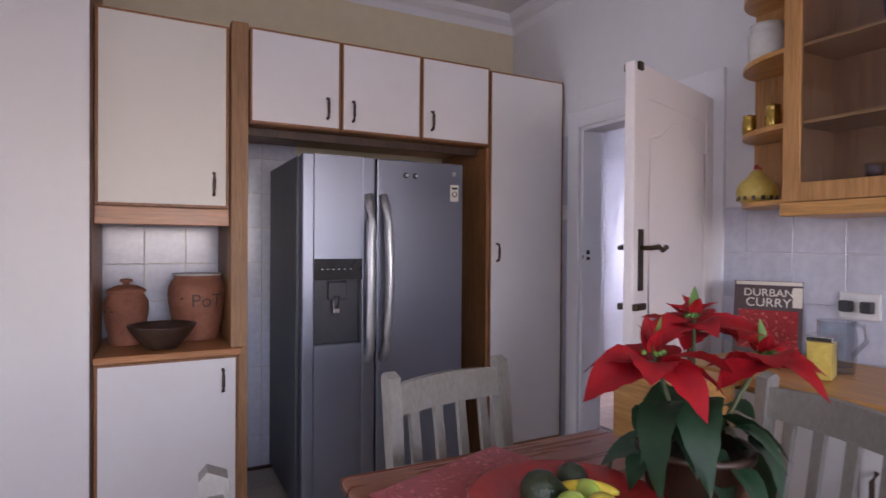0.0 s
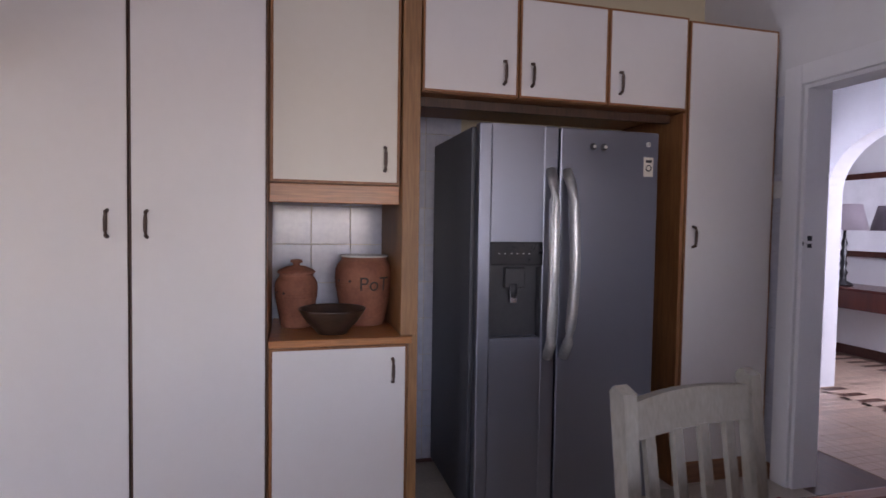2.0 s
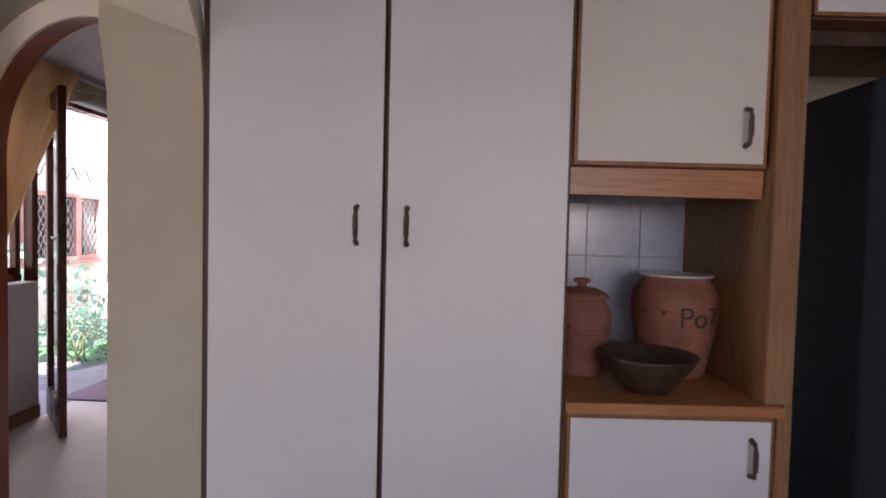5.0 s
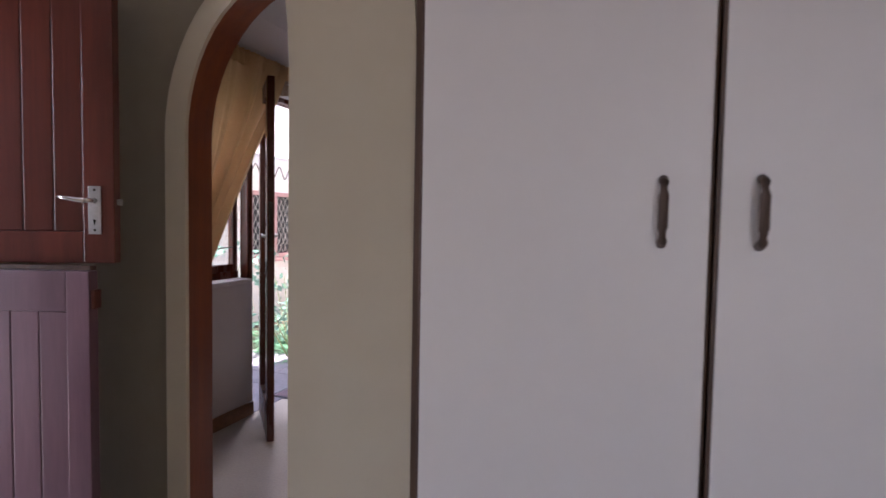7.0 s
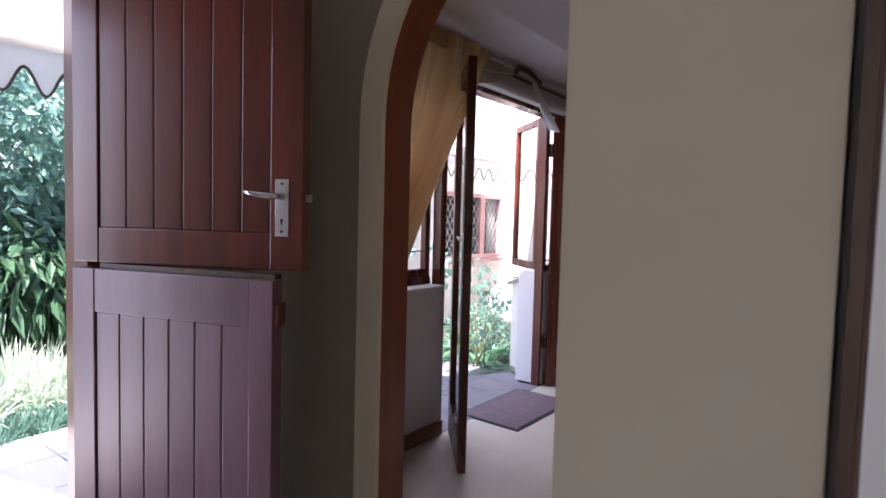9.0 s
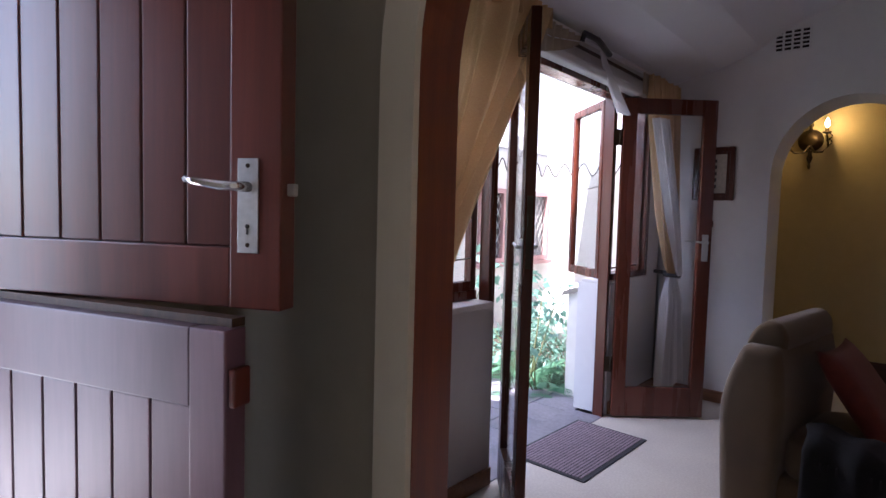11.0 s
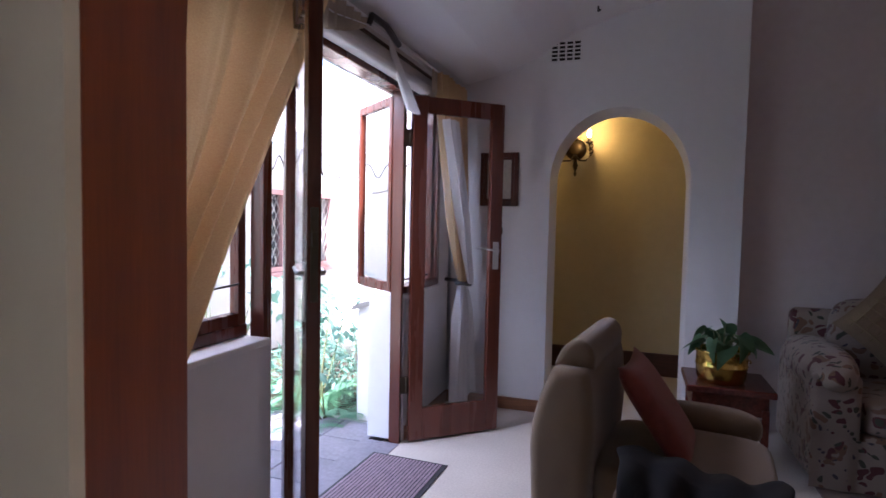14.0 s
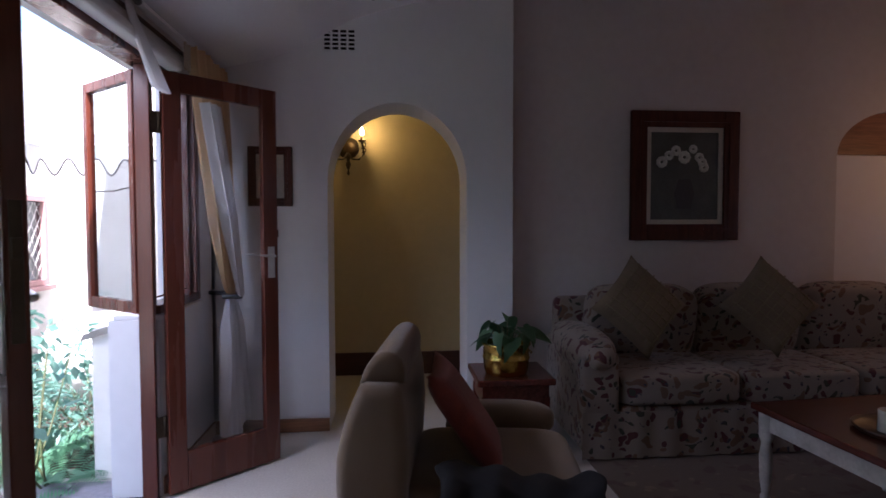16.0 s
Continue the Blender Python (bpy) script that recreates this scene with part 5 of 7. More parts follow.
part("frame", join(bbox(-0.04, 0, -0.75, 0.5, 1.05, 1.11, 0.005), bbox(-0.04, 0, -0.75, 0.5, 1.86, 1.92, 0.005), bbox(-0.04, 0, -0.75, -0.69, 1.11, 1.86, 0.005), bbox(-0.04, 0, 0.44, 0.5, 1.11, 1.86, 0.005)), M_FRAME, MR, "dark wooden frame")
part("glass", bbox(-0.02, -0.005, -0.69, 0.44, 1.11, 1.86), M_MIRROR, MR, "mirror glass")
struct("baseboard_hall", bbox(5.735, 5.75, 1.55, 6.1, 0, 0.10), M_DKSKIRT, "dark skirting")

# ---- stable door to the garden ----
def plank_leaf(name, m, z0, z1, mat, top_rail, bot_rail, label, W=0.718, lock=0.094):
    T = 0.044
    L = thing(name, label, "door", m)
    L["kind"] = "structure"
    st = 0.085
    part("stile", bbox(0, st, -T / 2, T / 2, z0, z1, 0.003), mat, L, "wooden hinge stile")
    part("stile", bbox(W - lock, W, -T / 2, T / 2, z0, z1, 0.003), mat, L, "wooden lock stile")
    part("rail", bbox(st, W - lock, -T / 2 + 0.001, T / 2 - 0.001, z1 - top_rail, z1, 0.003), mat, L, "wooden top rail")
    part("rail", bbox(st, W - lock, -T / 2 + 0.001, T / 2 - 0.001, z0, z0 + bot_rail, 0.003), mat, L, "wooden bottom rail")
    part("backing", bbox(st, W - lock, 0.004, 0.007, z0 + bot_rail, z1 - top_rail), M_DKTRIM, L)
    n = 6
    w = (W - lock - st) / n
    me = mesh_of(bbox(0.0010, w - 0.0010, -0.013, 0.012, z0 + bot_rail, z1 - top_rail, 0.0035), mat, "board")
    for k in range(n):
        piece("board", me, L, (st + k * w, -0.003, 0))
    return L


A_T = math.atan2(3.655 - 3.335, -2.318 + 3.006)
A_B = math.atan2(3.548 - 3.327, -2.32 + 3.006)
UP = plank_leaf("stable_door_upper", Matrix.Translation((-2.976, 3.336, 0)) @ Matrix.Rotation(A_T, 4, "Z"), 1.120, 2.10, M_MERANTI, 0.10, 0.10, "upper half of a glossy red-brown boarded stable door, standing open")
LO = plank_leaf("stable_door_lower", Matrix.Translation((-2.976, 3.334, 0)) @ Matrix.Rotation(A_B, 4, "Z"), 0.012, 1.102, M_MERANTID, 0.125, 0.12, "lower half of a red-brown boarded stable door, purple sky sheen in its colour, standing open", 0.690, 0.072)
hp = part("door_handle", bbox(0.641, 0.679, -0.0255, -0.0225, 1.212, 1.364, 0.001), M_SATIN, UP, "satin metal backplate")
part("lever", tube([(0.660, -0.025, 1.318), (0.660, -0.060, 1.318), (0.641, -0.065, 1.318), (0.591, -0.066, 1.325), (0.573, -0.066, 1.328)], [0.009, 0.008, 0.009, 0.007, 0.005], 10), M_CHROME, hp, "polished lever")
part("keyhole", join(moved(lathe([(0.001, 0), (0.004, 0), (0.004, 0.001), (0.001, 0.001)], 10), pose(0.660, -0.0256, 1.255, 90)), bbox(0.6585, 0.6615, -0.0268, -0.0256, 1.242, 1.254)), M_BLACK, hp, "dark keyhole")
part("latch", bbox(0.7185, 0.733, -0.006, 0.006, 1.305, 1.325, 0.002), M_SATIN, UP, "metal latch tongue")
for z in (1.225, 1.352):
    part("screw", moved(lathe([(0.001, 0), (0.004, 0), (0.003, 0.002), (0.001, 0.002)], 10), pose(0.660, -0.0256, z, 90)), M_IRON, hp)
part("striking_block", bbox(0.6905, 0.704, -0.018, 0.018, 0.985, 1.045, 0.004), M_MERANTI, LO, "worn wooden striking block")
part("weather_strip", bbox(0.08, 0.68, 0.002, 0.030, 1.1025, 1.116), M_DKTRIM, LO, "dark rebate strip")
struct("trim_stable_frame", join(bbox(-3.16, -3.0, 3.364, 3.46, 0, 2.20, 0.004), bbox(-3.14, -3.05, 2.30, 2.38, 0, 2.20, 0.004), bbox(-3.16, -3.075, 2.38, 3.40, 2.115, 2.20, 0.004)), M_MERANTI, "red-brown wooden door frame")

# ---- garden doors and windows of the sitting room ----
FX0, FX1 = -3.165, -3.065
struct("trim_garden_frame", join(
    bbox(-3.140, -3.080, 5.250, 5.30, 0, 2.06, 0.004), bbox(-3.130, FX1, 6.52, 6.545, 0, 2.06, 0.004), bbox(-3.145, -3.085, 6.545, 6.60, 0, 2.06, 0.004), bbox(FX0, FX1, 4.22, 7.18, 2.06, 2.12, 0.004),
    bbox(-3.225, -3.15, 4.22, 5.25, 0.887, 0.93, 0.004), bbox(FX0, FX1, 6.60, 7.18, 0.887, 0.93, 0.004), bbox(FX0, FX1, 4.22, 4.27, 0.93, 2.06, 0.004), bbox(FX0, FX1, 7.12, 7.18, 0.93, 2.06, 0.004)),
    M_DOORWOOD, "red-brown timber frame of the garden doors and windows")
W1 = thing("window_1", "timber window with a thin stay rod beside the garden door", "window", pose(-3.175, 4.73, 0.93))
W1["kind"] = "structure"
part("window_frame", join(bbox(-0.02, 0.02, -0.455, -0.40, 0.0, 1.13, 0.003), bbox(-0.02, 0.02, 0.475, 0.515, 0.0, 1.13, 0.003), bbox(-0.02, 0.02, -0.40, 0.475, 0.0, 0.045, 0.003), bbox(-0.02, 0.02, -0.40, 0.475, 1.07, 1.13, 0.003)), M_DOORWOOD, W1, "red-brown casement")
part("pane", bbox(-0.002, 0.002, -0.40, 0.475, 0.045, 1.07), M_GLASS, W1, "clear pane")
part("stay_rod", join(tube([(0.035, -0.45, 0.115), (0.035, 0.455, 0.155)], 0.004, 6)), M_IRON, W1, "thin metal stay rod")


def glazed_leaf(name, label, hinge, free, z0=0.015, z1=2.045, so=0.058, lz=1.15):
    hx, hy = hinge
    fx, fy = free
    Wd = math.hypot(fx - hx, fy - hy)
    L = thing(name, label, "door", Matrix.Translation((hx, hy, 0)) @ Matrix.Rotation(math.atan2(fy - hy, fx - hx), 4, "Z"))
    L["kind"] = "structure"
    T, s = 0.040, 0.085
    part("leaf_frame", join(bbox(0, s, -T / 2, T / 2, z0, z1, 0.004), bbox(Wd - s, Wd, -T / 2, T / 2, z0, z1, 0.004), bbox(s, Wd - s, -T / 2 + 0.001, T / 2 - 0.001, z1 - 0.095, z1, 0.003), bbox(s, Wd - s, -T / 2 + 0.001, T / 2 - 0.001, z0, z0 + 0.19, 0.003)), M_DOORWOOD, L, "red-brown polished door frame")
    part("pane", bbox(s, Wd - s, -0.003, 0.003, z0 + 0.19, z1 - 0.095), M_GLASS, L, "clear glass pane")
    for s2 in (-1, 1):
        h = part("door_handle", bbox(Wd - 0.062, Wd - 0.022, s2 * 0.0215 - 0.002, s2 * 0.0215 + 0.002, 1.03, 1.20, 0.001), M_SATIN, L, "satin metal backplate")
        part("lever", tube([(Wd - 0.042, s2 * 0.022, lz), (Wd - 0.042, s2 * so, lz), (Wd - 0.06, s2 * (so + 0.004), lz), (Wd - 0.135, s2 * (so + 0.004), lz + 0.008)], [0.009, 0.008, 0.008, 0.005], 8), M_SATIN, h, "metal lever")
    part("lock_face", join(bbox(Wd, Wd + 0.003, -0.011, 0.011, 1.09, 1.36, 0.001), bbox(Wd + 0.003, Wd + 0.012, -0.008, 0.008, 1.25, 1.29, 0.001)), M_IRON, L, "dark metal lock plate")
    for z in (0.35, 1.80):
        part("hinge", join(moved(lathe([(0.001, -0.05), (0.008, -0.05), (0.008, 0.05), (0.001, 0.05)], 10), Matrix.Translation((-0.012, 0.0, z))), bbox(-0.05, -0.012, -0.003, 0.003, z - 0.05, z + 0.05)), M_IRON, L, "dark metal hinge")
    return L


glazed_leaf("door_2", "open glazed red-brown garden door seen on its edge", (-3.030, 5.330), (-2.650, 4.895), so=0.034, lz=1.17)
glazed_leaf("door_3", "open glazed red-brown garden door with a lever handle", (-3.030, 6.565), (-2.588, 6.965))
W2 = thing("window_2", "red-brown casement window standing open to the garden", "window", Matrix.Translation((-3.175, 6.640, 0.93)) @ Matrix.Rotation(math.atan2(6.985 - 6.64, -3.575 + 3.175), 4, "Z"))
W2["kind"] = "structure"
part("window_frame", join(bbox(0, 0.045, -0.02, 0.02, -0.05, 1.135, 0.003), bbox(0.485, 0.53, -0.02, 0.02, -0.05, 1.135, 0.003), bbox(0.045, 0.485, -0.019, 0.019, -0.05, 0.01, 0.003), bbox(0.045, 0.485, -0.019, 0.019, 1.085, 1.135, 0.003)), M_DOORWOOD, W2, "red-brown casement frame")
part("pane", bbox(0.045, 0.485, -0.002, 0.002, 0.01, 1.085), M_DGLASS, W2, "hazy glass pane")
part("stay_rod", tube([(-0.05, -0.045, 0.60), (0.3, -0.03, 0.565), (0.52, -0.025, 0.57)], 0.004, 6), M_IRON, W2, "thin metal stay")
W3 = thing("window_3", "fixed timber light behind the curtain", "window", pose(-3.115, 6.89, 0.93))
W3["kind"] = "structure"
part("window_frame", join(bbox(-0.02, 0.02, -0.285, -0.255, 0.0, 1.13), bbox(-0.02, 0.02, 0.20, 0.23, 0.0, 1.13), tube([(0, -0.27, 0.03), (0, 0.22, 0.03)], 0.005), tube([(0, 0.02, 0.0), (0, 0.02, 1.13)], 0.006)), M_DOORWOOD, W3, "thin timber bars")

# ---- curtains ----
def curtain_left():
    C = thing("curtain", "gold-beige curtain drawn back beside the garden window", "curtain", pose(0, 0, 0))
    def fn(u, v):
        z = 2.235 - v * 1.45
        y0, y1 = 4.20, 5.42 - 0.02 * v
        g = 1 - (1 - v) ** 1.0
        edge = 5.42 - 0.95 * (v ** 1.25)
        y = y0 + (edge - y0) * u
        ph = u ** 0.9 * 44 + 1.6 * math.sin(v * 2.4) + 1.3 * math.sin(u * 7)
        x = -2.925 + (0.042 * math.sin(ph) + 0.020 * math.sin(2 * ph + 0.8) + 0.008 * math.sin(u * 131 + v * 6)) * (0.45 + 0.65 * min(1, v * 1.8)) + 0.03 * v + 0.03 * math.sin(u * 9 + v * 5)
        return (x, y, z)
    part("cloth", sheet(fn, 220, 40), M_CURTAIN, C, "gold-beige gathered cloth", smooth=True)
    def head(u, v):
        return (-2.925 + 0.022 * math.sin(u * 160), 4.20 + 1.25 * u, 2.245 - 0.09 * v)
    part("heading", sheet(head, 240, 4), M_CURTAIN, C, "gathered heading", smooth=True)
    return C


curtain_left()


def curtain_right():
    C = thing("curtain", "pale curtain gathered by a dark tie-back beside the garden door", "curtain", pose(0, 0, 0))
    zt, top = 0.90, 2.225
    def upper(u, v, y0, y1, fold):
        k = (1 - v) * (1.0 if y0 > 6.7 else 0.78)
        lo = 7.19 + 0.075 * (u - 0.5) + (0.03 if y0 > 6.7 else -0.01)
        hi = y0 + (y1 - y0) * u
        e = k ** (0.55 if y0 > 6.7 else 0.95)
        ph = u * fold + 1.2 * math.sin(k * 2.0)
        return (-2.90 - 0.05 * k + (0.35 + 0.65 * min(1, 3 * k)) * (0.030 * math.sin(ph) + 0.012 * math.sin(2.3 * ph + 1)) + (0.065 if y0 < 6.7 else 0.0), lo + (hi - lo) * e, zt + (top - zt) * k)
    part("facing", sheet(lambda u, v: upper(u, v, 6.76, 7.27, 38), 70, 36), M_CURTAIN, C, "gold-beige facing", smooth=True)
    part("lining", sheet(lambda u, v: upper(u, v, 6.60, 6.76, 15), 50, 36), M_LINING, C, "pale lining turned outwards", smooth=True)
    def lower(u, v):
        k = v
        w = 0.085 + 0.34 * k ** 0.55
        ph = u * 27 + 0.8 * math.sin(k * 3)
        return (-2.90 + (0.3 + 0.7 * min(1, 4 * k)) * (0.034 * math.sin(ph) + 0.012 * math.sin(2.4 * ph)) + 0.02 * k, 7.20 - 0.03 * k + w * (u - 0.5), zt - 0.80 * k + 0.02 * math.sin(u * 9) * k)
    part("cloth", sheet(lower, 90, 30), M_LINING, C, "pale flared cloth below the tie-back", smooth=True)
    part("tie_back", tube([(-2.93, 7.13, 0.905), (-2.855, 7.15, 0.90), (-2.845, 7.20, 0.893), (-2.86, 7.26, 0.90), (-2.95, 7.29, 0.905), (-3.055, 7.30, 0.91)], 0.014, 8), M_DKPLASTIC, C, "dark tie-back")
    return C


curtain_right()
SW = thing("swag", "striped lining hooked up over the garden door by a dark strap", "curtain", pose(0, 0, 0))
def swag(u, v):
    k = v
    y = 6.13 + 0.36 * k - 0.06 * math.sin(math.pi * k) + (0.02 + 0.15 * k ** 0.8) * (u - 0.5)
    z = 2.222 - 0.13 * k - 0.16 * k * k
    return (-2.985 + 0.014 * (0.4 + k) * math.sin(u * 31) - 0.01 * k, y, z)
part("cloth", sheet(swag, 40, 20), M_LINING, SW, "pale striped lining", smooth=True)
part("strap", tube([(-2.96, 5.84, 2.205), (-2.95, 5.85, 2.245), (-2.945, 6.0, 2.245), (-2.95, 6.16, 2.205)], 0.016, 8), M_DKPLASTIC, SW, "dark strap")
part("cord", tube([(-2.98, 5.30, 2.17), (-2.97, 5.55, 2.155), (-2.96, 5.84, 2.20)], 0.003, 6), M_LINING, SW, "thin pale cord")
CR = thing("curtain_rail", "white rail with a pale gathered heading above the garden doors", "curtain", pose(0, 0, 0))
part("heading", sheet(lambda u, v: (-2.975 + 0.012 * math.sin(u * 75), 6.72 + 0.60 * u, 2.230 - 0.13 * v), 150, 4), M_HEAD, CR, "pale gathered heading", smooth=True)
part("drape", sheet(lambda u, v: (-2.975 + 0.014 * math.sin(u * 40 + v * 2), 5.42 + 0.42 * u, 2.230 - v * (0.02 + 0.15 * (1 - u) ** 0.6)), 80, 8), M_HEAD, CR, "pale looped drape end", smooth=True)
part("rail", bbox(-3.0, -2.975, 4.20, 7.34, 2.232, 2.247), M_WALL, CR, "white curtain rail")

# ---- door mat ----
MT = thing("door_mat", "ribbed grey-mauve door mat with a black rubber edge by the door", "mat", pose(-2.94, 5.98, 0.0005, 0, 0, -2))
part("base", bbox(-0.225, 0.225, -0.375, 0.375, 0, 0.006, 0.002), M_MATBASE, MT, "black rubber edge")
part("ribs", join(*[bbox(-0.205 + 0.0195 * k, -0.205 + 0.0195 * k + 0.0135, -0.355, 0.355, 0.006, 0.011, 0.002, 1) for k in range(21)]), M_MATRIB, MT, "grey-mauve ribs", kind="stuff")

# ---- sitting room ----
AC = thing("armchair", "beige upholstered armchair with a rolled headrest, back to the garden door", "armchair", Matrix.Translation((-1.69, 5.82, 0)) @ Matrix.Rotation(radians(-8), 4, "Z"))
def padded(poly, y0, y1, r, seg=4):
    """An upholstered block: a side outline across a width, with soft edges."""
    bm = prism(poly, "y", y0, y1)
    bmesh.ops.bevel(bm, geom=[e for e in bm.edges if abs(e.verts[0].co.y - e.verts[1].co.y) < 1e-5], offset=r, segments=seg, affect="EDGES", profile=0.5, clamp_overlap=True)
    for f in bm.faces:
        f.smooth = True
    return bm


part("seat_base", bbox(-0.34, 0.36, -0.30, 0.30, 0.06, 0.32, 0.03, 3), M_SOFACH, AC, smooth=True)
part("seat_cushion", moved(puff(0.62, 0.60, 0.18, 0.33), Matrix.Translation((0.11, 0, 0.390))), M_SOFACH, AC, "plump beige seat cushion")
part("back", padded([(-0.375, 0.07), (-0.390, 0.30), (-0.400, 0.50), (-0.398, 0.57), (-0.386, 0.635), (-0.368, 0.70), (-0.342, 0.765), (-0.326, 0.800), (-0.305, 0.815), (-0.205, 0.815), (-0.185, 0.79), (-0.175, 0.74), (-0.165, 0.60), (-0.175, 0.42), (-0.20, 0.07)], -0.36, 0.36, 0.055), M_SOFACH, AC, "padded beige back")
part("headrest", padded([(-0.328, 0.806), (-0.318, 0.838), (-0.304, 0.866), (-0.284, 0.890), (-0.260, 0.906), (-0.234, 0.910), (-0.210, 0.902), (-0.190, 0.882), (-0.180, 0.850), (-0.182, 0.806)], -0.30, 0.30, 0.06, 6), M_SOFACH, AC, "rolled beige headrest")
part("piping", tube([(-0.399, y_, 0.53) for y_ in (-0.30, 0.0, 0.30)], 0.004, 6), M_SOFACH, AC, "beige piping along the seam")
for s in (-1, 1):
    az = 0.475 if s > 0 else 0.45
    part("arm", join(moved(puff(0.46, 0.15, 0.15, 0.70), Matrix.Translation((0.16, s * 0.375, az))), bbox(-0.08, 0.35, s * 0.375 - 0.065, s * 0.375 + 0.065, 0.06, az, 0.02, 3)), M_SOFACH, AC, "rolled beige arm", smooth=True)
for sx in (-0.32, 0.28):
    for sy in (-0.34, 0.34):
        part("foot", lathe([(0.001, 0), (0.018, 0), (0.024, 0.06), (0.001, 0.06)], 12, sx, sy), M_DKTRIM, AC)
sc = tagged(part("scatter_cushion", pillow(0.42, 0.46, 0.10), M_PINKCUSH), "rust-pink woven cushion leaning on the armchair back", "cushion")
sc.matrix_world = AC.matrix_world @ pose(0.01, 0.03, 0.612, 0, -35, 0) @ pose(0, 0, 0, 0, 0, 90)
TH = thing("throw", "dark blue folded throw draped over the armchair arm", "blanket", AC.matrix_world @ pose(0.20, -0.375, 0.543))
part("cloth", sheet(lambda u, v: (-0.27 + 0.49 * u + 0.012 * math.sin(v * 9 + u * 4), (v - 0.5) * 0.25 if 0.2 < v < 0.8 else (0.112 + 0.014 * math.sin(u * 21 + 1)) * (1 if v > 0.5 else -1), 0.012 + 0.010 * math.sin(u * 21) + 0.02 * math.sin(u * 5 + 1) - 0.04 * abs(2 * v - 1) ** 2 - max(0, abs(v - 0.5) - 0.3) * 1.9), 48, 28), M_THROW, TH, "dark blue wool cloth", smooth=True, solid=0.014)
for q in range(18):
    xx = -0.205 + 0.0235 * q
    for sd in (-1, 1):
        part("tassel", tube([(xx, sd * 0.112, -0.055), (xx + 0.002, sd * 0.116, -0.085)], 0.003, 4), M_THROW, TH)

ET = thing("side_table", "small dark wooden side table between armchair and sofa", "table", pose(-1.295, 6.86, 0))
part("tabletop", bbox(-0.21, 0.21, -0.20, 0.20, 0.465, 0.50, 0.008), M_CTTOP, ET, "dark polished top")
part("apron", bbox(-0.18, 0.18, -0.165, 0.165, 0.36, 0.464), M_CTTOP, ET)
for sx in (-0.165, 0.165):
    for sy in (-0.16, 0.16):
        part("leg", bbox(sx - 0.018, sx + 0.018, sy - 0.018, sy + 0.018, 0, 0.40, 0.004), M_CTTOP, ET)
PT = thing("brass_pot", "round brass pot with a leafy plant on the side table", "plant pot", pose(-1.325, 6.82, 0.5005))
part("pot", lathe([(0.001, 0), (0.104, 0), (0.114, 0.008), (0.122, 0.03), (0.127, 0.085), (0.131, 0.09), (0.127, 0.095), (0.126, 0.155), (0.135, 0.160), (0.135, 0.172), (0.124, 0.172), (0.118, 0.15), (0.001, 0.14)], 40), M_BRASS, PT, "hammered brass pot")
part("ring_handle", tube([(0.130 + 0.010 * math.cos(a), 0.035 * math.sin(a), 0.115 + 0.0 * a) for a in np.linspace(-1.57, 1.57, 9)], 0.005, 6), M_BRASS, PT, "small brass side handle")
part("potting_soil", lathe([(0.001, 0.141), (0.115, 0.141), (0.08, 0.152), (0.001, 0.156)], 24), M_SOIL, PT, "dark potting soil")
rng = random.Random(9)


def heart_bm(L, Wd, droop, n=9):
    """A heart-shaped leaf along +x, its stalk end notched."""
    bm = bmesh.new()
    rows = []
    for k in range(n + 1):
        u = k / n
        w = Wd * (1 - u) ** 0.62 * (0.72 + 1.15 * u * (1 - u)) * 1.25
        row = []
        for q in (-1, -0.66, -0.33, 0, 0.33, 0.66, 1):
            row.append(bm.verts.new((L * u - 0.20 * L * abs(q) * (1 - u) + 0.10 * L * abs(q) ** 4 * (1 - u), q * w / 2, -droop * L * u * u + 0.12 * w * abs(q))))
        rows.append(row)
    for a, b in zip(rows, rows[1:]):
        for i in range(6):
            bm.faces.new((a[i], a[i + 1], b[i + 1], b[i])).smooth = True
    return bm


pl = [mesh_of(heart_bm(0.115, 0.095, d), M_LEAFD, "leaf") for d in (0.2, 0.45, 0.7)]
stb = []
for k in range(19):
    a = 2.4 * k + rng.uniform(-0.3, 0.3)
    r = 0.05 + 0.115 * ((k * 7) % 19) / 19 + rng.uniform(-0.01, 0.01)
    z = 0.16 + rng.uniform(0.05, 0.15) * (1.1 - 2.2 * r)
    z = max(z, 0.20)
    s = rng.uniform(0.70, 1.15)
    o = new("leaf", pl[rng.randrange(3)])
    o.parent = PT
    o.matrix_basis = Matrix.LocRotScale((r * math.cos(a), r * math.sin(a), z), Euler((rng.uniform(-0.4, 0.4), radians(rng.uniform(15, 70)), a + rng.uniform(-0.5, 0.5))), (s, s, s))
    stb.append(tube([(0.25 * r * math.cos(a), 0.25 * r * math.sin(a), 0.15), (0.6 * r * math.cos(a), 0.6 * r * math.sin(a), z - 0.01), (r * math.cos(a), r * math.sin(a), z)], 0.0028, 5))
part("stem", join(*stb), M_STEM, PT, "thin green stems")

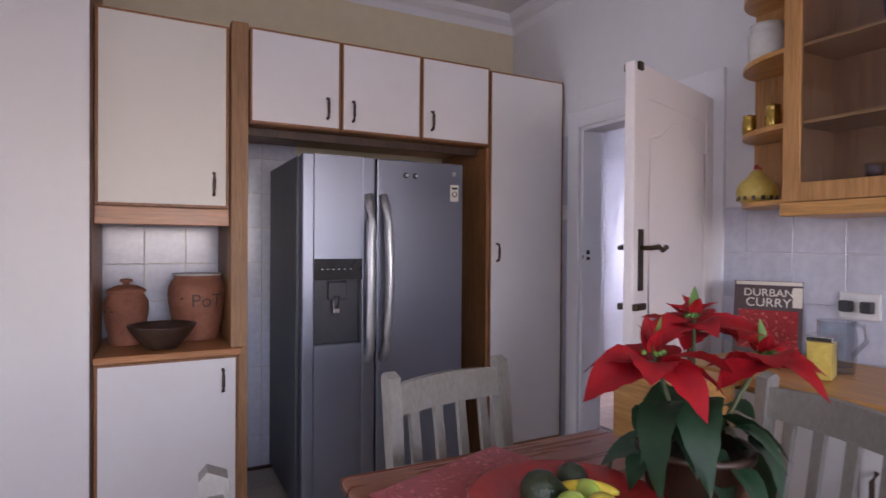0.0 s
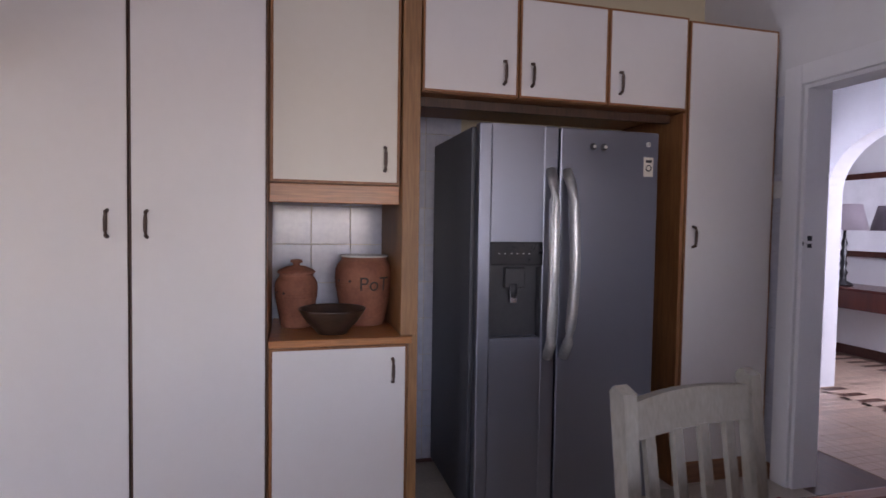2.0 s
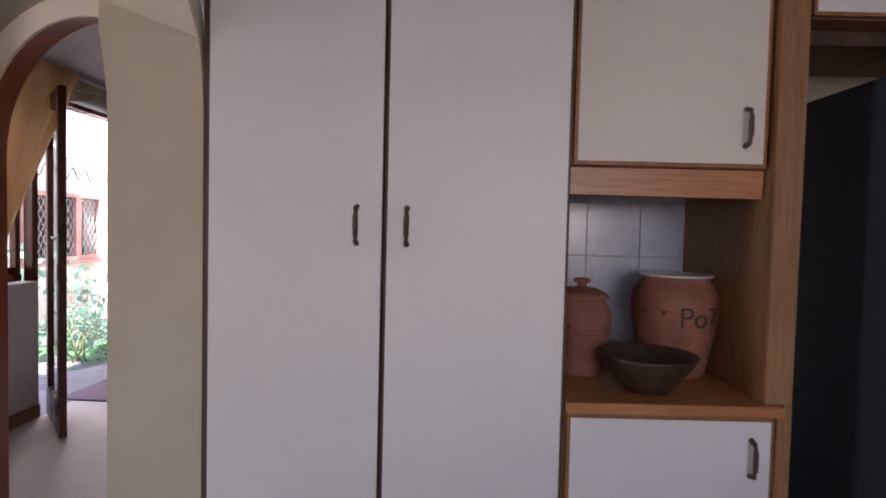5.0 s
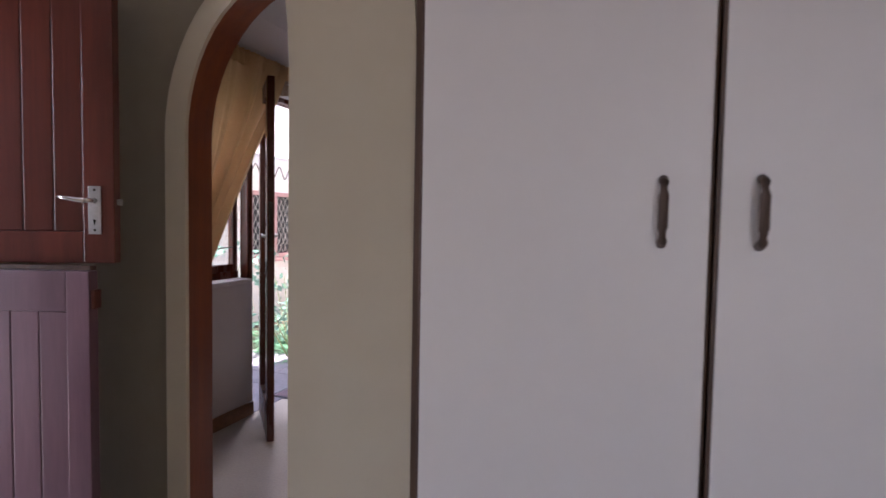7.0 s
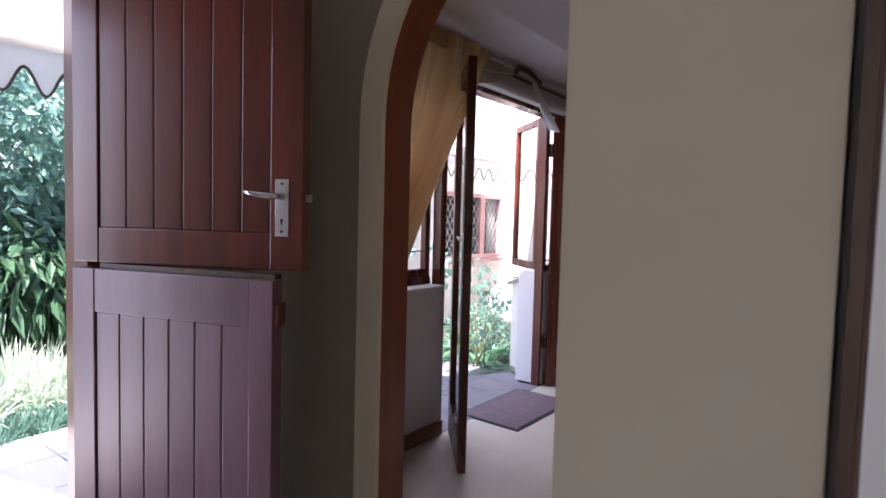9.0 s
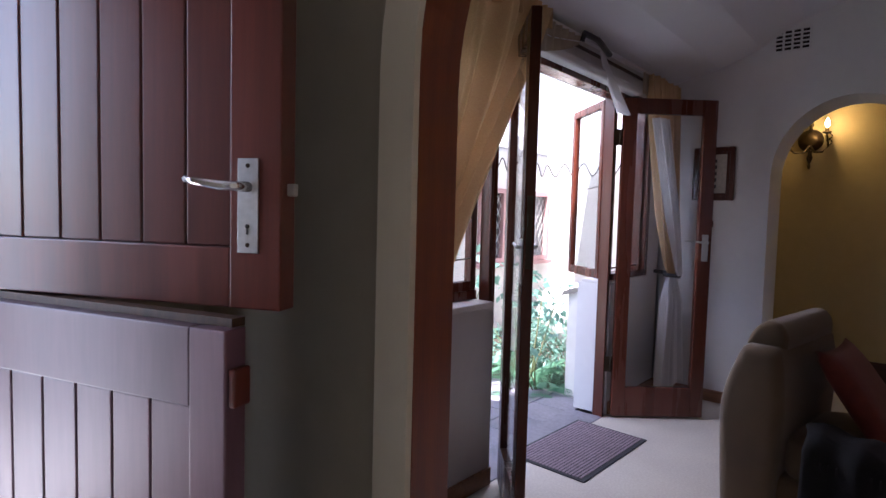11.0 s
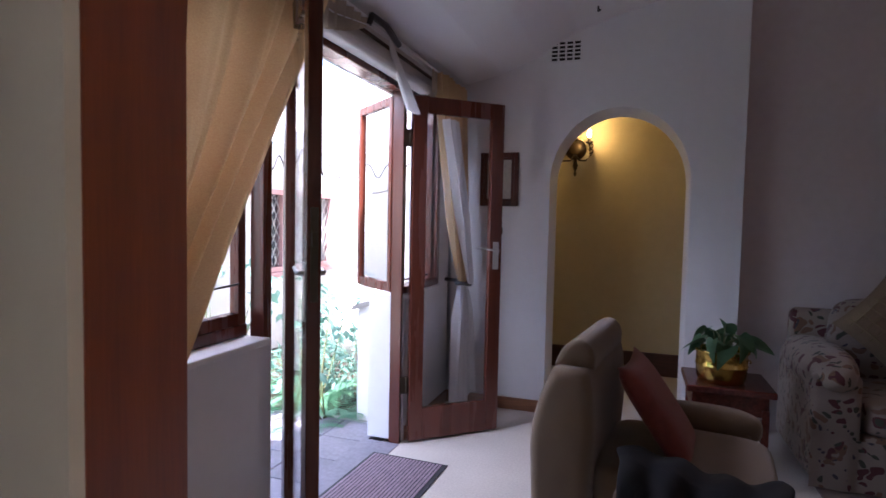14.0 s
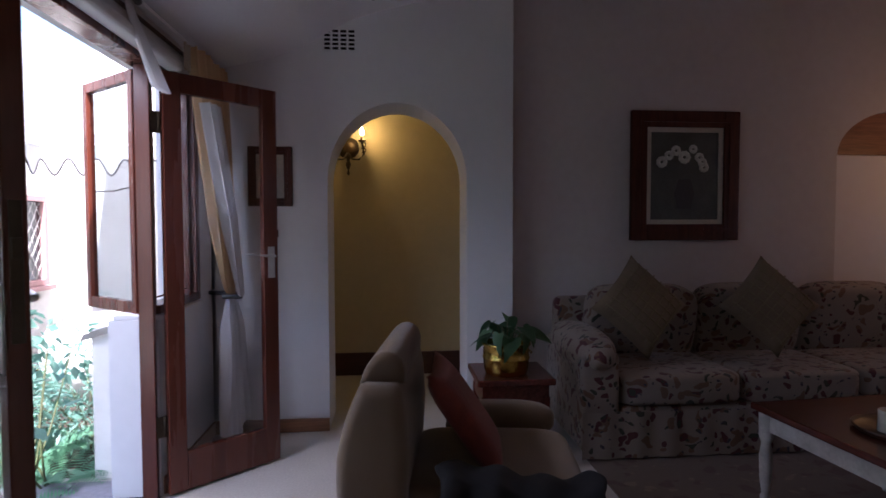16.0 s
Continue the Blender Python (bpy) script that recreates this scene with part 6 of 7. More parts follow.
SF = thing("sofa", "long floral-printed sofa against the sitting room wall", "sofa", pose(0.37, 7.14, 0))
part("base", bbox(-1.05, 1.15, -0.36, 0.36, 0.08, 0.30, 0.03, 3), M_FLORAL, SF, "floral base", smooth=True)
part("skirt", sheet(lambda u, v: (-1.28 + 2.66 * u, -0.385 + 0.006 * math.sin(u * 90), 0.02 + 0.26 * v), 120, 3), M_FLORAL, SF, "gathered floral skirt", smooth=True)
for k in range(3):
    part("seat_cushion", moved(puff(0.735, 0.66, 0.19, 0.28), Matrix.Translation((-0.685 + 0.735 * k, -0.05, 0.385))), M_FLORAL, SF, "square floral seat cushion")
    part("back_cushion", moved(puff(0.74, 0.22, 0.52, 0.42), pose(-0.685 + 0.735 * k, 0.24, 0.665, 12)), M_FLORAL, SF, "plump floral back cushion")
part("back", bbox(-1.24, 1.34, 0.28, 0.40, 0.08, 0.84, 0.05, 4), M_FLORAL, SF, "floral back", smooth=True)
for s, x in ((-1, -1.17), (1, 1.25)):
    part("arm", join(moved(puff(0.27, 0.80, 0.24, 0.8), Matrix.Translation((x, -0.02, 0.585))), bbox(x - 0.11, x + 0.11, -0.37, 0.36, 0.05, 0.60, 0.03, 3)), M_FLORAL, SF, "rolled floral arm", smooth=True)


def lattice_cushion(m, w):
    Cc = thing("lattice_cushion", "pale straw-coloured cushion with a ribbon lattice, on the sofa", "cushion", m, "lattice cushions")
    part("cover", pillow(w, w, 0.17), M_CUSHLAT, Cc, "pale straw cloth")
    t = 0.085
    def sy(u, v):
        return -t * max(0, (1 - u ** 4) * (1 - v ** 4)) ** 0.55 - 0.002
    for k in np.linspace(-0.75, 0.75, 7):
        for o in (0, 1):
            part("ribbon", tube([((w / 2) * (k if o else q) * 0.98, sy(k, q), (w / 2) * (q if o else k) * 0.98) for q in np.linspace(-0.85, 0.85, 9)], 0.005, 5), M_CUSHLINE, Cc)
    return Cc


lattice_cushion(pose(-0.45, 7.07, 0.82, -18, 0, 8) @ pose(0, 0, 0, 0, 45), 0.46)
lattice_cushion(pose(0.40, 7.09, 0.81, -18, 0, -4) @ pose(0, 0, 0, 0, 45), 0.46)

CT = thing("coffee_table", "coffee table with a dark top and chalky white legs", "table", Matrix.Translation((0.16, 5.76, 0)) @ Matrix.Rotation(radians(4), 4, "Z") @ Matrix.Diagonal((1.0, 1.0, 1.04, 1.0)))
part("tabletop", bbox(-0.38, 0.40, -0.60, 0.55, 0.425, 0.455, 0.006), M_CTTOP, CT, "dark polished top")
part("apron", join(bbox(-0.34, -0.32, -0.54, 0.50, 0.34, 0.424), bbox(0.33, 0.35, -0.54, 0.50, 0.34, 0.424), bbox(-0.32, 0.33, -0.55, -0.53, 0.34, 0.424), bbox(-0.32, 0.33, 0.49, 0.51, 0.34, 0.424)), M_CTLEG, CT, "chalky white apron")
for sx in (-0.33, 0.34):
    for sy in (-0.54, 0.50):
        part("leg", lathe([(0.001, 0), (0.018, 0), (0.024, 0.03), (0.016, 0.05), (0.026, 0.12), (0.030, 0.22), (0.020, 0.28), (0.032, 0.31), (0.034, 0.424), (0.001, 0.424)], 16, sx, sy), M_CTLEG, CT, "turned chalky white leg")
TR = thing("candle_tray", "dark round tray on the coffee table", "tray", pose(0.10, 5.84, 0.4745))
part("tray", lathe([(0.001, 0), (0.16, 0), (0.175, 0.02), (0.17, 0.022), (0.155, 0.006), (0.001, 0.006)], 36), M_DARKBOWL, TR, "dark wooden tray")
for dx, dy, h in ((-0.06, 0.0, 0.085), (0.06, 0.04, 0.075), (0.02, -0.07, 0.11)):
    small("candle", "thick cream candle standing on the dark tray", "candle", pose(0.10 + dx, 5.84 + dy, 0.481), lathe([(0.001, 0), (0.040, 0), (0.040, h), (0.036, h + 0.003), (0.030, h - 0.004), (0.001, h - 0.006)], 28), M_CANDLE)
OT = thing("footstool", "round floral-printed footstool near the coffee table", "footstool", pose(-0.42, 4.98, 0))
part("cushion", moved(puff(0.48, 0.48, 0.36, 0.6), Matrix.Translation((0, 0, 0.22))), M_FLORAL, OT, "floral padded body")
part("base", lathe([(0.001, 0), (0.17, 0), (0.18, 0.06), (0.001, 0.06)], 28), M_DKTRIM, OT, "dark wooden base")
RG = thing("rug", "faded brown patterned rug under the coffee table", "rug", pose(0.15, 5.80, 0.0005))
part("woven_cloth", bbox(-1.02, 1.5, -0.95, 1.02, 0, 0.010, 0.004), M_RUG, RG, "faded brown wool pile")


def picture(name, label, m, w, h, fw, mat_w, art):
    Pc = thing(name, label, "picture", m)
    fr = join(bbox(-w / 2, -w / 2 + fw, -0.035, 0, -h / 2, h / 2, 0.006), bbox(w / 2 - fw, w / 2, -0.035, 0, -h / 2, h / 2, 0.006), bbox(-w / 2 + fw, w / 2 - fw, -0.034, 0, h / 2 - fw, h / 2, 0.006), bbox(-w / 2 + fw, w / 2 - fw, -0.034, 0, -h / 2, -h / 2 + fw, 0.006))
    part("frame", fr, M_FRAME, Pc, "dark brown wooden frame")
    e1, e2, g1, g2 = w / 2 - fw * 0.7, w / 2 - fw * 0.55, h / 2 - fw * 0.7, h / 2 - fw * 0.55
    part("bead", join(bbox(-e2, -e1, -0.040, -0.034, -g2, g2), bbox(e1, e2, -0.040, -0.034, -g2, g2), bbox(-e1, e1, -0.040, -0.033, g1, g2), bbox(-e1, e1, -0.040, -0.033, -g2, -g1)), M_FRAME, Pc, "raised dark bead")
    iw, ih = w / 2 - fw, h / 2 - fw
    part("mount", join(bbox(-iw, -iw + mat_w, -0.020, -0.004, -ih, ih), bbox(iw - mat_w, iw, -0.020, -0.004, -ih, ih), bbox(-iw + mat_w, iw - mat_w, -0.020, -0.004, ih - mat_w, ih), bbox(-iw + mat_w, iw - mat_w, -0.020, -0.004, -ih, -ih + mat_w)), M_MOUNT, Pc, "pale inner mount")
    part("canvas", bbox(-iw + mat_w, iw - mat_w, -0.012, -0.003, -ih + mat_w, ih - mat_w), M_CANVAS if art else M_MOUNT, Pc, "dusky painted canvas" if art else "pale print")
    return Pc


PC = picture("flower_painting", "framed painting of white flowers in a dark vase above the sofa", pose(0.105, 7.613, 1.659) @ Matrix.Scale(1.145, 4), 0.69, 0.79, 0.10, 0.028, True)
for (x, z, r) in [(-0.145, 0.085, 0.036), (-0.055, 0.155, 0.032), (0.0, 0.115, 0.040), (0.055, 0.165, 0.028), (-0.10, 0.125, 0.03), (0.095, 0.115, 0.030), (0.125, 0.055, 0.032), (0.115, 0.085, 0.03)]:
    bms = []
    for k in range(9):
        a = k * 0.698
        bms.append(moved(lathe([(0.001, 0), (r * 0.42, 0), (r * 0.3, 0.003), (0.001, 0.004)], 8), pose(x + r * 0.62 * math.cos(a), -0.0125, z + r * 0.62 * math.sin(a), 90)))
    part("painted_flower", join(*bms), M_PETAL, PC, "painted white flower")
part("painted_vase", prism([(-0.045, -0.20), (0.045, -0.20), (0.065, -0.10), (0.04, -0.02), (-0.04, -0.02), (-0.065, -0.10)], "y", -0.0155, -0.0122), M_FRSIDE, PC, "dark painted vase")
P2 = picture("small_picture", "small dark-framed print beside the arch", pose(-2.70, 7.398, 1.62), 0.27, 0.37, 0.05, 0.035, False)
for k in range(5):
    part("figure_bar", bbox(-0.018, 0.018, -0.016, -0.0125, -0.10 + 0.045 * k, -0.075 + 0.045 * k), M_DKPLASTIC, P2, "dark print mark")

VT = thing("air_vent", "pierced terracotta-style air brick high on the wall", "vent", pose(-2.27, 7.397, 2.475))
part("plate", bbox(-0.105, 0.105, -0.004, 0.003, -0.070, 0.070), M_WALL, VT, "white painted vent plate")
for i in range(4):
    for j in range(5):
        part("slot", bbox(-0.092 + 0.050 * i, -0.056 + 0.050 * i, -0.0075, -0.0035, -0.062 + 0.0265 * j, -0.047 + 0.0265 * j), M_BLACK, VT)

# sconce in the passage
SC = thing("wall_sconce", "bronze two-arm candle sconce glowing on the mustard wall", "lamp", pose(-2.32, 8.745, 1.985) @ Matrix.Scale(1.3, 4))
part("backplate", moved(lathe([(0.001, 0), (0.066, 0), (0.072, 0.008), (0.058, 0.014), (0.050, 0.030), (0.030, 0.040), (0.001, 0.043)], 28), pose(0, 0, 0, 90)), M_IRON, SC, "round bronze boss")
part("finial", lathe([(0.001, -0.185), (0.006, -0.18), (0.010, -0.165), (0.005, -0.15), (0.012, -0.13), (0.018, -0.11), (0.010, -0.09), (0.014, -0.06), (0.001, -0.05)], 14, 0, -0.02), M_IRON, SC, "turned bronze pendant finial")
part("finial", lathe([(0.001, 0.05), (0.014, 0.06), (0.008, 0.08), (0.016, 0.095), (0.010, 0.11), (0.004, 0.135), (0.001, 0.145)], 14, 0, -0.02), M_IRON, SC, "turned bronze top finial")
for s in (-1, 1):
    for dz_ in (-0.018, 0.020):
        part("scroll", tube([(s * (0.100 + 0.016 * math.cos(a)), -0.035, dz_ + 0.016 * math.sin(a)) for a in np.linspace(-2.2, 2.6, 12)], 0.0045, 6), M_IRON, SC)
    ar = part("arm", tube([(0, -0.03, -0.03), (s * 0.03, -0.06, -0.080), (s * 0.075, -0.09, -0.085), (s * 0.108, -0.10, -0.050), (s * 0.100, -0.10, 0.0), (s * 0.095, -0.10, 0.028)], 0.006, 8), M_IRON, SC, "curved bronze arm")
    part("drip_cup", lathe([(0.001, 0.022), (0.024, 0.032), (0.026, 0.040), (0.010, 0.036), (0.001, 0.036)], 18, s * 0.095, -0.10), M_IRON, ar)
    part("candle_tube", lathe([(0.001, 0.036), (0.010, 0.036), (0.010, 0.066), (0.001, 0.066)], 14, s * 0.095, -0.10), M_IRON, ar, "dark candle tube")
part("bulb", lathe([(0.001, 0.067), (0.010, 0.073), (0.014, 0.088), (0.009, 0.110), (0.001, 0.125)], 16, 0.095, -0.10), M_BULB, SC, "lit candle bulb")
CB = thing("beam_hook", "small dark ceiling hook", "hook", pose(-2.05, 7.10, CZ(-2.05)))
part("hook", tube([(0, 0, 0.0), (0, 0, -0.03), (0.015, -0.05, -0.04)], 0.006, 6), M_DKPLASTIC, CB)

# ---- outside ----
struct("pavement_1", bbox(-5.2, -3.30, 1.2, 4.3, -0.12, -0.062), M_GROUT, "mortar bed of the garden paving")
struct("pavement_2", bbox(-4.6, -3.30, 5.0, 6.95, -0.12, -0.052), M_GROUT, "mortar bed of the slate step")
struct("threshold_slab", bbox(-3.30, -3.066, 5.30, 6.52, -0.12, 0.004), M_SLATE, "grey slate threshold")
struct("threshold_slab_lobby", bbox(-3.30, -3.095, 2.38, 3.27, -0.12, 0.004), M_SLATE, "grey slate threshold")
XW, YW = -5.5, 10.2
struct("wall_courtyard_west", join(bbox(XW - 0.25, XW, 5.75, 8.35, -0.2, 3.2), bbox(XW - 0.25, XW, 9.95, YW + 0.3, -0.2, 3.2), bbox(XW - 0.25, XW, 8.35, 9.95, -0.2, 0.72), bbox(XW - 0.25, XW, 8.35, 9.95, 1.62, 3.2)), M_EXTWALL, "white lime-washed courtyard wall with a window")
struct("wall_courtyard_north", bbox(XW - 0.25, -3.05, YW, YW + 0.3, -0.2, 3.2), M_EXTWALL, "white lime-washed courtyard wall")
struct("wall_outer_niche", bbox(-3.30, -3.05, 7.40, YW, -0.2, 3.2), M_EXTWALL, "white house wall")
struct("wall_garden_pier", bbox(-3.56, -3.305, 6.93, 7.05, -0.12, 0.76, 0.015), M_EXTWALL, "low white garden pier")
struct("trim_pier_cap", prism([(-3.60, 0.70), (-3.58, 0.74), (-3.30, 0.83), (-3.30, 0.79)], "y", 6.90, 7.08), M_GREYCHAIR, "sloping grey tile cap")
WE = thing("window_4", "diamond-leaded window with a faded red frame in the white wall", "window", pose(XW, 9.15, 1.17))
WE["kind"] = "structure"
for k in range(3):
    y0 = -0.78 + 0.52 * k
    fr = part("window_frame", join(bbox(-0.05, 0.03, y0, y0 + 0.055, -0.45, 0.45, 0.003), bbox(-0.05, 0.03, y0 + 0.465, y0 + 0.519, -0.45, 0.45, 0.003), bbox(-0.05, 0.03, y0 + 0.055, y0 + 0.465, 0.395, 0.45, 0.003), bbox(-0.05, 0.03, y0 + 0.055, y0 + 0.465, -0.45, -0.395, 0.003)), M_PINKWOOD, WE, "faded red casement frame")
    part("pane", bbox(-0.022, -0.016, y0 + 0.055, y0 + 0.465, -0.395, 0.395), M_DGLASS, fr, "dark glass")
    lb = []
    yc0, yc1, zc0, zc1 = y0 + 0.055, y0 + 0.465, -0.395, 0.395
    sl = 1.6
    for q in np.arange(-1.2, 1.3, 0.16):
        for sg in (-1, 1):
            pts = []
            for yy in np.linspace(yc0, yc1, 30):
                z = sg * sl * (yy - (yc0 + yc1) / 2) + q
                if zc0 <= z <= zc1:
                    pts.append((-0.012, yy, z))
            if len(pts) > 2:
                lb.append(tube([pts[0], pts[-1]], 0.0035, 4))
    part("lattice", join(*lb), M_EXTWALL, fr, "pale diamond lattice")
part("window_sill", bbox(-0.05, 0.08, -0.82, 0.82, -0.50, -0.452, 0.006), M_PINKWOOD, WE, "faded red sill")
# near-black sheet added for the shade of the unseen room
struct("wall_behind_window", bbox(XW - 0.6, XW - 0.3, 8.2, 10.1, 0.4, 2.0), M_DARKROOM, "dark sheet standing in for the unlit room behind the leaded window")


def awning(name, origin, rot, length, proj, z_out, z_in, drop=0.17, base=0.14, pitch=0.22):
    """A canvas awning: local x along the wall, y outwards."""
    A = thing(name, "white canvas awning with a scalloped valance over the courtyard", "awning", Matrix.Translation(origin) @ Matrix.Rotation(radians(rot), 4, "Z"))
    part("canvas", sheet(lambda u, v: (length * u, proj * v, z_in + (z_out - z_in) * v - 0.03 * math.sin(math.pi * v)), 12, 10), M_AWN, A, "white canvas", smooth=True)
    n = int(length / pitch)
    def val(u, v):
        sc_ = 0.5 - 0.5 * math.cos(2 * math.pi * n * u)
        return (length * u, proj + 0.004, z_out - v * (base + drop * sc_))
    part("valance", sheet(val, n * 12, 3), M_AWN, A, "scalloped white valance", smooth=True)
    part("braid", tube([(length * i / (n * 12), proj + 0.006, z_out - base - drop * (0.5 - 0.5 * math.cos(2 * math.pi * i / 12))) for i in range(n * 12 + 1)], 0.008, 4), M_AWNTRIM, A, "dark braid edge")
    part("bar", tube([(0, proj - 0.01, z_out - 0.005), (length, proj - 0.01, z_out - 0.005)], 0.018, 8), M_EXTWALL, A, "white front bar")
    for x in (0.02, length - 0.02):
        part("arm", tube([(x, 0.02, z_in - 0.5), (x, proj - 0.01, z_out - 0.01)], 0.012, 6), M_EXTWALL, A, "white awning arm")
    return A


awning("awning", (XW, 5.7, 0), 0, 3.2, 0.57, 2.01, 2.62, 0.14, 0.12)
bpy.data.objects["awning"].matrix_world = Matrix.Translation((XW, YW - 1.3, 0)) @ Matrix.Rotation(radians(-90), 4, "Z")
awning("awning", (-3.31, YW, 0), 180, 1.62, 1.3, 2.01, 2.66, 0.14, 0.12)
awning("awning", (-3.35, 2.2, 0), 90, 2.7, 1.05, 2.06, 2.45, 0.13, 0.11, 0.18)


def leaf_cloud(n, shape, size, seed, droop=0.5, slim=0.45):
    """Many small leaves spread over the outside of lumpy ellipsoids. shape: (x, y, z, rx, ry, rz) each."""
    rg = np.random.RandomState(seed)
    vs, fs = [], []
    for k in range(n):
        cx, cy, cz, rx, ry, rz = shape[rg.randint(len(shape))]
        d = rg.normal(size=3)
        d /= np.linalg.norm(d)
        rr = 0.55 + 0.5 * rg.rand() ** 0.6
        p = np.array([cx + d[0] * rx * rr, cy + d[1] * ry * rr, cz + d[2] * rz * rr])
        a = d + rg.normal(size=3) * 0.6
        a[2] -= droop
        a /= np.linalg.norm(a)
        b = np.cross(a, rg.normal(size=3))
        b /= np.linalg.norm(b)
        nn = np.cross(a, b)
        L = size * (0.6 + 0.8 * rg.rand())
        w = L * slim
        i = len(vs)
        vs += [tuple(p), tuple(p + a * L * 0.45 + b * w / 2 + nn * 0.04 * L), tuple(p + a * L), tuple(p + a * L * 0.45 - b * w / 2 + nn * 0.04 * L)]
        fs += [(i, i + 1, i + 2), (i, i + 2, i + 3)]
    me = bpy.data.meshes.new("leaves")
    me.from_pydata(vs, [], fs)
    return me


def shrub(name, label, origin, shape, n, size, mat, seed, slim=0.45, twigs=9):
    S = thing(name, label, "shrub", Matrix.Translation(origin))
    me = leaf_cloud(n, shape, size, seed, slim=slim)
    me.materials.append(mat)
    o = new("crown", me)
    o.parent = S
    tagged(o, "loose leafy crown")
    rg = random.Random(seed)
    bms = []
    for k in range(twigs):
        cx, cy, cz, rx, ry, rz = shape[rg.randrange(len(shape))]
        tx, ty, tz = cx + rg.uniform(-0.7, 0.7) * rx, cy + rg.uniform(-0.7, 0.7) * ry, cz + rg.uniform(-0.2, 0.6) * rz
        bms.append(tube([(0.02 * k, 0.01 * k, 0.0), (tx * 0.4 + 0.05, ty * 0.4, tz * 0.45), (tx * 0.8, ty * 0.8 + 0.03, tz * 0.8), (tx, ty, tz)], [0.007, 0.005, 0.004, 0.002], 5))
    part("stem", join(*bms), M_STEM, S, "thin woody stems")
    return S


shrub("fern", "light green fern at the foot of the courtyard wall", (-3.95, 7.55, -0.12), [(0, 0, 0.28, 0.34, 0.30, 0.24), (0.35, 0.1, 0.22, 0.25, 0.25, 0.2), (-0.3, -0.1, 0.25, 0.3, 0.3, 0.22)], 1500, 0.075, M_LEAF, 3, 0.26)
shrub("garden_shrub", "thin leafy shrub with open twigs outside the garden door", (-3.85, 6.75, -0.12), [(0, 0, 0.55, 0.25, 0.3, 0.3), (-0.25, 0.25, 0.85, 0.22, 0.25, 0.2), (0.1, 0.3, 0.75, 0.2, 0.25, 0.15)], 120, 0.085, M_LEAF, 5, 0.6, 9)
shrub("garden_shrub", "thin leafy shrub with open twigs outside the garden door", (-4.35, 6.3, -0.12), [(0, 0, 0.45, 0.35, 0.3, 0.35), (0.1, 0.2, 0.95, 0.25, 0.3, 0.25)], 120, 0.08, M_LEAF, 6, 0.6, 9)
shrub("fern", "light green fern at the foot of the courtyard wall", (-4.4, 8.4, -0.12), [(0, 0, 0.25, 0.5, 0.4, 0.25), (0.5, 0.2, 0.3, 0.4, 0.3, 0.25)], 1000, 0.08, M_LEAF, 8, 0.28)


def fern(x, y, n, L, seed):
    """Arching fronds from one root, each with paired leaflets."""
    rf = random.Random(seed)
    G = thing("fern", "fresh green fern with arching fronds at the doorstep", "fern", pose(x, y, -0.12))
    vs, fs = [], []
    for k in range(n):
        a = 6.2832 * k / n + rf.uniform(-0.3, 0.3)
        l, lean = L * rf.uniform(0.7, 1.15), rf.uniform(0.55, 1.0)
        d = Vector((math.cos(a), math.sin(a), 0))
        sd = Vector((-d.y, d.x, 0))
        for i in range(1, 22):
            u = i / 21
            p = d * (l * lean * u) + Vector((0, 0, l * (0.95 * u - 0.85 * lean * u * u)))
            wl = 0.24 * l * math.sin(math.pi * (0.12 + 0.86 * u)) ** 0.8
            for sg in (-1, 1):
                q = p + sd * sg * wl + d * wl * 0.35 - Vector((0, 0, wl * 0.25))
                m_ = (p + q) / 2
                e = d * (l * 0.018)
                j = len(vs)
                vs += [tuple(p), tuple(m_ + e), tuple(q), tuple(m_ - e)]
                fs += [(j, j + 1, j + 2, j + 3)]
    me = bpy.data.meshes.new("frond")
    me.from_pydata(vs, [], fs)
    me.materials.append(M_FERN)
    o = new("fronds", me)
    o.parent = G
    return G


for (x_, y_, n_, l_) in ((-3.74, 7.00, 15, 0.42), (-4.05, 7.25, 14, 0.48), (-3.85, 6.70, 11, 0.34), (-4.30, 6.85, 13, 0.42), (-4.55, 7.5, 13, 0.5), (-4.75, 6.6, 11, 0.4)):
    fern(x_, y_, n_, l_, int(abs(x_ * 37 + y_ * 11)))
struct("wall_curved_planter", lathe([(0.001, -0.12), (0.62, -0.12), (0.62, 0.32), (0.55, 0.42), (0.35, 0.50), (0.001, 0.52)], 40, -4.45, 9.2), M_EXTWALL, "rounded white garden seat wall")

rg = random.Random(12)
BIG = thing("garden_hedge", "dense leafy evergreen shrubs behind the flower bed", "shrub", pose(-7.2, 3.9, -0.12))
me = leaf_cloud(26000, [(0, -1.6, 1.3, 0.9, 1.1, 1.1), (0, 0.0, 1.45, 1.0, 1.0, 1.2), (0.1, 1.4, 1.3, 0.9, 0.9, 1.2), (0.3, 0.5, 2.1, 0.8, 1.2, 0.7), (0.2, -1.0, 2.2, 0.8, 1.1, 0.6), (0.4, 0.9, 0.9, 0.6, 0.8, 0.6)], 0.115, 21, slim=0.42)
me.materials.append(M_LEAF)
o = new("crown", me)
o.parent = BIG
tagged(o, "dense leafy crown")
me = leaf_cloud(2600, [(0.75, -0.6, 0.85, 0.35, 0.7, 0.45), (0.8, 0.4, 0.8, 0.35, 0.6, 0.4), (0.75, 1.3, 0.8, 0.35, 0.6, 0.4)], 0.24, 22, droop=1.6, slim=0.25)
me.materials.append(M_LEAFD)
o = new("hanging_leaves", me)
o.parent = BIG
tagged(o, "long drooping leaves")
bms = []
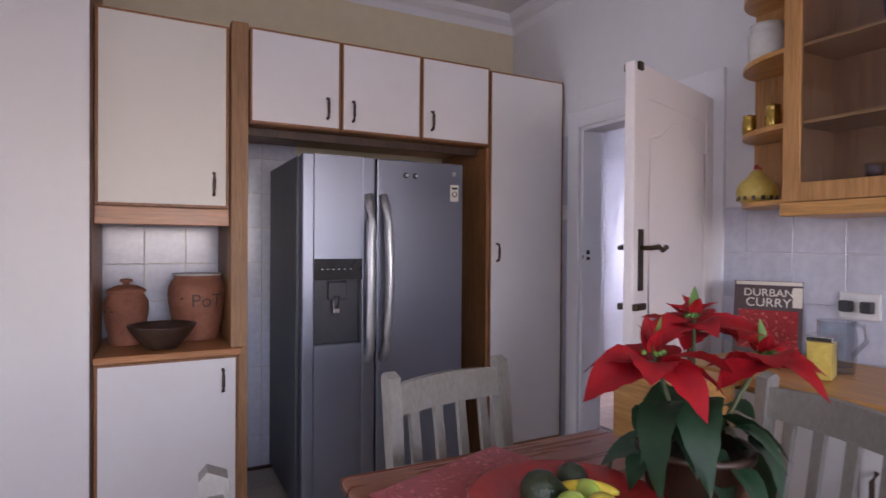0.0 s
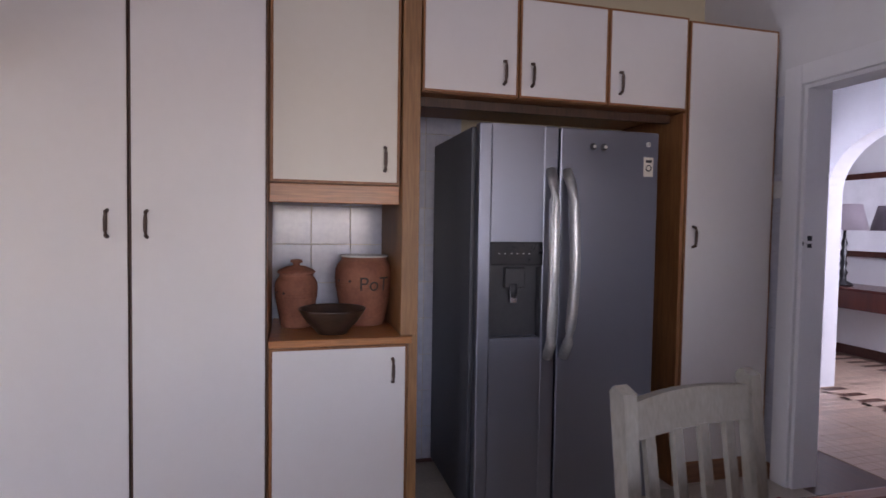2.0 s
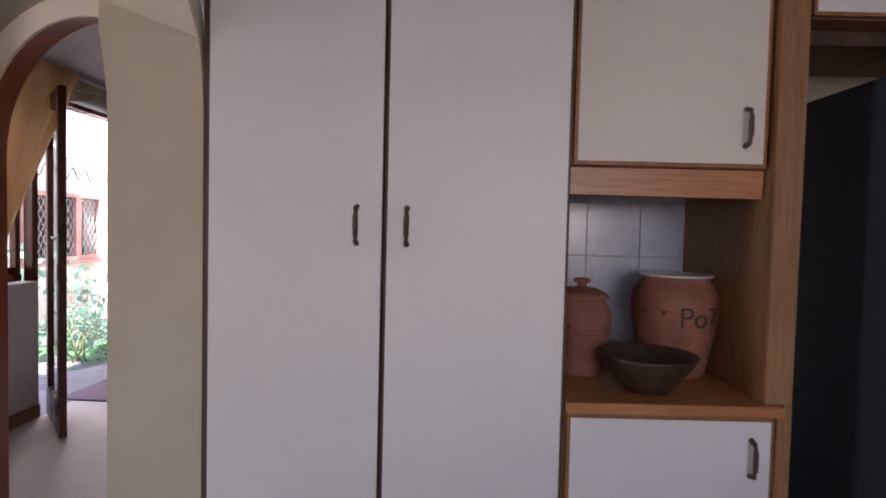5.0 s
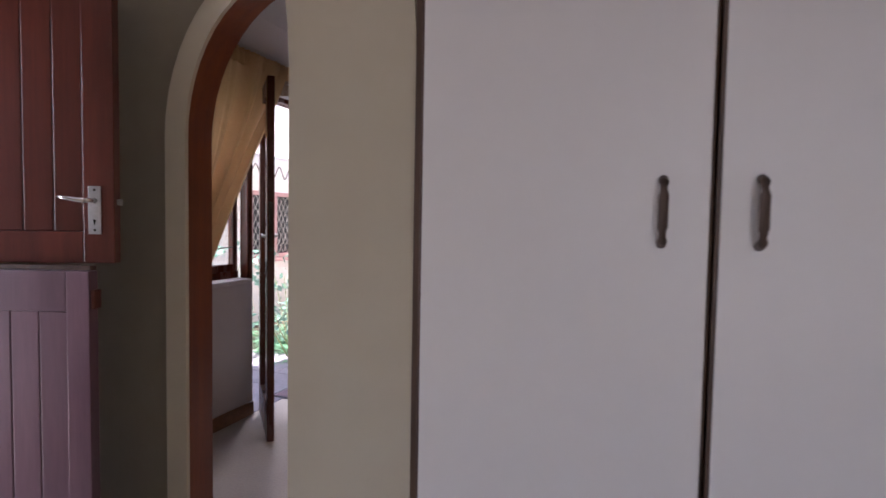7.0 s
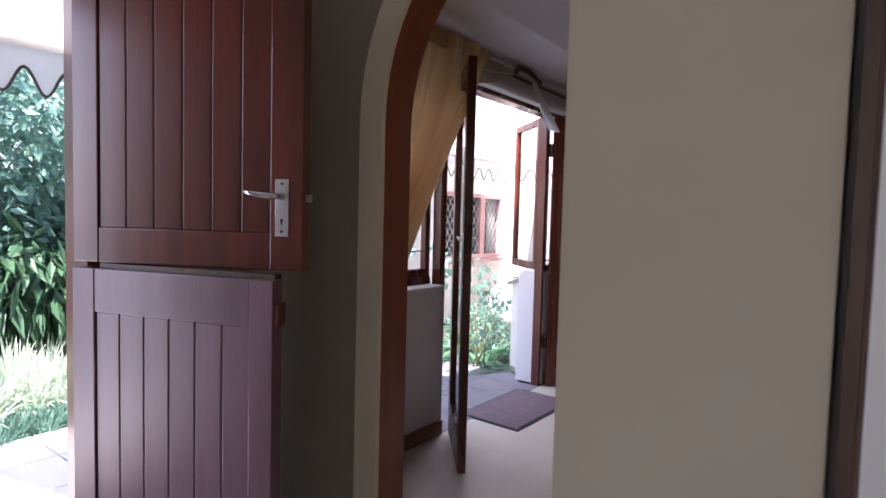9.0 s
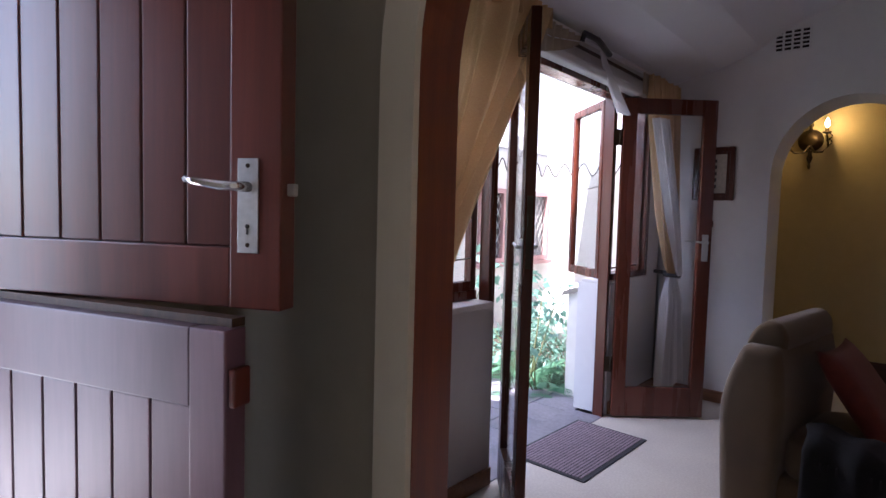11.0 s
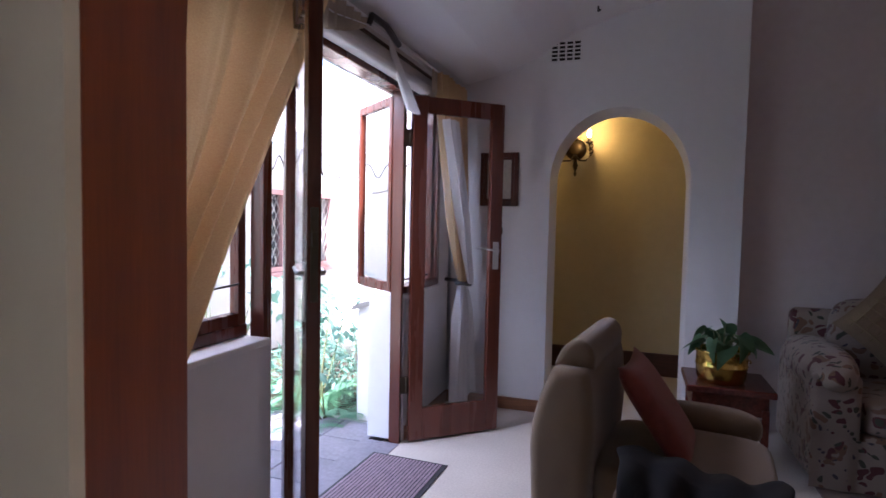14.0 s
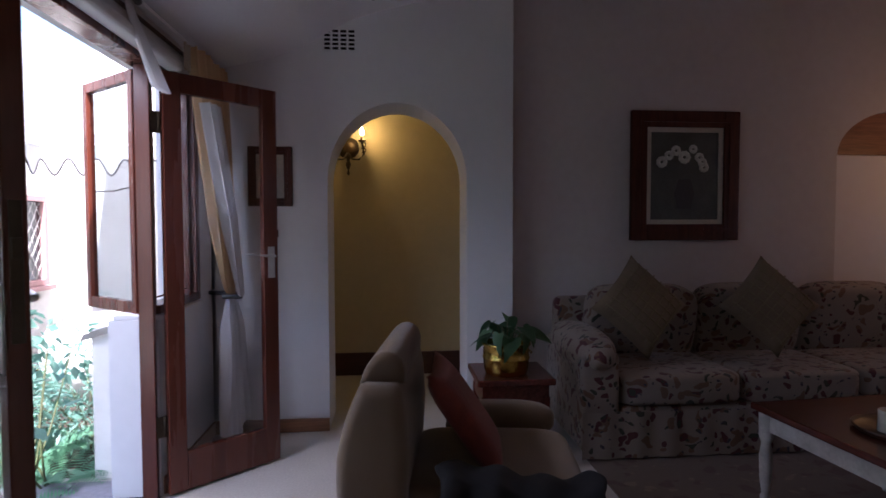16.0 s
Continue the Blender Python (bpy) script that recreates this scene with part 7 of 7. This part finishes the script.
for k in range(16):
    y = rg.uniform(-2.2, 2.2)
    bms.append(tube([(rg.uniform(-0.3, 0.3), y, 0), (rg.uniform(-0.2, 0.4), y + rg.uniform(-0.3, 0.3), 0.8), (rg.uniform(-0.3, 0.5), y + rg.uniform(-0.6, 0.6), 1.7)], [0.035, 0.025, 0.012], 6))
part("trunk", join(*bms), M_STEM, BIG, "dark woody trunks")
TR_ = shrub("tree", "broad leafy tree beyond the courtyard", (-9.5, 7.5, -0.12), [(0, 0, 3.2, 1.8, 1.8, 1.3), (0.8, 1.0, 4.0, 1.5, 1.4, 1.1), (-0.8, -0.8, 3.8, 1.5, 1.5, 1.2)], 9000, 0.16, M_LEAF, 31, 0.5, 14)
struct("wall_garden_end", bbox(-9.3, -9.1, -2, 12, -0.2, 3.0), M_EXTWALL, "white garden boundary wall behind the shrubs")


def tuft(seed, n, L, w, mat, name):
    """Strap leaves that rise from one root and arch over."""
    rgn = random.Random(seed)
    bm = bmesh.new()
    for k in range(n):
        a = rgn.uniform(0, 6.2832)
        l = L * rgn.uniform(0.6, 1.1)
        lean = rgn.uniform(0.2, 1.0)
        prev = None
        dx, dy = math.cos(a), math.sin(a)
        for i in range(6):
            u = i / 5
            r = l * lean * u * 0.8 + 0.02
            z = l * (u - 0.62 * lean * u * u)
            ww = w * (1 - u ** 2) * 0.5 + 0.0008
            p = Vector((dx * r, dy * r, z))
            s = Vector((-dy, dx, 0)) * ww
            cur = (bm.verts.new(p - s), bm.verts.new(p + s))
            if prev:
                bm.faces.new((prev[0], prev[1], cur[1], cur[0]))
            prev = cur
    return mesh_of(bm, mat, name)


tm = [tuft(s, 70, 0.50, 0.020, M_STRAP, "foliage") for s in (1, 2, 3)]
ts = [tuft(s, 90, 0.26, 0.010, M_LEAF, "foliage") for s in (4, 5)]
for k in range(80):
    x, y = rg.uniform(-6.5, -5.1), rg.uniform(1.6, 5.4)
    G = thing("grass_clump", "pale green arching strap-leaf clump in the garden bed", "plant", pose(x, y, -0.12, 0, 0, rg.uniform(0, 360)), "strap-leaf clumps")
    o = new("foliage", tm[k % 3])
    o.parent = G
    o.scale = (1, 1, rg.uniform(0.8, 1.25))
for k in range(60):
    x, y = -5.05 + rg.uniform(-0.12, 0.14), 1.6 + 3.8 * k / 60
    G = thing("edging_grass", "low dark green grass tuft edging the bed", "plant", pose(x, y, -0.12, 0, 0, rg.uniform(0, 360)), "edging grass tufts")
    o = new("foliage", ts[k % 2])
    o.parent = G

# ---- tiles, slabs and strips ----
t1 = mesh_of(bbox(0.001, 0.199, -0.006, 0.0, 0.001, 0.199, 0.002, 1), M_TILE, "tile")
WB = bpy.data.objects["wall_kitchen_back"]
for i in range(5):
    for j in range(10):
        piece("tile", t1, WB, (-0.13 + 0.2 * i + 0.0, 3.798, 0.0 + 0.2 * j))
WEo = bpy.data.objects["wall_kitchen_east"]
t2 = mesh_of(bbox(-0.006, 0.0, 0.001, 0.199, 0.001, 0.199, 0.002, 1), M_TILE, "tile")
for i in range(14):
    for j in range(3):
        piece("tile", t2, WEo, (2.419, -0.62 + 0.2 * i, 0.89 + 0.2 * j))
WN = bpy.data.objects["wall_kitchen_east_north"]
for j in range(10):
    piece("tile", t2, WN, (2.419, 3.175, 0.0 + 0.2 * j))
t3 = mesh_of(bbox(0.002, 0.328, 0.002, 0.328, -0.004, 0.0, 0.0015, 1), M_KFLOOR, "tile")
FK = bpy.data.objects["floor_kitchen"]
for i in range(11):
    for j in range(9):
        piece("tile", t3, FK, (-1.14 + 0.33 * i, 0.90 + 0.33 * j, 0.0))
t4 = mesh_of(bbox(0.0015, 0.598, 0.001, 0.079, -0.004, 0.0, 0.001, 1), M_PARQ, "floor_strip")
FP = bpy.data.objects["floor_passage"]
for i in range(2):
    for j in range(30):
        piece("floor_strip", t4, FP, (4.46 + 0.32 * 0 + 0.6 * i - (0.3 if j % 2 else 0), 3.3 + 0.08 * j, 0.0))
for i in range(2):
    for j in range(20):
        piece("floor_strip", t4, FP, (3.02 + 0.6 * i, 2.9 + 0.08 * j, 0.0))
t5 = mesh_of(bbox(0.004, 0.396, 0.004, 0.396, -0.02, 0.0, 0.004, 1), M_PAVE, "slab")
PV = bpy.data.objects["pavement_1"]
for i in range(4):
    for j in range(7):
        piece("slab", t5, PV, (-4.90 + 0.4 * i, 1.4 + 0.4 * j, -0.04))
t6 = mesh_of(bbox(0.003, 0.297, 0.003, 0.297, -0.02, 0.0, 0.003, 1), M_SLATE, "slab")
PV2 = bpy.data.objects["pavement_2"]
for i in range(4):
    for j in range(6):
        piece("slab", t6, PV2, (-4.50 + 0.3 * i, 5.05 + 0.3 * j, -0.03))
